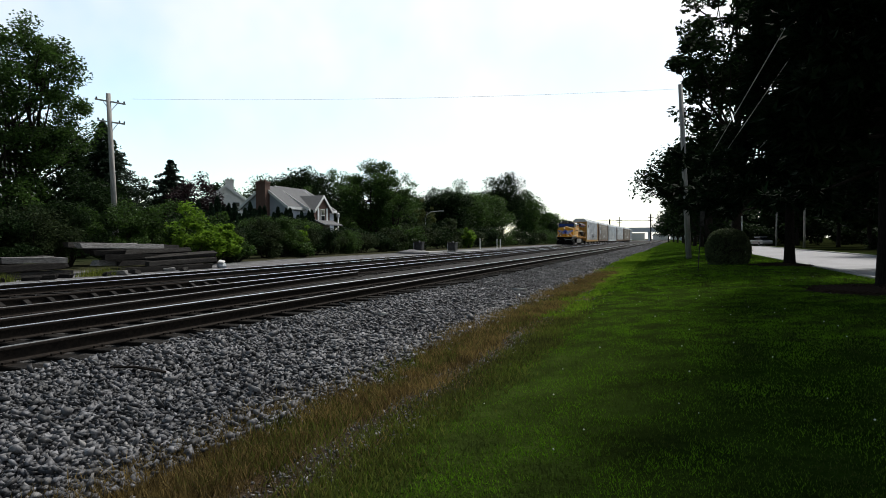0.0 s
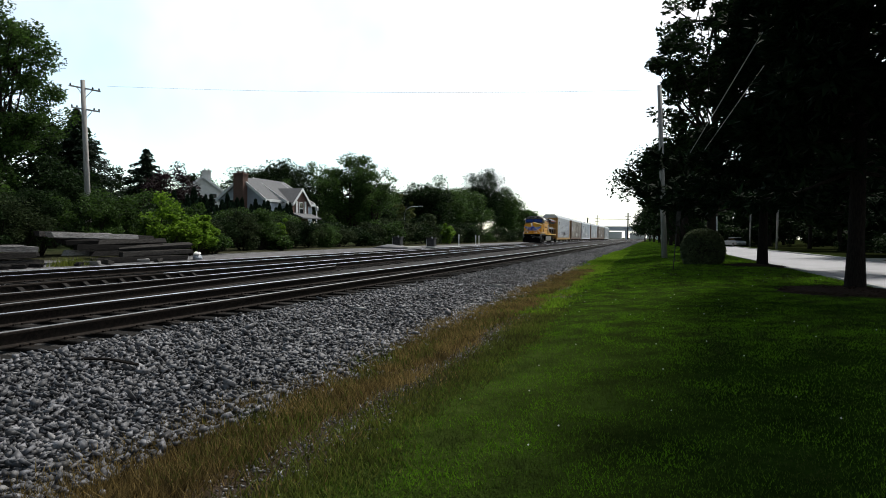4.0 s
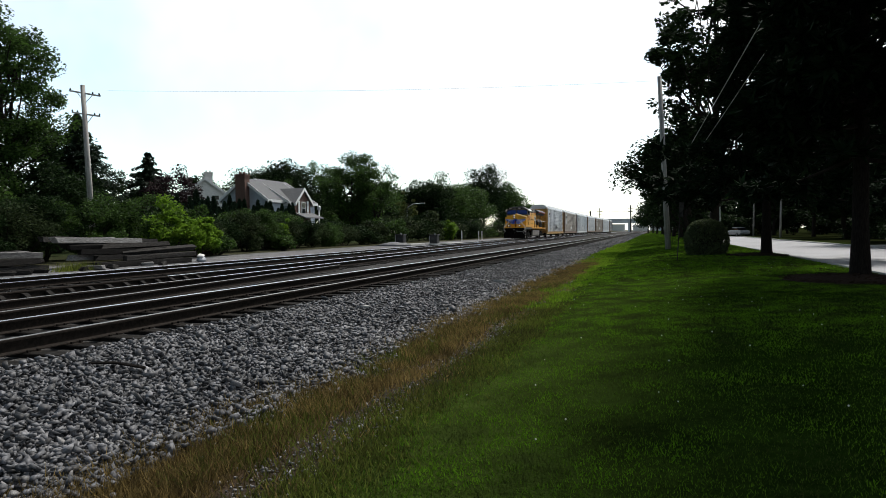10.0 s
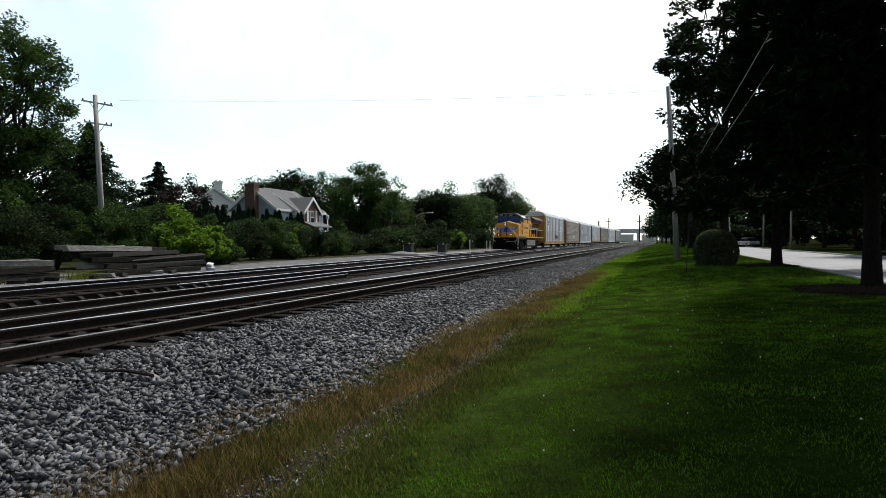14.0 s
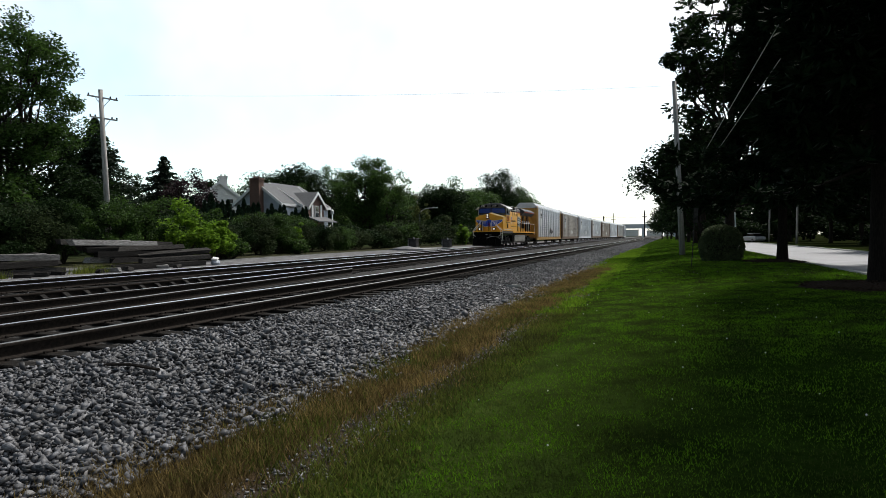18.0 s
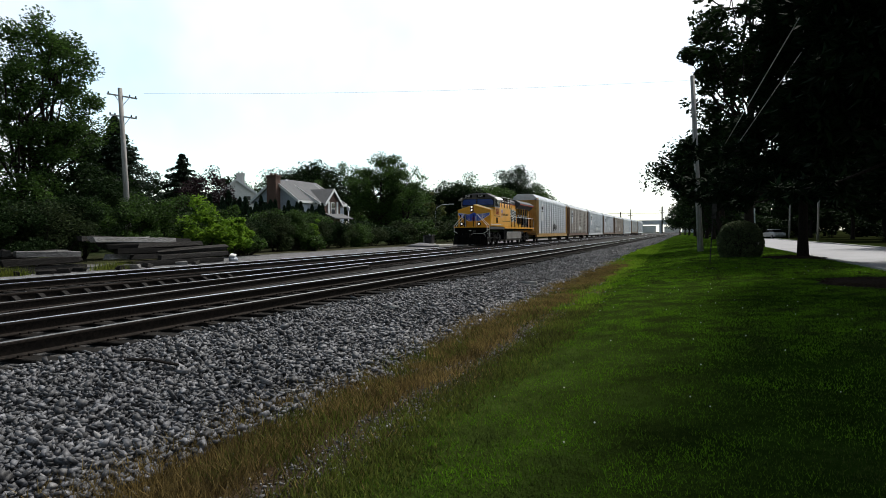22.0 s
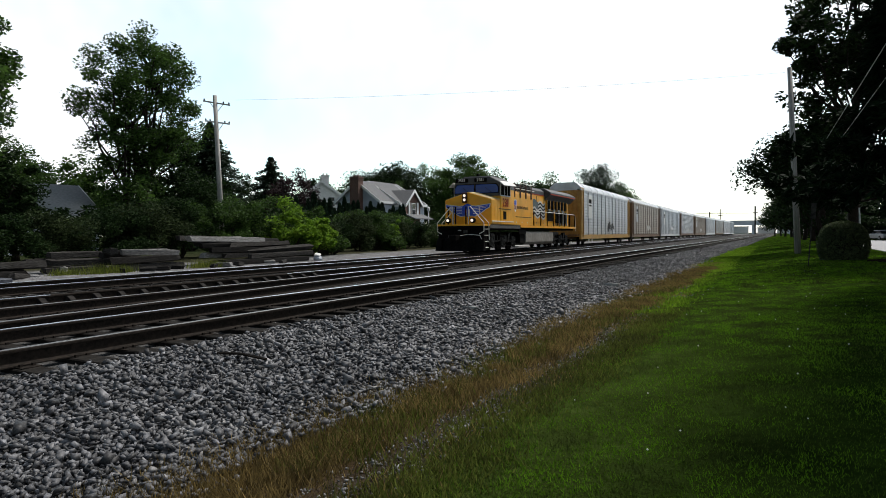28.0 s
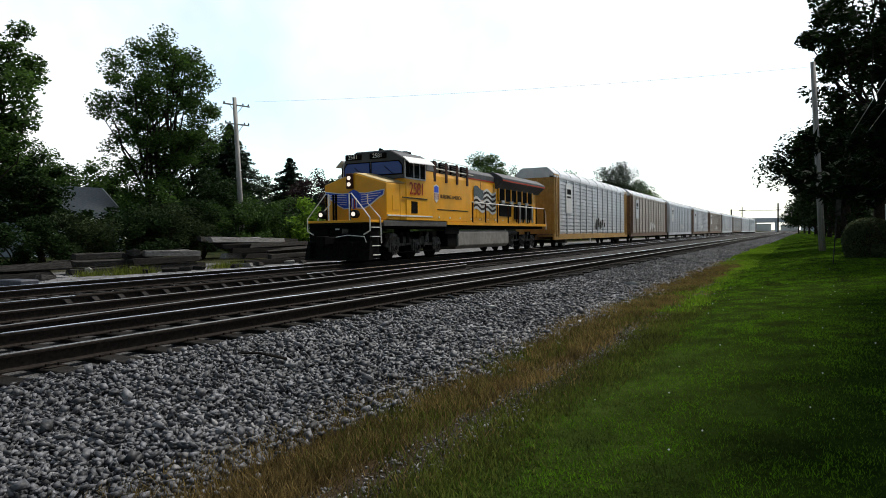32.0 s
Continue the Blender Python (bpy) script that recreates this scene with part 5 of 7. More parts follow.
def pine(x, y, top, radius, bottom, seed, mat, label, trunk=0.27, branches=80, per=260, size=0.3, reach=(1, 1, 1, 1), low=(0, 1)):
    """A big limbed-up conifer: a bare trunk, long level branches with needle tufts. reach: how far towards +x, +y, -x, -y; low: the share of low branches that reach further west, and by how much."""
    rng = np.random.default_rng(seed)
    z = float(ground_z(x, y)) - 0.1
    h = top - z
    root = empty("pine_tree", pose(x, y, z), label, "pine tree", "pines on the lawn")
    part("trunk", Geo().tube([(0, 0, 0), (0, 0, 0.25), (0, 0, 1.2), (0.04, 0, h * 0.5), (0, 0.03, h)], [trunk * 2.1, trunk * 1.3, trunk, trunk * 0.7, 0.03], 14), PINE_BARK, root, "dark straight trunk", 0, True)
    pts, ax = [], []
    g = Geo()
    for k in range(branches):
        t = (k + rng.random()) / branches
        zz = bottom - z + (h - bottom + z) * t
        a = k * 2.399 + rng.normal(0, 0.25)
        c, s = math.cos(a), math.sin(a)
        west = reach[2] * (low[1] if t < low[0] else 1)
        k_dir = (reach[0] if c > 0 else west) * c * c + (reach[1] if s > 0 else reach[3]) * s * s
        ln = radius * k_dir * (1 - 0.75 * t ** 1.4) * rng.uniform(0.75, 1.1)
        d = np.array([c, s, 0])
        side = np.array([-s, c, 0])
        lift = rng.uniform(-0.12, 0.08) * ln
        tip = d * ln + np.array([0, 0, zz + lift])
        mid = d * ln * 0.5 + np.array([0, 0, zz + lift * 0.2 - 0.06 * ln])
        part("branch", Geo().tube([(0, 0, zz), tuple(mid), tuple(tip)], [0.055, 0.035, 0.012], 5), BARK, root, "", 0, True)
        tufts = 26
        f = rng.random(tufts) ** 0.6
        f = 0.15 + 0.85 * f
        off = rng.normal(0, 0.17, tufts) * ln * (1.15 - 0.6 * f)
        base = np.where(f[:, None] < 0.5, (mid - [0, 0, zz]) * (f / 0.5)[:, None], mid - [0, 0, zz] + (tip - mid) * ((f - 0.5) / 0.5)[:, None]) + [0, 0, zz]
        ctr = base + side * off[:, None] + np.stack([np.zeros(tufts), np.zeros(tufts), rng.normal(-0.05, 0.12, tufts)], -1)
        n = per // tufts
        dirs = rng.normal(0, 1, (tufts, n, 3)) * [1, 1, 0.6] + d * 0.8
        dirs /= np.linalg.norm(dirs, axis=-1, keepdims=True)
        pts.append((ctr[:, None] + dirs * size * 0.45).reshape(-1, 3))
        ax.append(dirs.reshape(-1, 3))
    pts, ax = np.concatenate(pts), np.concatenate(ax)
    part("needles", fast_mesh("needles", leaf_cloud(pts, size, seed, 0.24, 0.5, ax * 3), 4, mat), None, root, "dark needle tufts")
    return root


# ---- west of the tracks: plants, from the south to the north ----
tree(-40, 29.4, 16.3, 5.4, 4.4, 127, LEAF, "tall many-stemmed broadleaf tree with an airy crown", 34000, 0.22, 150, 0.34, 40, 4, 0.165, 0.36, group="tall trees", shift=(0.35, 0.5), uneven=0.12)
tree(-31, 14.0, 12.8, 3.6, 3.0, 102, LEAF, "leafy tree at the end of the shrub belt", 15000, 0.22, 70, 0.2, 18, 2, 0.22, group="tall trees", shape=(1, 0.9))
tree(-32, 17.3, 5.4, 1.9, 0.6, 98, LEAF_DARK, "dark low tree in the shrub belt", 6000, 0.2, 40, 0.15, 6, hollow=0.1, uneven=0.05)
tree(-31, 11.0, 6.5, 3.0, 0.6, 99, LEAF_DARK, "dark low tree in the shrub belt", 7000, 0.24, 40, 0.15, 6)
tree(-47.5, 27.0, 7.7, 2.6, 0.8, 96, LEAF, "light leafy tree beyond the shed", 8000, 0.22, 50, 0.14, 8, hollow=0.2)
tree(-39.7, 21.0, 7.8, 2.2, 0.8, 97, LEAF, "leafy tree behind the shrub belt", 8000, 0.2, 50, 0.14, 8, hollow=0.2)
tree(-36, 16.5, 7.2, 3.0, 1.0, 103, LEAF_DARK, "low dark tree behind the shrubs", 5000, 0.26, 36, 0.16, 8)
tree(-39, 33.5, 6.2, 4.2, 0.6, 104, LEAF_DARK, "dark thicket under the tall tree", 7000, 0.25, 40, 0.16, 8, 3)
tree(-38, 28.0, 6.0, 3.0, 0.4, 105, LEAF, "round bushy tree below the tall tree", 5000, 0.22, 34, 0.14, 8, 3)
tree(-49, 31.5, 8.4, 3.4, 0.8, 119, LEAF, "leafy tree beyond the shed", 6000, 0.3, 44, 0.16, 8, hollow=0.2)
tree(-45.6, 39.2, 10.7, 4.0, 1.5, 106, LEAF_DARK, "dark round tree beside the pole", 9000, 0.34, 56, 0.2, 10, hollow=0.15, uneven=0.1)
spruce(-44.3, 40.3, 11.3, 5.6, 107, NEEDLE, "dark blue-green spruce behind the pole", 26000, 0.32, rings=44)
spruce(-45.2, 48.7, 9.1, 5.0, 108, NEEDLE, "small dark spruce with a thin tip", 18000, 0.32, rings=38)
tree(-47, 47.0, 7.6, 2.6, 1.0, 109, LEAF_DARK, "dark tree beside the small spruce", 4500, 0.24, 30, 0.15, 8)
tree(-41.5, 47.6, 7.8, 3.5, 0.8, 110, LEAF_PURPLE, "purple-leaved plum tree beside the house", 9000, 0.22, 50, 0.14, 12)
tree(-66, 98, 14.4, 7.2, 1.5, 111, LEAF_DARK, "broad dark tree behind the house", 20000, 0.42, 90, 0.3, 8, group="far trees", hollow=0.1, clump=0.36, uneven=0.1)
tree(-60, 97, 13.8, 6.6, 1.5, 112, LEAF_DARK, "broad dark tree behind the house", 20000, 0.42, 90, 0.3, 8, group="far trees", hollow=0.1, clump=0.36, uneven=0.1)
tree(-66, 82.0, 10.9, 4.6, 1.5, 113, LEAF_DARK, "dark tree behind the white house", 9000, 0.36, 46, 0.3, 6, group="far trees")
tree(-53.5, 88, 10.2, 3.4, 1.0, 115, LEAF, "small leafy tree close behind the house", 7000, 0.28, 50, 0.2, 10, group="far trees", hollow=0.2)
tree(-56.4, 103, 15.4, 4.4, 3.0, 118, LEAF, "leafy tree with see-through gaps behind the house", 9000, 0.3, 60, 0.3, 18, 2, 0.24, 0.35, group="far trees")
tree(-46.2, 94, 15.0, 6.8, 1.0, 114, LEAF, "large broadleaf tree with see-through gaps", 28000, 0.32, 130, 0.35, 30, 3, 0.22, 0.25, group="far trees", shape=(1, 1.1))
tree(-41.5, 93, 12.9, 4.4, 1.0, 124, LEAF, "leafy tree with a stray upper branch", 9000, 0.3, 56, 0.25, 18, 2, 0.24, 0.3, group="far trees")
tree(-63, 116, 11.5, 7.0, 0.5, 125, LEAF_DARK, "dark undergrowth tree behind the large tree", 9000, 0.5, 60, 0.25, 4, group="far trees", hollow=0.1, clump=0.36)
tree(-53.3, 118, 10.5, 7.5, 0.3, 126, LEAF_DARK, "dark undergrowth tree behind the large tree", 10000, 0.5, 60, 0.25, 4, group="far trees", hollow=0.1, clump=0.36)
tree(-42.9, 110, 10.1, 2.2, 1.0, 116, leaf_paint("yellowing_leaves", (0.06, 0.085, 0.02), (0.12, 0.14, 0.035), 0.3), "thin tree with yellowish summer leaves", 4500, 0.28, 30, 0.2, 12, group="far trees")
for k, (fx, fy, fh, fr) in enumerate([(-45.1, 128, 12.6, 4.6), (-45.5, 140, 14.0, 5.6), (-43.3, 152, 13.0, 5.4), (-45.9, 178, 20.0, 5.6), (-43.1, 190, 16.2, 4.6), (-42.6, 205, 13.2, 4.8), (-45, 228, 12.0, 5.0), (-44, 250, 10.5, 5.0), (-58, 132, 13.0, 6.0), (-60, 155, 13.5, 7.0), (-48, 270, 9.0, 6.0), (-50, 300, 9.5, 7.0), (-54, 335, 10.0, 8.0)]):
    tree(fx, fy, fh + 0.5, fr * 1.35, fh * (0.24 if k == 3 else 0.08), 130 + k, LEAF if k % 3 else LEAF_DARK, "broadleaf tree in the far row along the railway", 17000, 0.46, 80, 0.3, 6, group="far trees", clump=0.34, hollow=0.12, uneven=0.18)

# added backdrop row that closes the bright sky gaps
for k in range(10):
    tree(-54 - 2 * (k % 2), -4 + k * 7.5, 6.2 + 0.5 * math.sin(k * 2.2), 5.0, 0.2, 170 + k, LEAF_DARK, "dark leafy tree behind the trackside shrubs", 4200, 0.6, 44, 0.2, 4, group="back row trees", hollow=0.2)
SHRUB_RNG = np.random.default_rng(77)
belt = [(-26.5, 8.5, 2.0, 1.7), (-27, 11.0, 2.2, 1.8), (-26.5, 13.6, 2.1, 1.7), (-26.8, 16.0, 2.3, 1.7), (-26.3, 18.3, 2.5, 1.8), (-26.6, 20.6, 3.0, 1.9), (-27.2, 22.8, 3.3, 1.9), (-26.8, 24.8, 3.6, 2.0), (-27.0, 26.7, 3.9, 1.9), (-27.4, 28.8, 3.8, 1.9),
        (-27.4, 31.2, 2.6, 2.0), (-26.8, 33.4, 2.3, 1.6), (-27.6, 35.8, 2.7, 1.8), (-27.2, 38.2, 3.1, 1.9), (-27.5, 40.9, 2.9, 1.8), (-28, 43.6, 2.6, 1.8), (-28, 46.5, 2.5, 1.9), (-28.4, 49.5, 2.2, 1.8), (-28.6, 53.0, 2.2, 1.9), (-28.8, 56.5, 2.1, 2.0),
        (-29, 60.5, 2.1, 2.1), (-29.4, 65, 2.3, 2.2), (-29.6, 70, 3.0, 2.4), (-30, 75.5, 4.2, 2.8), (-30, 81, 3.9, 2.6), (-30.4, 87, 3.0, 2.6), (-30.5, 93, 3.0, 2.8), (-31, 100, 3.6, 3.0), (-31, 107, 3.7, 3.0), (-31.5, 115, 3.4, 3.0), (-31.5, 124, 3.5, 3.2), (-32, 134, 3.2, 3.2), (-32, 145, 3.0, 3.4), (-32, 157, 3.2, 3.5), (-32, 170, 3.4, 3.6), (-32, 185, 3.6, 4.0), (-33, 202, 3.8, 4.2), (-34, 222, 4.0, 4.5), (-36, 245, 4.2, 5.0), (-38, 270, 4.5, 5.0), (-42, 300, 5.0, 6.0)]
for k, (sx, sy, sh, sr) in enumerate(belt):
    far = sy > 58
    # near shrubs take the leaf colour with shade painted in
    mat = (LEAF_DARK, LEAF_DUSTY, LEAF if sy > 26 else LEAF_DARK, LEAF_DUSTY)[k % 4]
    # shrubs by the pole take the lighter copy, painted as lit
    if 24 < sy < 30:
        mat = LEAF
    shrub(sx, sy, sh, sr, 200 + k, mat, "dusty grey-green shrub beside the railway" if k % 4 else "dark green shrub beside the railway", 3600 if far else 9000, 0.25 if far else 0.125, shape=(1, 1.15))
# a second, taller row behind
for k in range(16):
    sy = 6 + k * 4.3
    shrub(-31.5 - 1.5 * (k % 3), sy, 3.0 + 0.5 * math.sin(k * 1.7) if sy < 28 else 2.6 + 0.3 * math.sin(k), 2.4, 260 + k, LEAF_DARK, "dark shrub in the second row", 2600, 0.26, shape=(1, 1.2))
for k, (sx, sy, sh, sr) in enumerate([(-25.2, 28.4, 3.4, 1.5), (-24.6, 30.2, 2.6, 1.2), (-25.2, 31.4, 2.2, 1.0)]):
    shrub(sx, sy, sh, sr, 290 + k, LEAF_BRIGHT, "bright yellow-green bush beside the tie pile", 4200, 0.2)
shrub(-29.4, 47.0, 2.5, 0.9, 293, LEAF_BRIGHT, "bright green bush at the gravel's edge", 1800, 0.18)
shrub(-29.0, 92, 3.5, 1.3, 294, LEAF_BRIGHT, "bright green sapling beside the far track", 2200, 0.26)
shrub(-34.6, 66, 3.6, 1.0, 298, LEAF, "green sapling above the shrubs", 1600, 0.24)
shrub(-31.0, 112, 3.7, 1.8, 299, LEAF, "leafy bush beside the far track", 2600, 0.28)
shrub(-31.7, 88, 4.9, 2.6, 300, LEAF_DUSTY, "tall dusty shrub beside the far track", 5200, 0.3)
shrub(-27.0, 43.0, 2.5, 0.8, 295, LEAF_BRIGHT, "small bright green bush", 1400, 0.18)
shrub(-25.2, 32.6, 1.5, 1.1, 296, LEAF, "low leafy bush at the gravel's edge", 1600, 0.2)
shrub(-26.2, 41.5, 1.3, 1.0, 297, LEAF, "low leafy bush at the gravel's edge", 1400, 0.2)


def arborvitae(x, y, height, r, seed):
    """A narrow dense column of upright sprays."""
    rng = np.random.default_rng(seed)
    z = float(ground_z(x, y)) - 0.05
    root = empty("arborvitae", pose(x, y, z), "narrow dark arborvitae in the hedge before the house", "hedge tree", "hedge before the house")
    n = 1500
    t = rng.random(n) ** 1.1
    a = rng.uniform(0, 2 * np.pi, n)
    rr = r * (1 - t) ** 0.65 * (0.75 + 0.3 * rng.random(n)) * (1 + 0.15 * np.sin(3 * a + seed))
    p = np.stack([rr * np.cos(a), rr * np.sin(a), 0.05 + t * height], -1)
    ax = np.stack([np.cos(a) * 0.4, np.sin(a) * 0.4, np.ones(n)], -1)
    part("foliage", fast_mesh("foliage", leaf_cloud(p, 0.3, seed, 0.45, 0.5, ax * 2), 4, NEEDLE), None, root)
    part("trunk", Geo().tube([(0, 0, 0), (0, 0, height * 0.8)], [0.08, 0.02], 6), BARK, root)


for k in range(26):
    arborvitae(-35.6 - 0.09 * k, 40.6 + k * 0.86, 4.3 + 0.45 * math.sin(k * 2.1) + 0.3 * math.sin(k * 5.3) - 0.012 * k, 0.72 + 0.1 * math.sin(k * 3.7), 310 + k)
for k in range(5):
    shrub(-33.5 - 0.3 * k, 39.5 + k * 4.0, 3.6 - 0.15 * (k % 2), 2.4, 340 + k, LEAF, "dense green shrub before the hedge", 5200, 0.2, shape=(1, 1.2))

# weeds by the tie piles
WEED = leaf_paint("yellow_green_weeds", (0.07, 0.1, 0.018), (0.2, 0.23, 0.04), 0.4)


def weeds(x, y, r, h, seed):
    rng = np.random.default_rng(seed)
    n = 420
    px, py = rng.normal(0, r * 0.7, n), rng.normal(0, r * 1.3, n)
    hh = rng.uniform(0.25, 1, n) ** 1.6 * h * 0.75
    a = rng.uniform(0, 2 * np.pi, n)
    w = 0.012
    lx, ly = rng.normal(0, 0.3, n) * hh, rng.normal(0, 0.3, n) * hh
    z = np.zeros(n)
    v = np.stack([np.stack([px - w * np.cos(a), py - w * np.sin(a), z], -1), np.stack([px + w * np.cos(a), py + w * np.sin(a), z], -1), np.stack([px + lx, py + ly, hh], -1)], 1).reshape(-1, 3)
    root = tagged(new("weed_tuft", fast_mesh("weed_tuft", v, 3, WEED)), "yellow-green weeds at the foot of the tie pile", "weeds", kind="stuff")
    root.location = (x, y, float(ground_z(x, y)))


for k, (sx, sy, sr, sh) in enumerate([(-21.3, 14.2, 0.25, 0.55), (-21.2, 15.1, 0.2, 0.5), (-21.3, 18.9, 0.3, 0.6), (-21.4, 19.6, 0.25, 0.5), (-21.5, 13.2, 0.2, 0.4)]):
    weeds(sx, sy, sr, sh, 330 + k)
# ---- west of the tracks: built things ----
BRICK = paint("red_brown_brick", (0.11, 0.06, 0.045), (0.18, 0.105, 0.08), 0.9, 0, 9, 1, 0.3)
SIDING = paint("pale_blue_siding", (0.42, 0.46, 0.52), (0.5, 0.54, 0.6), 0.7, 0, 3, 0.5, 0, (0.36, 0.38, 0.42), 0.4)
CREAM = paint("cream_stucco", (0.68, 0.67, 0.64), (0.78, 0.77, 0.74), 0.8, 0, 5, 0.6)
SHINGLE = paint("grey_shingles", (0.10, 0.103, 0.108), (0.17, 0.174, 0.18), 0.9, 0, 6, 0.8, 0.4, stretch=(1, 1, 4))
BLUE_SHINGLE = paint("blue_grey_shingles", (0.19, 0.205, 0.215), (0.27, 0.285, 0.295), 0.85, 0, 6, 0.8, 0.3, stretch=(1, 1, 4))
METAL_CASE = paint("black_relay_case", (0.02, 0.02, 0.022), (0.05, 0.05, 0.052), 0.5, 0.2, 6, 1)
GALV = paint("galvanised_grey", (0.36, 0.37, 0.38), (0.46, 0.47, 0.48), 0.5, 0.5, 8, 1)
WIRE = paint("weathered_cable", (0.3, 0.3, 0.3), (0.4, 0.4, 0.4), 0.5, 0.4, 5, 1)
PALE_WIRE = paint("pale_aluminium_cable", (0.6, 0.6, 0.6), (0.75, 0.75, 0.75), 0.5, 0.2, 5, 1)


def gable_house(root, x0, x1, y0, y1, z0, eave, ridge, axis, wall_mat, roof_mat, over=0.3):
    """Walls with two gables and a roof of two thick planes. axis: the way the ridge runs."""
    if axis == "y":
        c = (x0 + x1) / 2
        part("wall", Geo().prism([(x0, z0), (x1, z0), (x1, eave), (c, ridge), (x0, eave)], y0, y1), wall_mat, root)
        ends, lo, hi = (y0 - over, y1 + over), x0, x1
    else:
        c = (y0 + y1) / 2
        part("wall", Geo().prism([(y0, z0), (y1, z0), (y1, eave), (c, ridge), (y0, eave)], x0, x1, "x"), wall_mat, root)
        ends, lo, hi = (x0 - over, x1 + over), y0, y1
    k = (ridge - eave) / (hi - c)
    for e in (lo - over, hi + over):
        d = -k * over
        part("roof", Geo().prism([(c, ridge + 0.03), (c, ridge + 0.22), (e, eave + d + 0.22), (e, eave + d + 0.03)], ends[0], ends[1], axis), roof_mat, root)
        for q in (ends[0] - 0.03, ends[1] - 0.03):
            part("rake_board", Geo().prism([(c, ridge - 0.12), (c, ridge + 0.24), (e, eave + d + 0.24), (e, eave + d - 0.12)], q, q + 0.06, axis), WHITE, root, "white rake board")
        part("fascia", Geo().prism([(e - 0.03, eave + d - 0.1), (e + 0.03, eave + d - 0.1), (e + 0.03, eave + d + 0.2), (e - 0.03, eave + d + 0.2)], ends[0], ends[1], axis), WHITE, root)


def house_window(root, x, y, z, w, h, axis):
    """A window with frame, mullion and sill on a wall that faces +x or -y."""
    if axis == "x":
        f = part("window", Geo().box(x, y, z, 0.12, w, h), WHITE, root, "white window", 0.01)
        part("pane", Geo().box(x + 0.05, y, z + h * 0.24, 0.06, w * 0.82, h * 0.42), DARK_GLASS, f)
        part("pane", Geo().box(x + 0.05, y, z - h * 0.24, 0.06, w * 0.82, h * 0.42), DARK_GLASS, f)
        part("sill", Geo().box(x + 0.06, y, z - h / 2 - 0.04, 0.16, w + 0.2, 0.08), WHITE, f)
    else:
        f = part("window", Geo().box(x, y, z, w, 0.12, h), WHITE, root, "white window", 0.01)
        part("pane", Geo().box(x, y - 0.05, z + h * 0.24, w * 0.82, 0.06, h * 0.42), DARK_GLASS, f)
        part("pane", Geo().box(x, y - 0.05, z - h * 0.24, w * 0.82, 0.06, h * 0.42), DARK_GLASS, f)
        part("sill", Geo().box(x, y - 0.06, z - h / 2 - 0.04, w + 0.2, 0.16, 0.08), WHITE, f)


def chimney(root, x, y, z0, z1, w, mat):
    c = part("chimney", Geo().box(x, y, (z0 + z1) / 2, w, w * 0.75, z1 - z0), mat, root, "brick chimney", 0.01)
    part("cap", Geo().box(x, y, z1 + 0.06, w + 0.2, w * 0.75 + 0.2, 0.14).box(x, y, z1 - 0.2, w + 0.1, w * 0.75 + 0.1, 0.1), mat, c)
    for s in (-0.22, 0.22):
        part("flue", Geo().tube([(x + s * w, y, z1 + 0.1), (x + s * w, y, z1 + 0.4)], 0.14, 8), mat, c)


house = empty("house", pose(0.42, 0.32, 0.38), "pale blue sided house with grey shingle roof and brick chimney", "house", "houses")
gable_house(house, -47.7, -41.7, 62.0, 70.0, 0.2, 4.9, 7.15, "y", SIDING, SHINGLE)
gable_house(house, -49.5, -40.9, 65.2, 71.2, 0.2, 4.7, 7.35, "y", SIDING, SHINGLE)
gable_house(house, -45.5, -40.2, 65.4, 69.0, 0.2, 4.6, 6.2, "x", BRICK, SHINGLE)
chimney(house, -44.6, 61.6, 0.2, 7.6, 1.25, BRICK)
house_window(house, -40.14, 67.2, 4.0, 0.9, 1.5, "x")
house_window(house, -46.4, 61.94, 4.2, 1.0, 1.2, "y")
for sy in (66.2, 68.2):
    part("shutter", Geo().box(-40.12, sy, 4.0, 0.08, 0.35, 1.7), WHITE, house)
part("porch_roof", Geo().prism([(-40.2, 3.3), (-38.7, 2.75), (-38.7, 2.87), (-40.2, 3.45)], 65.2, 69.6), SHINGLE, house, "small porch roof")
lamp_post = empty("lamp_post", pose(-40.1, 72, float(ground_z(-40.1, 72))), "pale lamp post with a lantern beside the house", "lamp post")
part("shaft", Geo().tube([(0, 0, 0), (0, 0, 4.1)], [0.09, 0.07], 8), WHITE, lamp_post, "", 0, True)
part("lantern", Geo().prism([(-0.16, -0.16), (0.16, -0.16), (0.16, 0.16), (-0.16, 0.16)], 4.1, 4.5, "z"), GALV, lamp_post, "", 0.02)
part("cap", Geo().tube([(0, 0, 4.5), (0, 0, 4.68)], [0.26, 0.04], 8), GALV, lamp_post)

white_house = empty("house", pose(-59.3, 74.5, 0, 0, 0, 38), "cream gabled house with a pale chimney behind trees", "house", "houses")
gable_house(white_house, -4.2, 4.2, 0, 9, 0.3, 6.0, 9.1, "y", CREAM, SHINGLE)
chimney(white_house, 0.5, 0.9, 0.3, 10.0, 1.1, CREAM)
house_window(white_house, 1.4, -0.06, 6.2, 1.0, 1.4, "y")

shed = empty("shed", pose(0, 0, 0), "small building with a blue-grey shingle roof among shrubs", "shed", "houses")
gable_house(shed, -44.3, -39.3, 20.5, 26.4, 0.2, 2.6, 4.5, "y", SIDING, BLUE_SHINGLE)


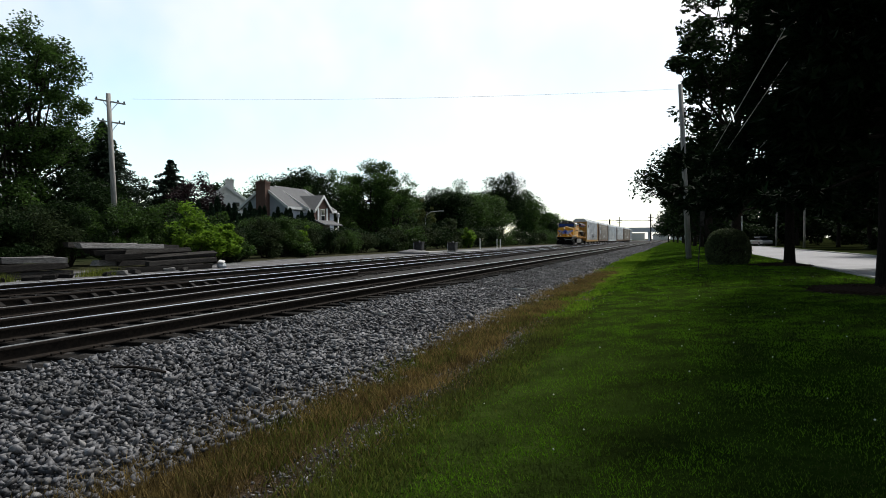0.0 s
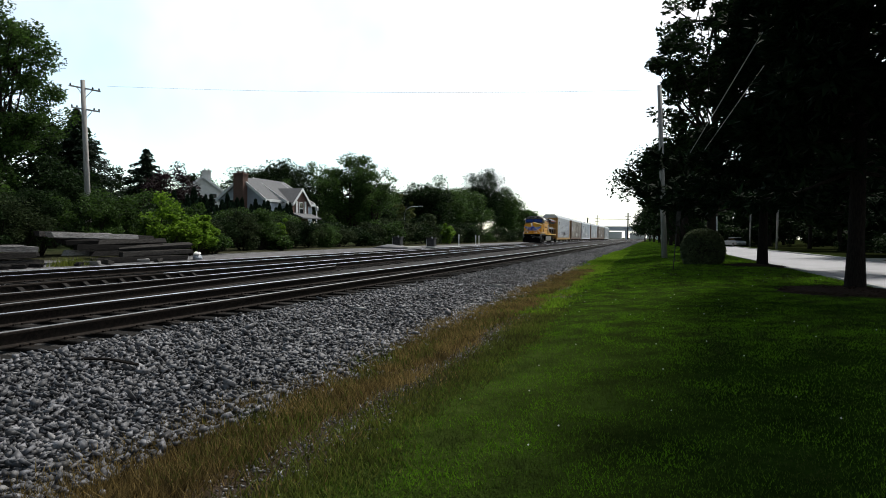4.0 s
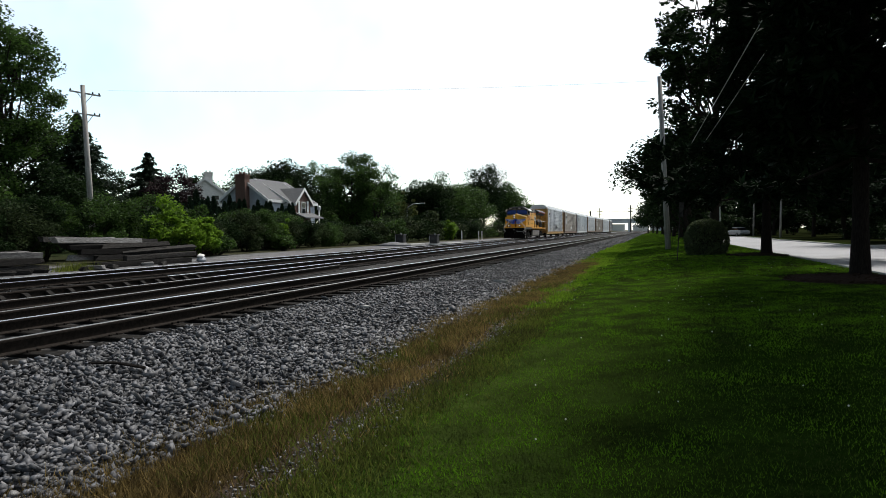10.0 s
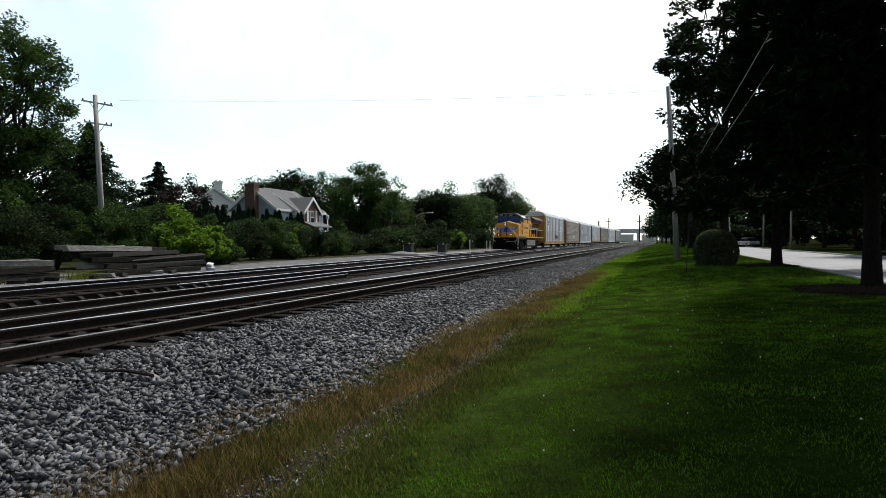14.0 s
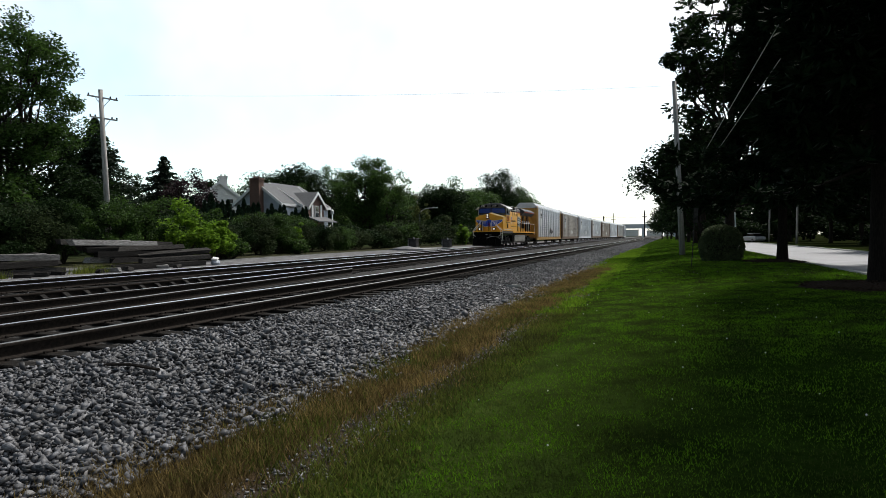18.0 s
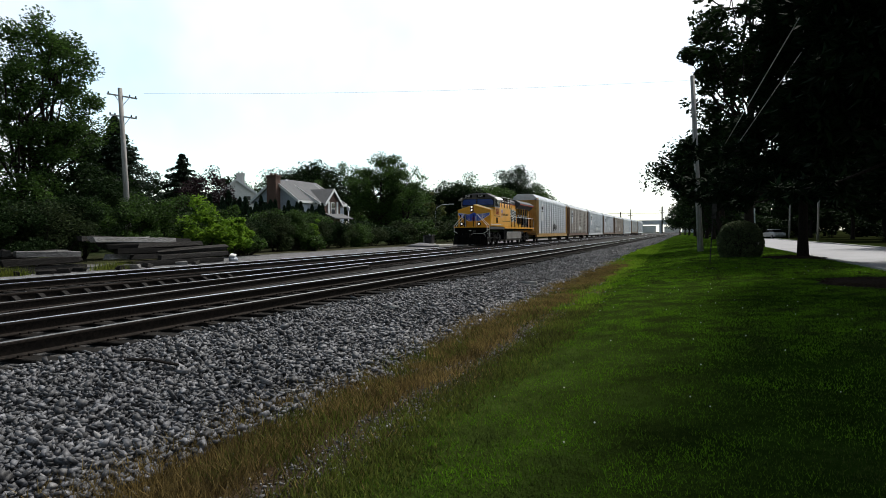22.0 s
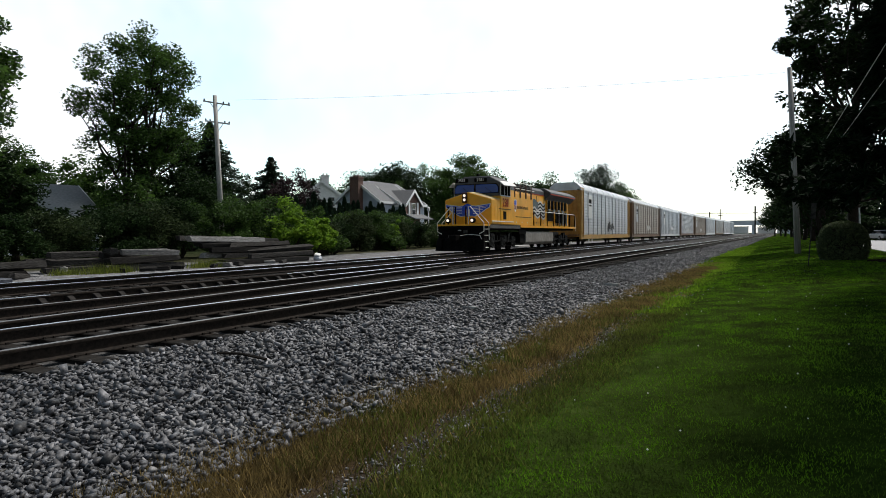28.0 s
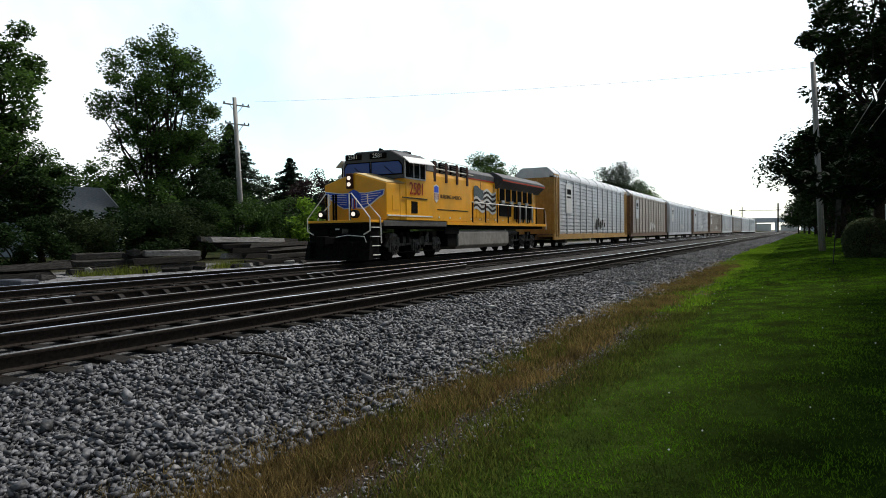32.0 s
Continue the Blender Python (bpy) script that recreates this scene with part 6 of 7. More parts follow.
def pole(name, x, y, top, lean, r0, r1, label, group="utility poles"):
    z = float(ground_z(x, y))
    root = empty(name, pose(x, y, z - 0.05), label, "utility pole", group)
    part("shaft", Geo().tube([(0, 0, 0), (lean[0] * 0.5, lean[1] * 0.5, (top - z) * 0.5), (lean[0], lean[1], top - z)], [r0, (r0 + r1) / 2, r1], 12), POLE, root, "", 0, True)
    return root


west_pole = pole("utility_pole", -30, 28.15, 9.75, (-0.05, -0.42), 0.17, 0.12, "weathered leaning utility pole with two crossarms")


def crossarm(root, z, x, y, half, tilt, turn, knobs):
    ax = Vector((math.cos(turn), math.sin(turn), tilt)).normalized()
    c = Vector((x, y, z))
    arm = part("crossarm", Geo().tube([c - ax * half, c + ax * half], 0.05, 4), POLE, root, "wooden crossarm")
    for k in knobs:
        p = c + ax * (half * k)
        part("insulator", Geo().tube([p, p + Vector((0, 0, 0.08)), p + Vector((0, 0, 0.15))], [0.02, 0.045, 0.03], 8), UNDER, arm)
    for s in (-0.5, 0.5):
        part("brace", Geo().tube([c + ax * half * s, c + Vector((0, 0, -0.55))], 0.02, 5), GALV, arm)


crossarm(west_pole, 9.15, 0.05, -0.38, 0.78, -0.12, 0.75, (-0.9, 0.5, 0.9))
crossarm(west_pole, 8.0, 0.05, -0.33, 0.7, -0.1, 0.75, (-0.95, -0.6, 0.6, 0.95))


def wire(a, b, sag, r, mat, label, name="overhead_wire"):
    a, b = Vector(a), Vector(b)
    pts = []
    for k in range(25):
        t = k / 24
        p = a.lerp(b, t)
        p.z -= sag * 4 * t * (1 - t)
        pts.append(p)
    return tagged(part(name, Geo().tube(pts, r, 5), mat), label, "wire", "overhead wires")


east_pole = pole("utility_pole", 0.82, 39.4, 10.2, (-0.45, 0.0), 0.17, 0.12, "tall grey leaning utility pole on the lawn")
wire((-29.2, 28.6, 9.5), (0.4, 39.4, 9.9), 0.25, 0.006, PALE_WIRE, "thin wire across the tracks")
wire((2.422, 16.6, 6.105), (1.445, 27.0, 4.65), 0.0, 0.010, PALE_WIRE, "taut pale cable running down among the pines")
wire((2.78, 16.6, 5.806), (1.944, 27.0, 4.7), 0.0, 0.008, PALE_WIRE, "taut pale cable running down among the pines")


PALE_TIE = paint("bleached_tie_wood", (0.12, 0.118, 0.115), (0.36, 0.355, 0.35), 0.9, 0, 7, 1.5, 0.6, (0.06, 0.056, 0.052), 0.6, "object", 0.3, 0.2, (12, 1, 12))


def tie_pile(x, y, rows, seed, label):
    """Old ties in a heap: rows of (x, y, z, length, heading, tilt)."""
    rng = np.random.default_rng(seed)
    z = float(ground_z(x, y))
    root = empty("tie_pile", pose(x, y, z), label, "tie pile", "stacks of old ties")
    for i, (dx, dy, dz, ln, turn, tilt) in enumerate(rows):
        ln *= rng.uniform(0.72, 1.08)
        g = Geo().box(0, 0, 0, 0.25, ln, 0.205)
        for k in range(3):
            g.box(0.02 * (k - 1), rng.uniform(-0.4, 0.4) * ln, 0.095 + 0.006 * k, 0.06, ln * rng.uniform(0.15, 0.3), 0.03)
        g.v = [(a + rng.normal(0, 0.014), b + rng.normal(0, 0.05), c + rng.normal(0, 0.012)) for a, b, c in g.v]
        pale = i % 6 == 5
        ob = part("tie", g, PALE_TIE if pale else OLD_TIE, root, "bleached grey tie" if pale else "", 0.015)
        ob.matrix_local = pose(dx * 1.15 + rng.normal(0, 0.07), dy + rng.normal(0, 0.4), dz * 1.2, tilt + rng.normal(0, 1.0), rng.normal(0, 8), turn + rng.normal(0, 2.4))


def tie_scraps(x0, x1, y0, y1, count, seed):
    """Broken ends of ties lying about the heaps."""
    rng = np.random.default_rng(seed)
    for k in range(count):
        x, y, ln = rng.uniform(x0, x1), rng.uniform(y0, y1), rng.uniform(0.35, 1.1)
        g = Geo().box(0, 0, 0, 0.2, ln, 0.16)
        g.v = [(a + rng.normal(0, 0.02), b + rng.normal(0, 0.06), c + rng.normal(0, 0.015)) for a, b, c in g.v]
        ob = tagged(part("broken_tie", g, PALE_TIE if k % 8 == 3 else OLD_TIE, None, "", 0.015), "short broken end of an old railroad tie", "tie", "broken ties")
        ob.matrix_world = pose(x, y, float(ground_z(x, y)) + 0.07, rng.normal(0, 4), rng.normal(0, 6), rng.uniform(-70, 70))


tie_scraps(-21.3, -20.9, 11.5, 26.0, 12, 51)
tie_pile(-21.9, 22.8, [(0.2, 0.3, 0.1, 5.2, 0, 0), (-0.2, 0.0, 0.1, 5.6, 1, 0), (-0.6, 0.2, 0.1, 5.6, 0, 0), (0.15, 1.4, 0.31, 4.6, 1, 0.6), (-0.25, 0.4, 0.31, 5.0, -1, 0), (-0.65, 0.2, 0.31, 5.4, 0, 0),
                           (-0.1, 1.0, 0.53, 4.4, -2, 1.2), (-0.45, 0.0, 0.52, 5.4, 0, 0), (-0.8, 0.0, 0.52, 5.6, 0, 0), (-0.35, -0.2, 0.74, 5.2, 1, -0.4), (-0.7, -0.3, 0.74, 5.6, 0, 0), (-0.45, -0.9, 0.95, 5.8, 0.6, 0.2), (-0.75, -0.7, 0.95, 6.0, 0, 0), (-0.3, -3.0, 0.74, 1.6, 0, 0)], 41, "long stack of weathered grey railroad ties")
tie_pile(-21.8, 16.9, [(0.1, 0, 0.1, 3.2, 1, 0), (-0.3, 0.1, 0.1, 3.2, 0, 0), (-0.7, 0, 0.1, 3.0, 0, 0), (0.05, -0.05, 0.33, 3.0, -1, 0), (-0.35, 0, 0.33, 3.2, 0, 0), (0.0, 0.0, 0.56, 3.0, 1, -1), (-0.4, -0.1, 0.56, 3.2, 0, 0), (-0.2, -1.3, 0.62, 0.5, 80, 0)], 42, "short stack of split grey railroad ties")
tie_pile(-22.4, 14.3, [(0, 0, 0.1, 2.4, 0, 0), (-0.4, 0, 0.1, 2.4, 2, 0), (0, 0.1, 0.32, 2.2, -2, 0), (-0.4, 0, 0.32, 2.4, 0, 0), (-0.2, -0.1, 0.53, 2.2, 3, 0), (0.2, -1.0, 0.1, 0.9, 60, 0)], 43, "small heap of dark old ties")
tie_pile(-21.4, 10.9, [(0, 0, 0.1, 3.4, 1, 0), (-0.4, 0, 0.1, 3.2, 0, 0), (-0.1, 0.1, 0.31, 3.2, -1, 0), (-0.5, 0.2, 0.31, 2.6, 2, 0)], 44, "low row of weathered railroad ties")
tie_pile(-21.7, 6.8, [(0, 0, 0.1, 3.0, 1, 0), (-0.4, 0, 0.1, 3.0, -1, 0), (-0.2, 0.1, 0.31, 2.8, 2, 0)], 45, "low row of weathered railroad ties")

rod = Geo().tube([(-5.4, 4.97, 0.0), (-5.1, 5.0, 0.015), (-4.75, 5.02, -0.02)], 0.016, 6)
tagged(part("steel_rod", rod, RUST), "thin rusty steel rod lying on the ballast", "rod")
block = empty("debris_block", pose(-18.9, 9.6, float(ground_z(-18.9, 9.6))), "low dark blue-grey block of debris beside the track", "debris")
part("block", Geo().box(0, 0, 0.12, 1.1, 0.5, 0.26), paint("dark_blue_grey", (0.03, 0.035, 0.05), (0.07, 0.078, 0.1), 0.7, 0, 9, 1, 0.3), block, "", 0.03)
part("plank", Geo().box(-0.1, -0.3, 0.05, 1.4, 0.16, 0.1), OLD_TIE, block, "", 0.01)
for rx, ry, rr in ((-5.0, 10.6, 0.09), (-4.1, 17.8, 0.14), (-3.5, 5.2, 0.06), (-3.4, 7.4, 0.07), (-3.3, 12.0, 0.08)):
    rock = part("pale_rock", indexed_mesh("pale_rock", STONE_SHAPES[3] * rr, STONE_FACES, CONCRETE), None)
    rock.location = (rx, ry, float(ground_z(rx, ry)) + rr * 0.4)
    tagged(rock, "larger pale rock lying among the ballast", "rock", "pale rocks")

bag = empty("rubbish_bag", pose(-21.5, 26.6, float(ground_z(-21.5, 26.6))), "small white and grey crumpled bag on the gravel", "bag")
part("sack", Geo().tube([(0, 0, 0), (0.02, 0, 0.08), (0, 0.03, 0.2), (0.03, 0, 0.28)], [0.2, 0.25, 0.2, 0.08], 9), paint("grey_plastic", (0.25, 0.28, 0.32), (0.4, 0.44, 0.5), 0.4), bag, "", 0.03)
part("top_fold", Geo().box(0, 0, 0.3, 0.3, 0.32, 0.1, Euler((0.3, 0.2, 0.4)).to_matrix()), WHITE, bag, "white top", 0.03)


def relay_case(x, y, w, h):
    z = float(ground_z(x, y))
    root = empty("relay_case", pose(x, y, z), "black trackside relay case with a pale side", "equipment case", "relay cases")
    part("base", Geo().box(0, 0, 0.1, w + 0.2, 1.0, 0.25), CONCRETE, root)
    part("case", Geo().box(0, 0, 0.25 + h / 2, w, 0.8, h), METAL_CASE, root, "", 0.04)
    part("lid", Geo().box(0, 0, 0.29 + h, w + 0.14, 0.95, 0.09), METAL_CASE, root, "", 0.02)
    part("door", Geo().box(0.05, -0.42, 0.25 + h / 2, w * 0.8, 0.04, h * 0.85), METAL_CASE, root, "", 0.01)
    part("pale_side", Geo().box(-w / 2 - 0.03, -0.1, 0.25 + h * 0.55, 0.05, 0.7, h * 0.8), GALV, root)
    part("lamp", Geo().tube([(w * 0.3, -0.45, 0.3 + h), (w * 0.3, -0.6, 0.4 + h)], 0.08, 8), GALV, root)


relay_case(-25.2, 62.5, 0.85, 0.8)
relay_case(-21.8, 63.5, 0.8, 0.8)
for sx, sy in ((-23.2, 60.5), (-20.2, 64.5)):
    tagged(part("concrete_slab", Geo().box(sx, sy, float(ground_z(sx, sy)) + 0.09, 1.3, 4.0, 0.2), CONCRETE, None, "", 0.03), "pale concrete slab beside the track", "slab", "concrete slabs")
mound = Geo()
mound.tube([(-24.6, 59.0, 0.0), (-24.6, 59.0, 0.22), (-24.6, 59.0, 0.38)], [2.0, 1.1, 0.3], 18)
tagged(part("gravel_mound", mound, STONE, None, "", 0, True), "low heap of loose gravel", "gravel heap")
for sx, sy, sh in ((-25.5, 86.0, 1.5), (-26.0, 97.0, 1.4), (-26.0, 99.0, 1.4)):
    m = tagged(part("marker_post", Geo().box(sx, sy, float(ground_z(sx, sy)) + sh / 2, 0.12, 0.12, sh), WHITE, None, "", 0.02), "white trackside marker post", "post", "marker posts")

street_lamp = empty("street_lamp", pose(-37, 94.5, float(ground_z(-37, 94.5))), "tall street lamp with a curved arm", "street lamp")
part("mast", Geo().tube([(0, 0, 0), (0, 0, 4.6), (0.2, 0, 5.2), (0.9, 0.3, 5.65), (2.0, 0.8, 5.75)], [0.09, 0.07, 0.06, 0.05, 0.04], 8), GALV, street_lamp, "", 0, True)
part("lamp_head", Geo().box(2.3, 0.9, 5.75, 0.8, 0.3, 0.16), GALV, street_lamp, "", 0.04)

# ---- far end: road bridge and signal masts ----
# distance haze is put into the concrete's pale blue colour
HAZY = paint("haze_tinted_concrete", (0.62, 0.65, 0.72), (0.72, 0.75, 0.82), 0.9, 0, 0.2, 0.05)
bridge = empty("road_bridge", pose(-20, 560, 0), "far grey concrete road bridge over the tracks", "bridge")
part("deck", Geo().box(20, 0, 8.8, 130, 9, 1.7), HAZY, bridge)
part("parapet", Geo().box(20, -4.6, 10.2, 130, 0.3, 1.2), HAZY, bridge)
part("girder", Geo().box(20, -4.0, 7.6, 130, 0.8, 0.9), HAZY, bridge)
for sx in (-24, 1.2, 26):
    part("pier", Geo().box(sx, 0, 3.6, 2.6, 5, 7.4), HAZY, bridge)
for sx, top in ((-51.3, 17.8), (-43.4, 19.8), (-18.0, 21.6)):
    mast = empty("signal_mast", pose(sx * 0.97, 545, 0), "far thin mast with a crossbar", "mast", "far masts")
    part("post", Geo().box(0, 0, top / 2, 1.0 if sx != -43.4 else 0.6, 0.6, top), UNDER, mast)
    if sx != -51.3:
        part("crossbar", Geo().box(0, 0, top - 3.0, 4.5, 0.3, 0.4), UNDER, mast)
        part("crossbar", Geo().box(0, 0, top - 5.0, 3.6, 0.3, 0.4), UNDER, mast)
far_line = part("overhead_wire", Geo().tube([(-60, 545, 16.8), (-16, 545, 16.2)], 0.16, 4), UNDER)
tagged(far_line, "far gantry wire between masts", "wire", "overhead wires")
for k, (fx, fy, fw, fh) in enumerate([(-34, 640, 16, 6), (-12, 660, 14, 5), (6, 650, 18, 7)]):
    b = empty("far_building", pose(fx, fy, 0.5), "pale low building in the haze beyond the bridge", "building", "far buildings")
    part("wall", Geo().box(0, 0, fh / 2, fw, 8, fh), CREAM, b)
    part("roof", Geo().box(0, 0, fh + 0.2, fw + 0.6, 8.6, 0.4), CONCRETE, b)

# ---- east: lawn, road and what stands there ----
ROAD = paint("pale_asphalt", (0.36, 0.365, 0.385), (0.44, 0.445, 0.465), 0.85, 0, 40, 0.4, 0.2, (0.25, 0.25, 0.26), 0.5)


def strip(name, x0, x1, z, y0, y1, mat, label, category, thick=0.12, kind="structure"):
    g = Geo().prism([(x0, z - thick), (x1, z - thick), (x1, z), (x0, z)], y0, y1)
    return tagged(part(name, g, mat), label, category, kind=kind)


strip("road", 5.75, 12.4, 0.03, -60, 116, ROAD, "pale worn asphalt street", "road")
strip("curb_1", 5.55, 5.75, 0.10, -60, 116, CONCRETE, "low concrete kerb along the lawn", "curb", 0.2)
strip("curb_2", 12.4, 12.62, 0.12, -60, 110, CONCRETE, "low concrete kerb on the far side", "curb", 0.2)
strip("driveway", 12.62, 22, 0.13, 44, 47.5, CONCRETE, "pale driveway", "driveway")

MULCH = paint("dark_bark_mulch", (0.018, 0.012, 0.009), (0.05, 0.034, 0.025), 0.95, 0, 22, 2, 0.8, spec=0.03)


def mulch_ring(x, y, r, seed):
    rng = np.random.default_rng(seed)
    z = float(ground_z(x, y))
    g = Geo()
    n = 26
    rings = []
    for f, h in ((1.0, -0.02), (0.85, 0.04), (0.5, 0.08), (0.15, 0.1)):
        rings.append([(math.cos(2 * math.pi * k / n) * r * f * (1 + rng.normal(0, 0.04)), math.sin(2 * math.pi * k / n) * r * f * (1 + rng.normal(0, 0.04)), h + rng.normal(0, 0.01)) for k in range(n)])
    vs = [p for q in rings for p in q]
    fs = [(i * n + k, i * n + (k + 1) % n, (i + 1) * n + (k + 1) % n, (i + 1) * n + k) for i in range(3) for k in range(n)] + [tuple(3 * n + k for k in range(n))]
    for _ in range(520):
        a, f = rng.uniform(0, 2 * math.pi), rng.random() ** 0.5
        b = Euler(rng.uniform(-0.5, 0.5, 3)).to_matrix() @ Matrix.Rotation(rng.uniform(0, 3), 3, "Z")
        g.box(math.cos(a) * r * f, math.sin(a) * r * f, 0.1 * (1 - f) + 0.02, 0.08, 0.02, 0.012, b)
    g.add(vs, fs)
    ob = tagged(part("mulch_ring", g, MULCH), "round bed of dark bark mulch at a tree's foot", "mulch", "mulch rings")
    ob.location = (x, y, z + 0.0)


for k, (sx, sy, sr) in enumerate([(4.25, 16.4, 1.45), (4.0, 28.6, 1.15), (4.4, 10.4, 1.15)]):
    mulch_ring(sx, sy, sr, 60 + k)
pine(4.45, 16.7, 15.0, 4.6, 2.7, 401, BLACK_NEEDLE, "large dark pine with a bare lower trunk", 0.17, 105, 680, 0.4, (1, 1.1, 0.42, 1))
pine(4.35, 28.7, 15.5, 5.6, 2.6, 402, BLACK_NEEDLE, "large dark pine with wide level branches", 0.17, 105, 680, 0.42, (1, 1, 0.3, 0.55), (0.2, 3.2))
# this pine stands mostly out of view and is set to shade the lawn
pine(4.4, 10.4, 14.0, 5.6, 5.9, 403, BLACK_NEEDLE, "large dark pine mostly out of view that shades the near lawn", 0.18, 120, 880, 0.44, (0.8, 0.7, 0.5, 1.1))
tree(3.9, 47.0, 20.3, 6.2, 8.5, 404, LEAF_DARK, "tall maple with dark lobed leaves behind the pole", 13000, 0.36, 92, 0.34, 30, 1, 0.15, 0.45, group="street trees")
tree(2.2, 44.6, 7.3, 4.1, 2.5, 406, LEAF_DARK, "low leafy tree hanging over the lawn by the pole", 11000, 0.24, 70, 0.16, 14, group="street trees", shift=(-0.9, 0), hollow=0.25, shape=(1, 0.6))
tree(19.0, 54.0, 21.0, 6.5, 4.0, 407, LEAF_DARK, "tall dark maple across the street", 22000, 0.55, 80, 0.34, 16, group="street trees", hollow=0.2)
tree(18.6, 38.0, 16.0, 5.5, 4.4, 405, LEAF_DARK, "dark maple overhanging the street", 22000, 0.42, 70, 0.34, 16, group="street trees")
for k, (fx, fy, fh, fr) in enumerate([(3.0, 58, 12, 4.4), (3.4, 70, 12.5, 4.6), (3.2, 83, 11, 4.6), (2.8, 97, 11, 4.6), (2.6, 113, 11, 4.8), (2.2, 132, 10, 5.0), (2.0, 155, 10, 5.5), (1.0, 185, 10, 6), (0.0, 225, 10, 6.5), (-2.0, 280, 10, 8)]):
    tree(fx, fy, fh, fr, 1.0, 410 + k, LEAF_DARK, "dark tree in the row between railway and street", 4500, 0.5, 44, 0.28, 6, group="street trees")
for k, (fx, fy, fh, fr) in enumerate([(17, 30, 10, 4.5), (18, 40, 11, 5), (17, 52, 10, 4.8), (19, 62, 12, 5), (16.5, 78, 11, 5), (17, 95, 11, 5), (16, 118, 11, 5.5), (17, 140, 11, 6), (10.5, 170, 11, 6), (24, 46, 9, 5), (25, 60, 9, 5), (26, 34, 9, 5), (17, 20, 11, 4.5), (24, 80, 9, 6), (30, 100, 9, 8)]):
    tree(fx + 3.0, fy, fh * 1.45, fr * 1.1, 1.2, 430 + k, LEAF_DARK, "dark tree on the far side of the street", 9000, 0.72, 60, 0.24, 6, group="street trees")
# trees added to block the bright gap down the street
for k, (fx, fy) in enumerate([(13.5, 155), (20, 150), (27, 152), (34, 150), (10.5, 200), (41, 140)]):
    tree(fx, fy, 9 + k % 3, 5.0, 0.1, 480 + k, LEAF_DARK, "dark bushy tree closing the view down the far street", 2600, 0.95, 44, 0.25, 4, group="street trees", hollow=0.15)
# backdrop trees added to darken the gaps behind the houses
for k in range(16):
    tree(34 + 5 * (k % 3), 14 + k * 11, 9 + 2 * math.sin(k * 1.9), 6.5, 0.2, 500 + k, LEAF_DARK, "dark leafy tree filling the yard behind the houses", 2600, 1.2, 44, 0.25, 4, group="yard trees", hollow=0.15)
for k in range(11):
    shrub(20.5 + 0.6 * (k % 2), 26 + k * 5.2, 1.5 + 0.25 * math.sin(k * 2.3), 2.3, 460 + k, LEAF_DARK, "dark clipped hedge shrub across the street", 2200, 0.2, group="hedge across the street", shape=(0.8, 1.3))
strip("side_street", 12.62, 60, 0.034, 110, 116, ROAD, "pale asphalt side street at the bend", "road")
for k in range(11):
    shrub(5.0 + 4.4 * k, 121 + 2 * (k % 2), 4.2 + 0.6 * math.sin(k * 1.9), 3.6, 560 + k, LEAF_DARK, "dark tall hedge shrub beyond the street's bend", 2600, 0.5, group="hedge across the street")
for k, (hx, hy, hw) in enumerate([(30, 52, 10), (31, 72, 11), (32, 96, 12), (29, 32, 10)]):
    h = empty("house", pose(0, 0, 0), "low house in deep shade across the street", "house", "houses")
    gable_house(h, hx, hx + 8, hy, hy + hw, 0.1, 3.0, 5.2, "y", CREAM, SHINGLE)
    house_window(h, hx + 3, hy - 0.06, 1.8, 1.4, 1.2, "y")
    part("door", Geo().box(hx - 0.05, hy + 5, 1.15, 0.1, 1.0, 2.1), WHITE, h)


def round_bush(x, y, r, h):
    """A clipped round hedge bush: a tight skin of small leaves."""
    rng = np.random.default_rng(71)
    z = float(ground_z(x, y))
    root = empty("round_bush", pose(x, y, z - 0.05), "clipped round evergreen bush on the lawn", "bush")
    n = 20000
    d = rng.normal(0, 1, (n, 3))
    d /= np.linalg.norm(d, axis=1, keepdims=True)
    bump = np.array([noise.noise(Vector(q) * 3.5) * 0.05 + noise.noise(Vector(q) * 9) * 0.03 for q in d])
    s = np.sign(d) * np.abs(d) ** 0.86
    rad = (1 + bump - 0.1 * rng.random(n) ** 2)[:, None]
    p = s * rad * np.array([r, r, h * 0.6]) + np.array([0, 0, h * 0.41])
    p = p[p[:, 2] > 0.03]
    part("leaves", fast_mesh("leaves", leaf_cloud(p, 0.075, 72, 0.6, 1.0), 4, leaf_paint("clipped_leaves", (0.045, 0.066, 0.03), (0.125, 0.155, 0.075), 0.25)), None, root)
    core = Geo()
    core.tube([(0, 0, 0.0), (0, 0, h * 0.25), (0, 0, h * 0.6), (0, 0, h * 0.85)], [r * 0.55, r * 0.75, r * 0.75, r * 0.35], 14)
    part("stem", core, BARK, root)


round_bush(2.2, 30.2, 0.9, 1.6)

sign = empty("road_sign", pose(0.86, 26.0, float(ground_z(0.86, 26.0)) - 0.02), "narrow sign on a thin leaning post seen edge-on", "sign")
part("post", Geo().tube([(0, 0, 0), (0.14, 0, 2.25)], 0.02, 6), UNDER, sign)
part("plate", Geo().box(0.15, -0.03, 1.98, 0.16, 0.02, 0.56, Matrix.Rotation(0.06, 3, "Y")), UNDER, sign, "dull grey metal plate", 0.004)
stake = empty("marker_stake", pose(3.3, 36.0, float(ground_z(3.3, 36.0)) - 0.02), "thin white marker stake behind the bush", "stake")
part("rod", Geo().tube([(0.04, 0, 0), (-0.02, 0, 2.25)], 0.035, 6), WHITE, stake)

street_pole = pole("utility_pole", 13.3, 42.0, 9.5, (-0.5, 0.2), 0.2, 0.14, "wooden utility pole across the street")
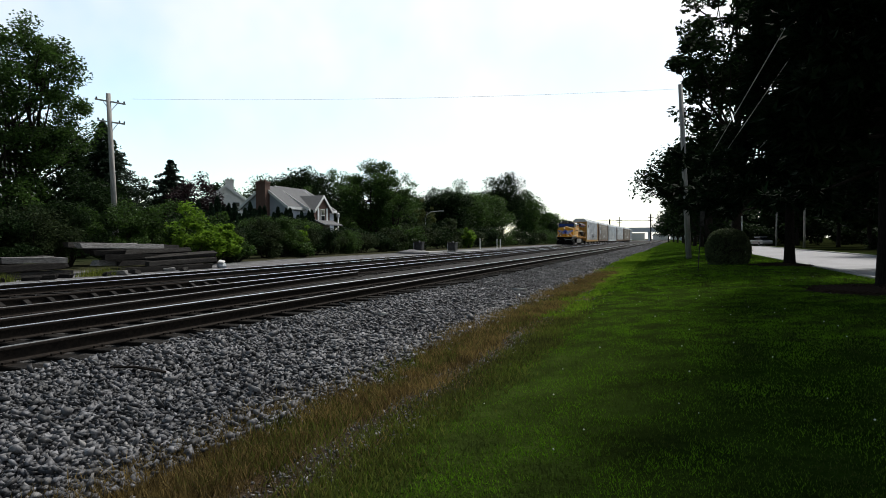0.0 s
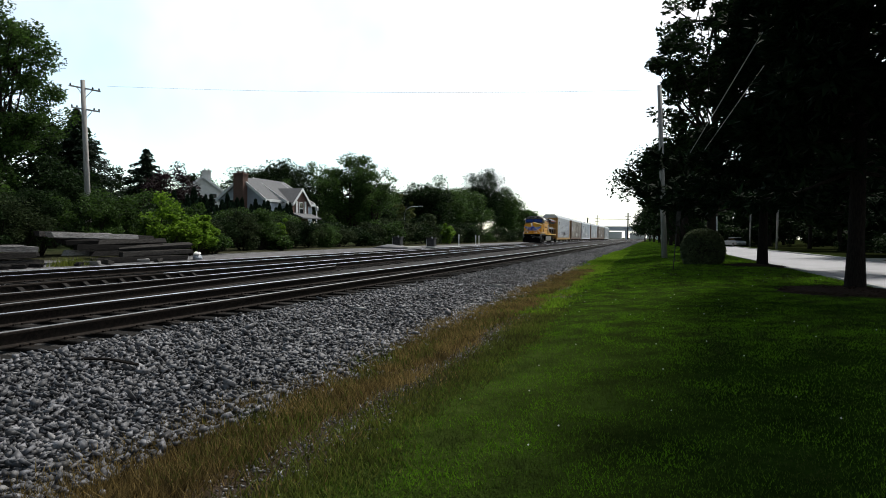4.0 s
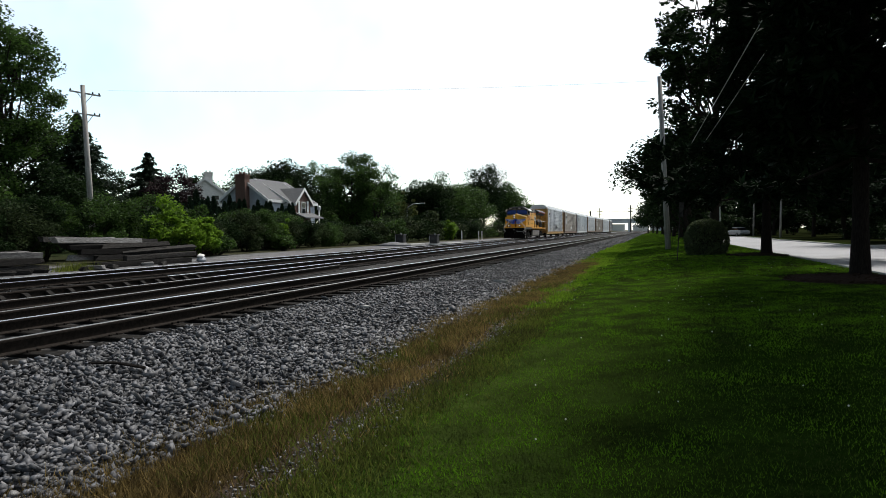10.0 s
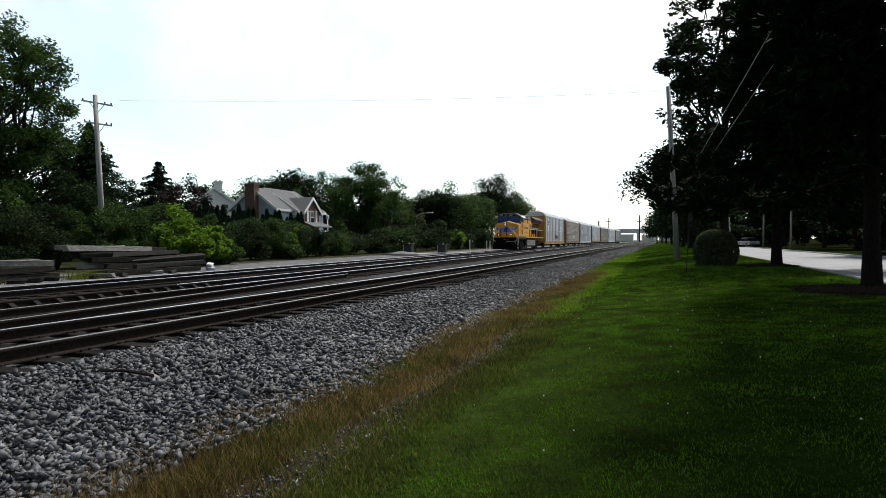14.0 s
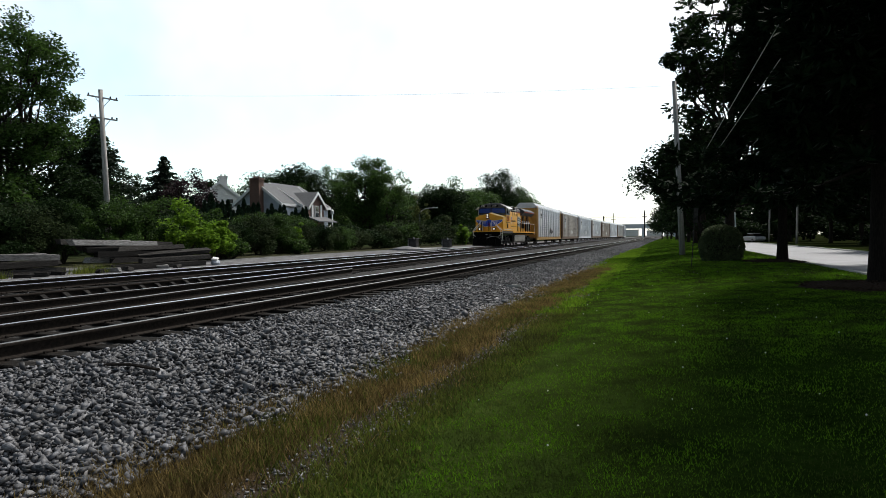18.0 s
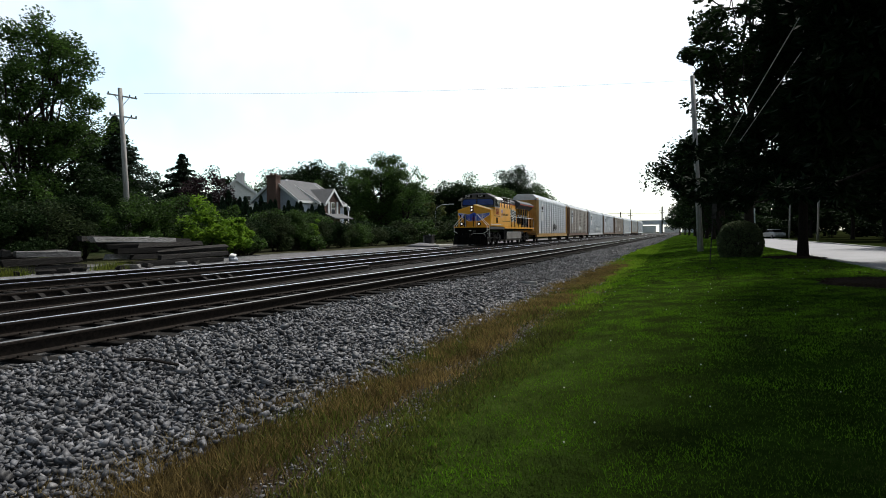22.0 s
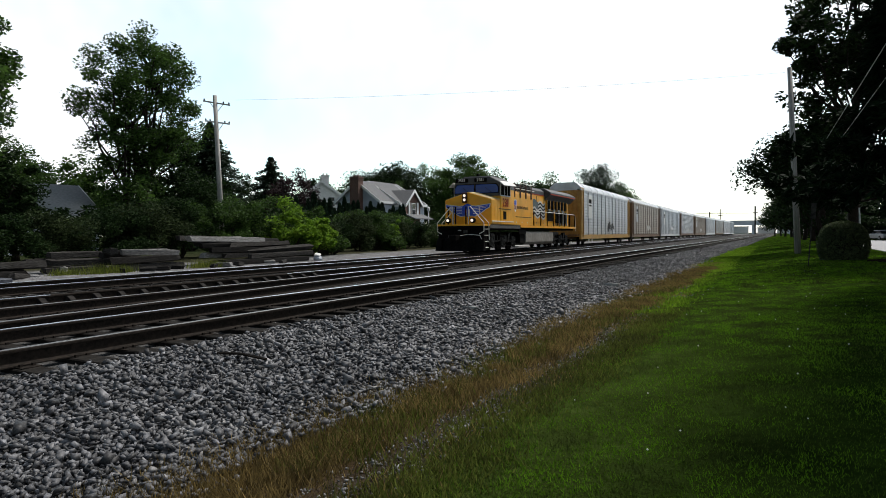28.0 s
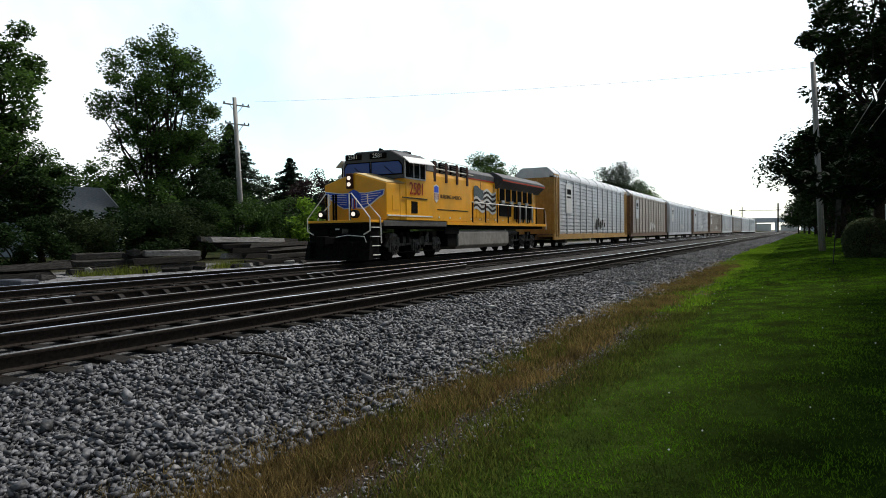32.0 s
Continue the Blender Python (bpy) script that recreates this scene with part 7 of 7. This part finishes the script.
for k, (fx, fy) in enumerate([(14.3, 84.4), (14.7, 109)]):
    pole("utility_pole", fx, fy, 9.0, (0.1, 0), 0.13, 0.09, "wooden utility pole across the street")
tagged(part("marker_stake", Geo().tube([(14.2, 44, 0.05), (14.6, 44, 1.9)], 0.035, 6), WHITE), "thin white leaning stake across the street", "stake")


def parked_car(x, y, turn):
    root = empty("parked_car", pose(x, y, 0.03, 0, 0, turn), "silver sedan parked by the street", "car")
    silver = paint("silver_car_paint", (0.5, 0.51, 0.52), (0.56, 0.57, 0.58), 0.3, 0.5, 3, 1)
    part("body", Geo().prism([(-2.2, 0.3), (2.2, 0.3), (2.25, 0.65), (1.9, 0.88), (0.9, 0.95), (-1.5, 0.97), (-2.2, 0.9), (-2.27, 0.6)], -0.86, 0.86, "x"), silver, root, "", 0.06)
    part("cabin", Geo().prism([(-1.7, 0.95), (0.95, 0.93), (0.35, 1.4), (-1.1, 1.43)], -0.72, 0.72, "x"), DARK_GLASS, root, "dark windows", 0.05)
    part("roof", Geo().prism([(-1.15, 1.4), (0.4, 1.38), (0.3, 1.46), (-1.05, 1.49)], -0.68, 0.68, "x"), silver, root, "", 0.02)
    for sy in (-1.35, 1.35):
        for s in (-1, 1):
            w = part("wheel", Geo().tube([(s * 0.7, sy, 0.31), (s * 0.88, sy, 0.31)], 0.31, 16), BLACK, root)
            part("rim", Geo().tube([(s * 0.88, sy, 0.31), (s * 0.9, sy, 0.31)], 0.19, 12), GALV, w)
    for s in (-0.6, 0.6):
        part("headlight", Geo().box(s, -2.24, 0.68, 0.4, 0.06, 0.14), WHITE, root)
        part("tail_light", Geo().box(s, 2.22, 0.75, 0.35, 0.06, 0.16), RED, root)


parked_car(12.9, 113.4, 24)


def motions():
    """The train rolls along its track; its wheels turn."""
    ys = np.linspace(0, 560, 5601)
    xs = lane(ys)
    run = np.concatenate([[0], np.cumsum(np.hypot(np.diff(xs), np.diff(ys)))])

    def at(s):
        return Vector((float(np.interp(s, run, xs)), float(np.interp(s, run, ys)), RAIL_TOP))

    def nose(t):
        return 125.32 - 3.6625 * t + 0.03595 * t ** 2 - 0.000727 * t ** 3
    for thing, back, a, b in VEHICLES:
        rows = []
        for k in range(17):
            t = 2.0 * k
            s = float(np.interp(nose(t), ys, run)) + back
            p, q = at(s + a), at(s + b)
            d = (q - p).normalized()
            m = Matrix.Translation(p - d * a) @ Matrix.Rotation(math.atan2(-d.x, d.y), 4, "Z")
            rows.append((t, m))
        walk(thing, rows)
    steps = [k / 6 for k in range(193)]
    for wheel, y, r in WHEELS:
        walk(wheel, [(t, Matrix.Translation((0, y, r)) @ Matrix.Rotation((nose(0) - nose(t)) / r, 4, "X")) for t in steps])


motions()
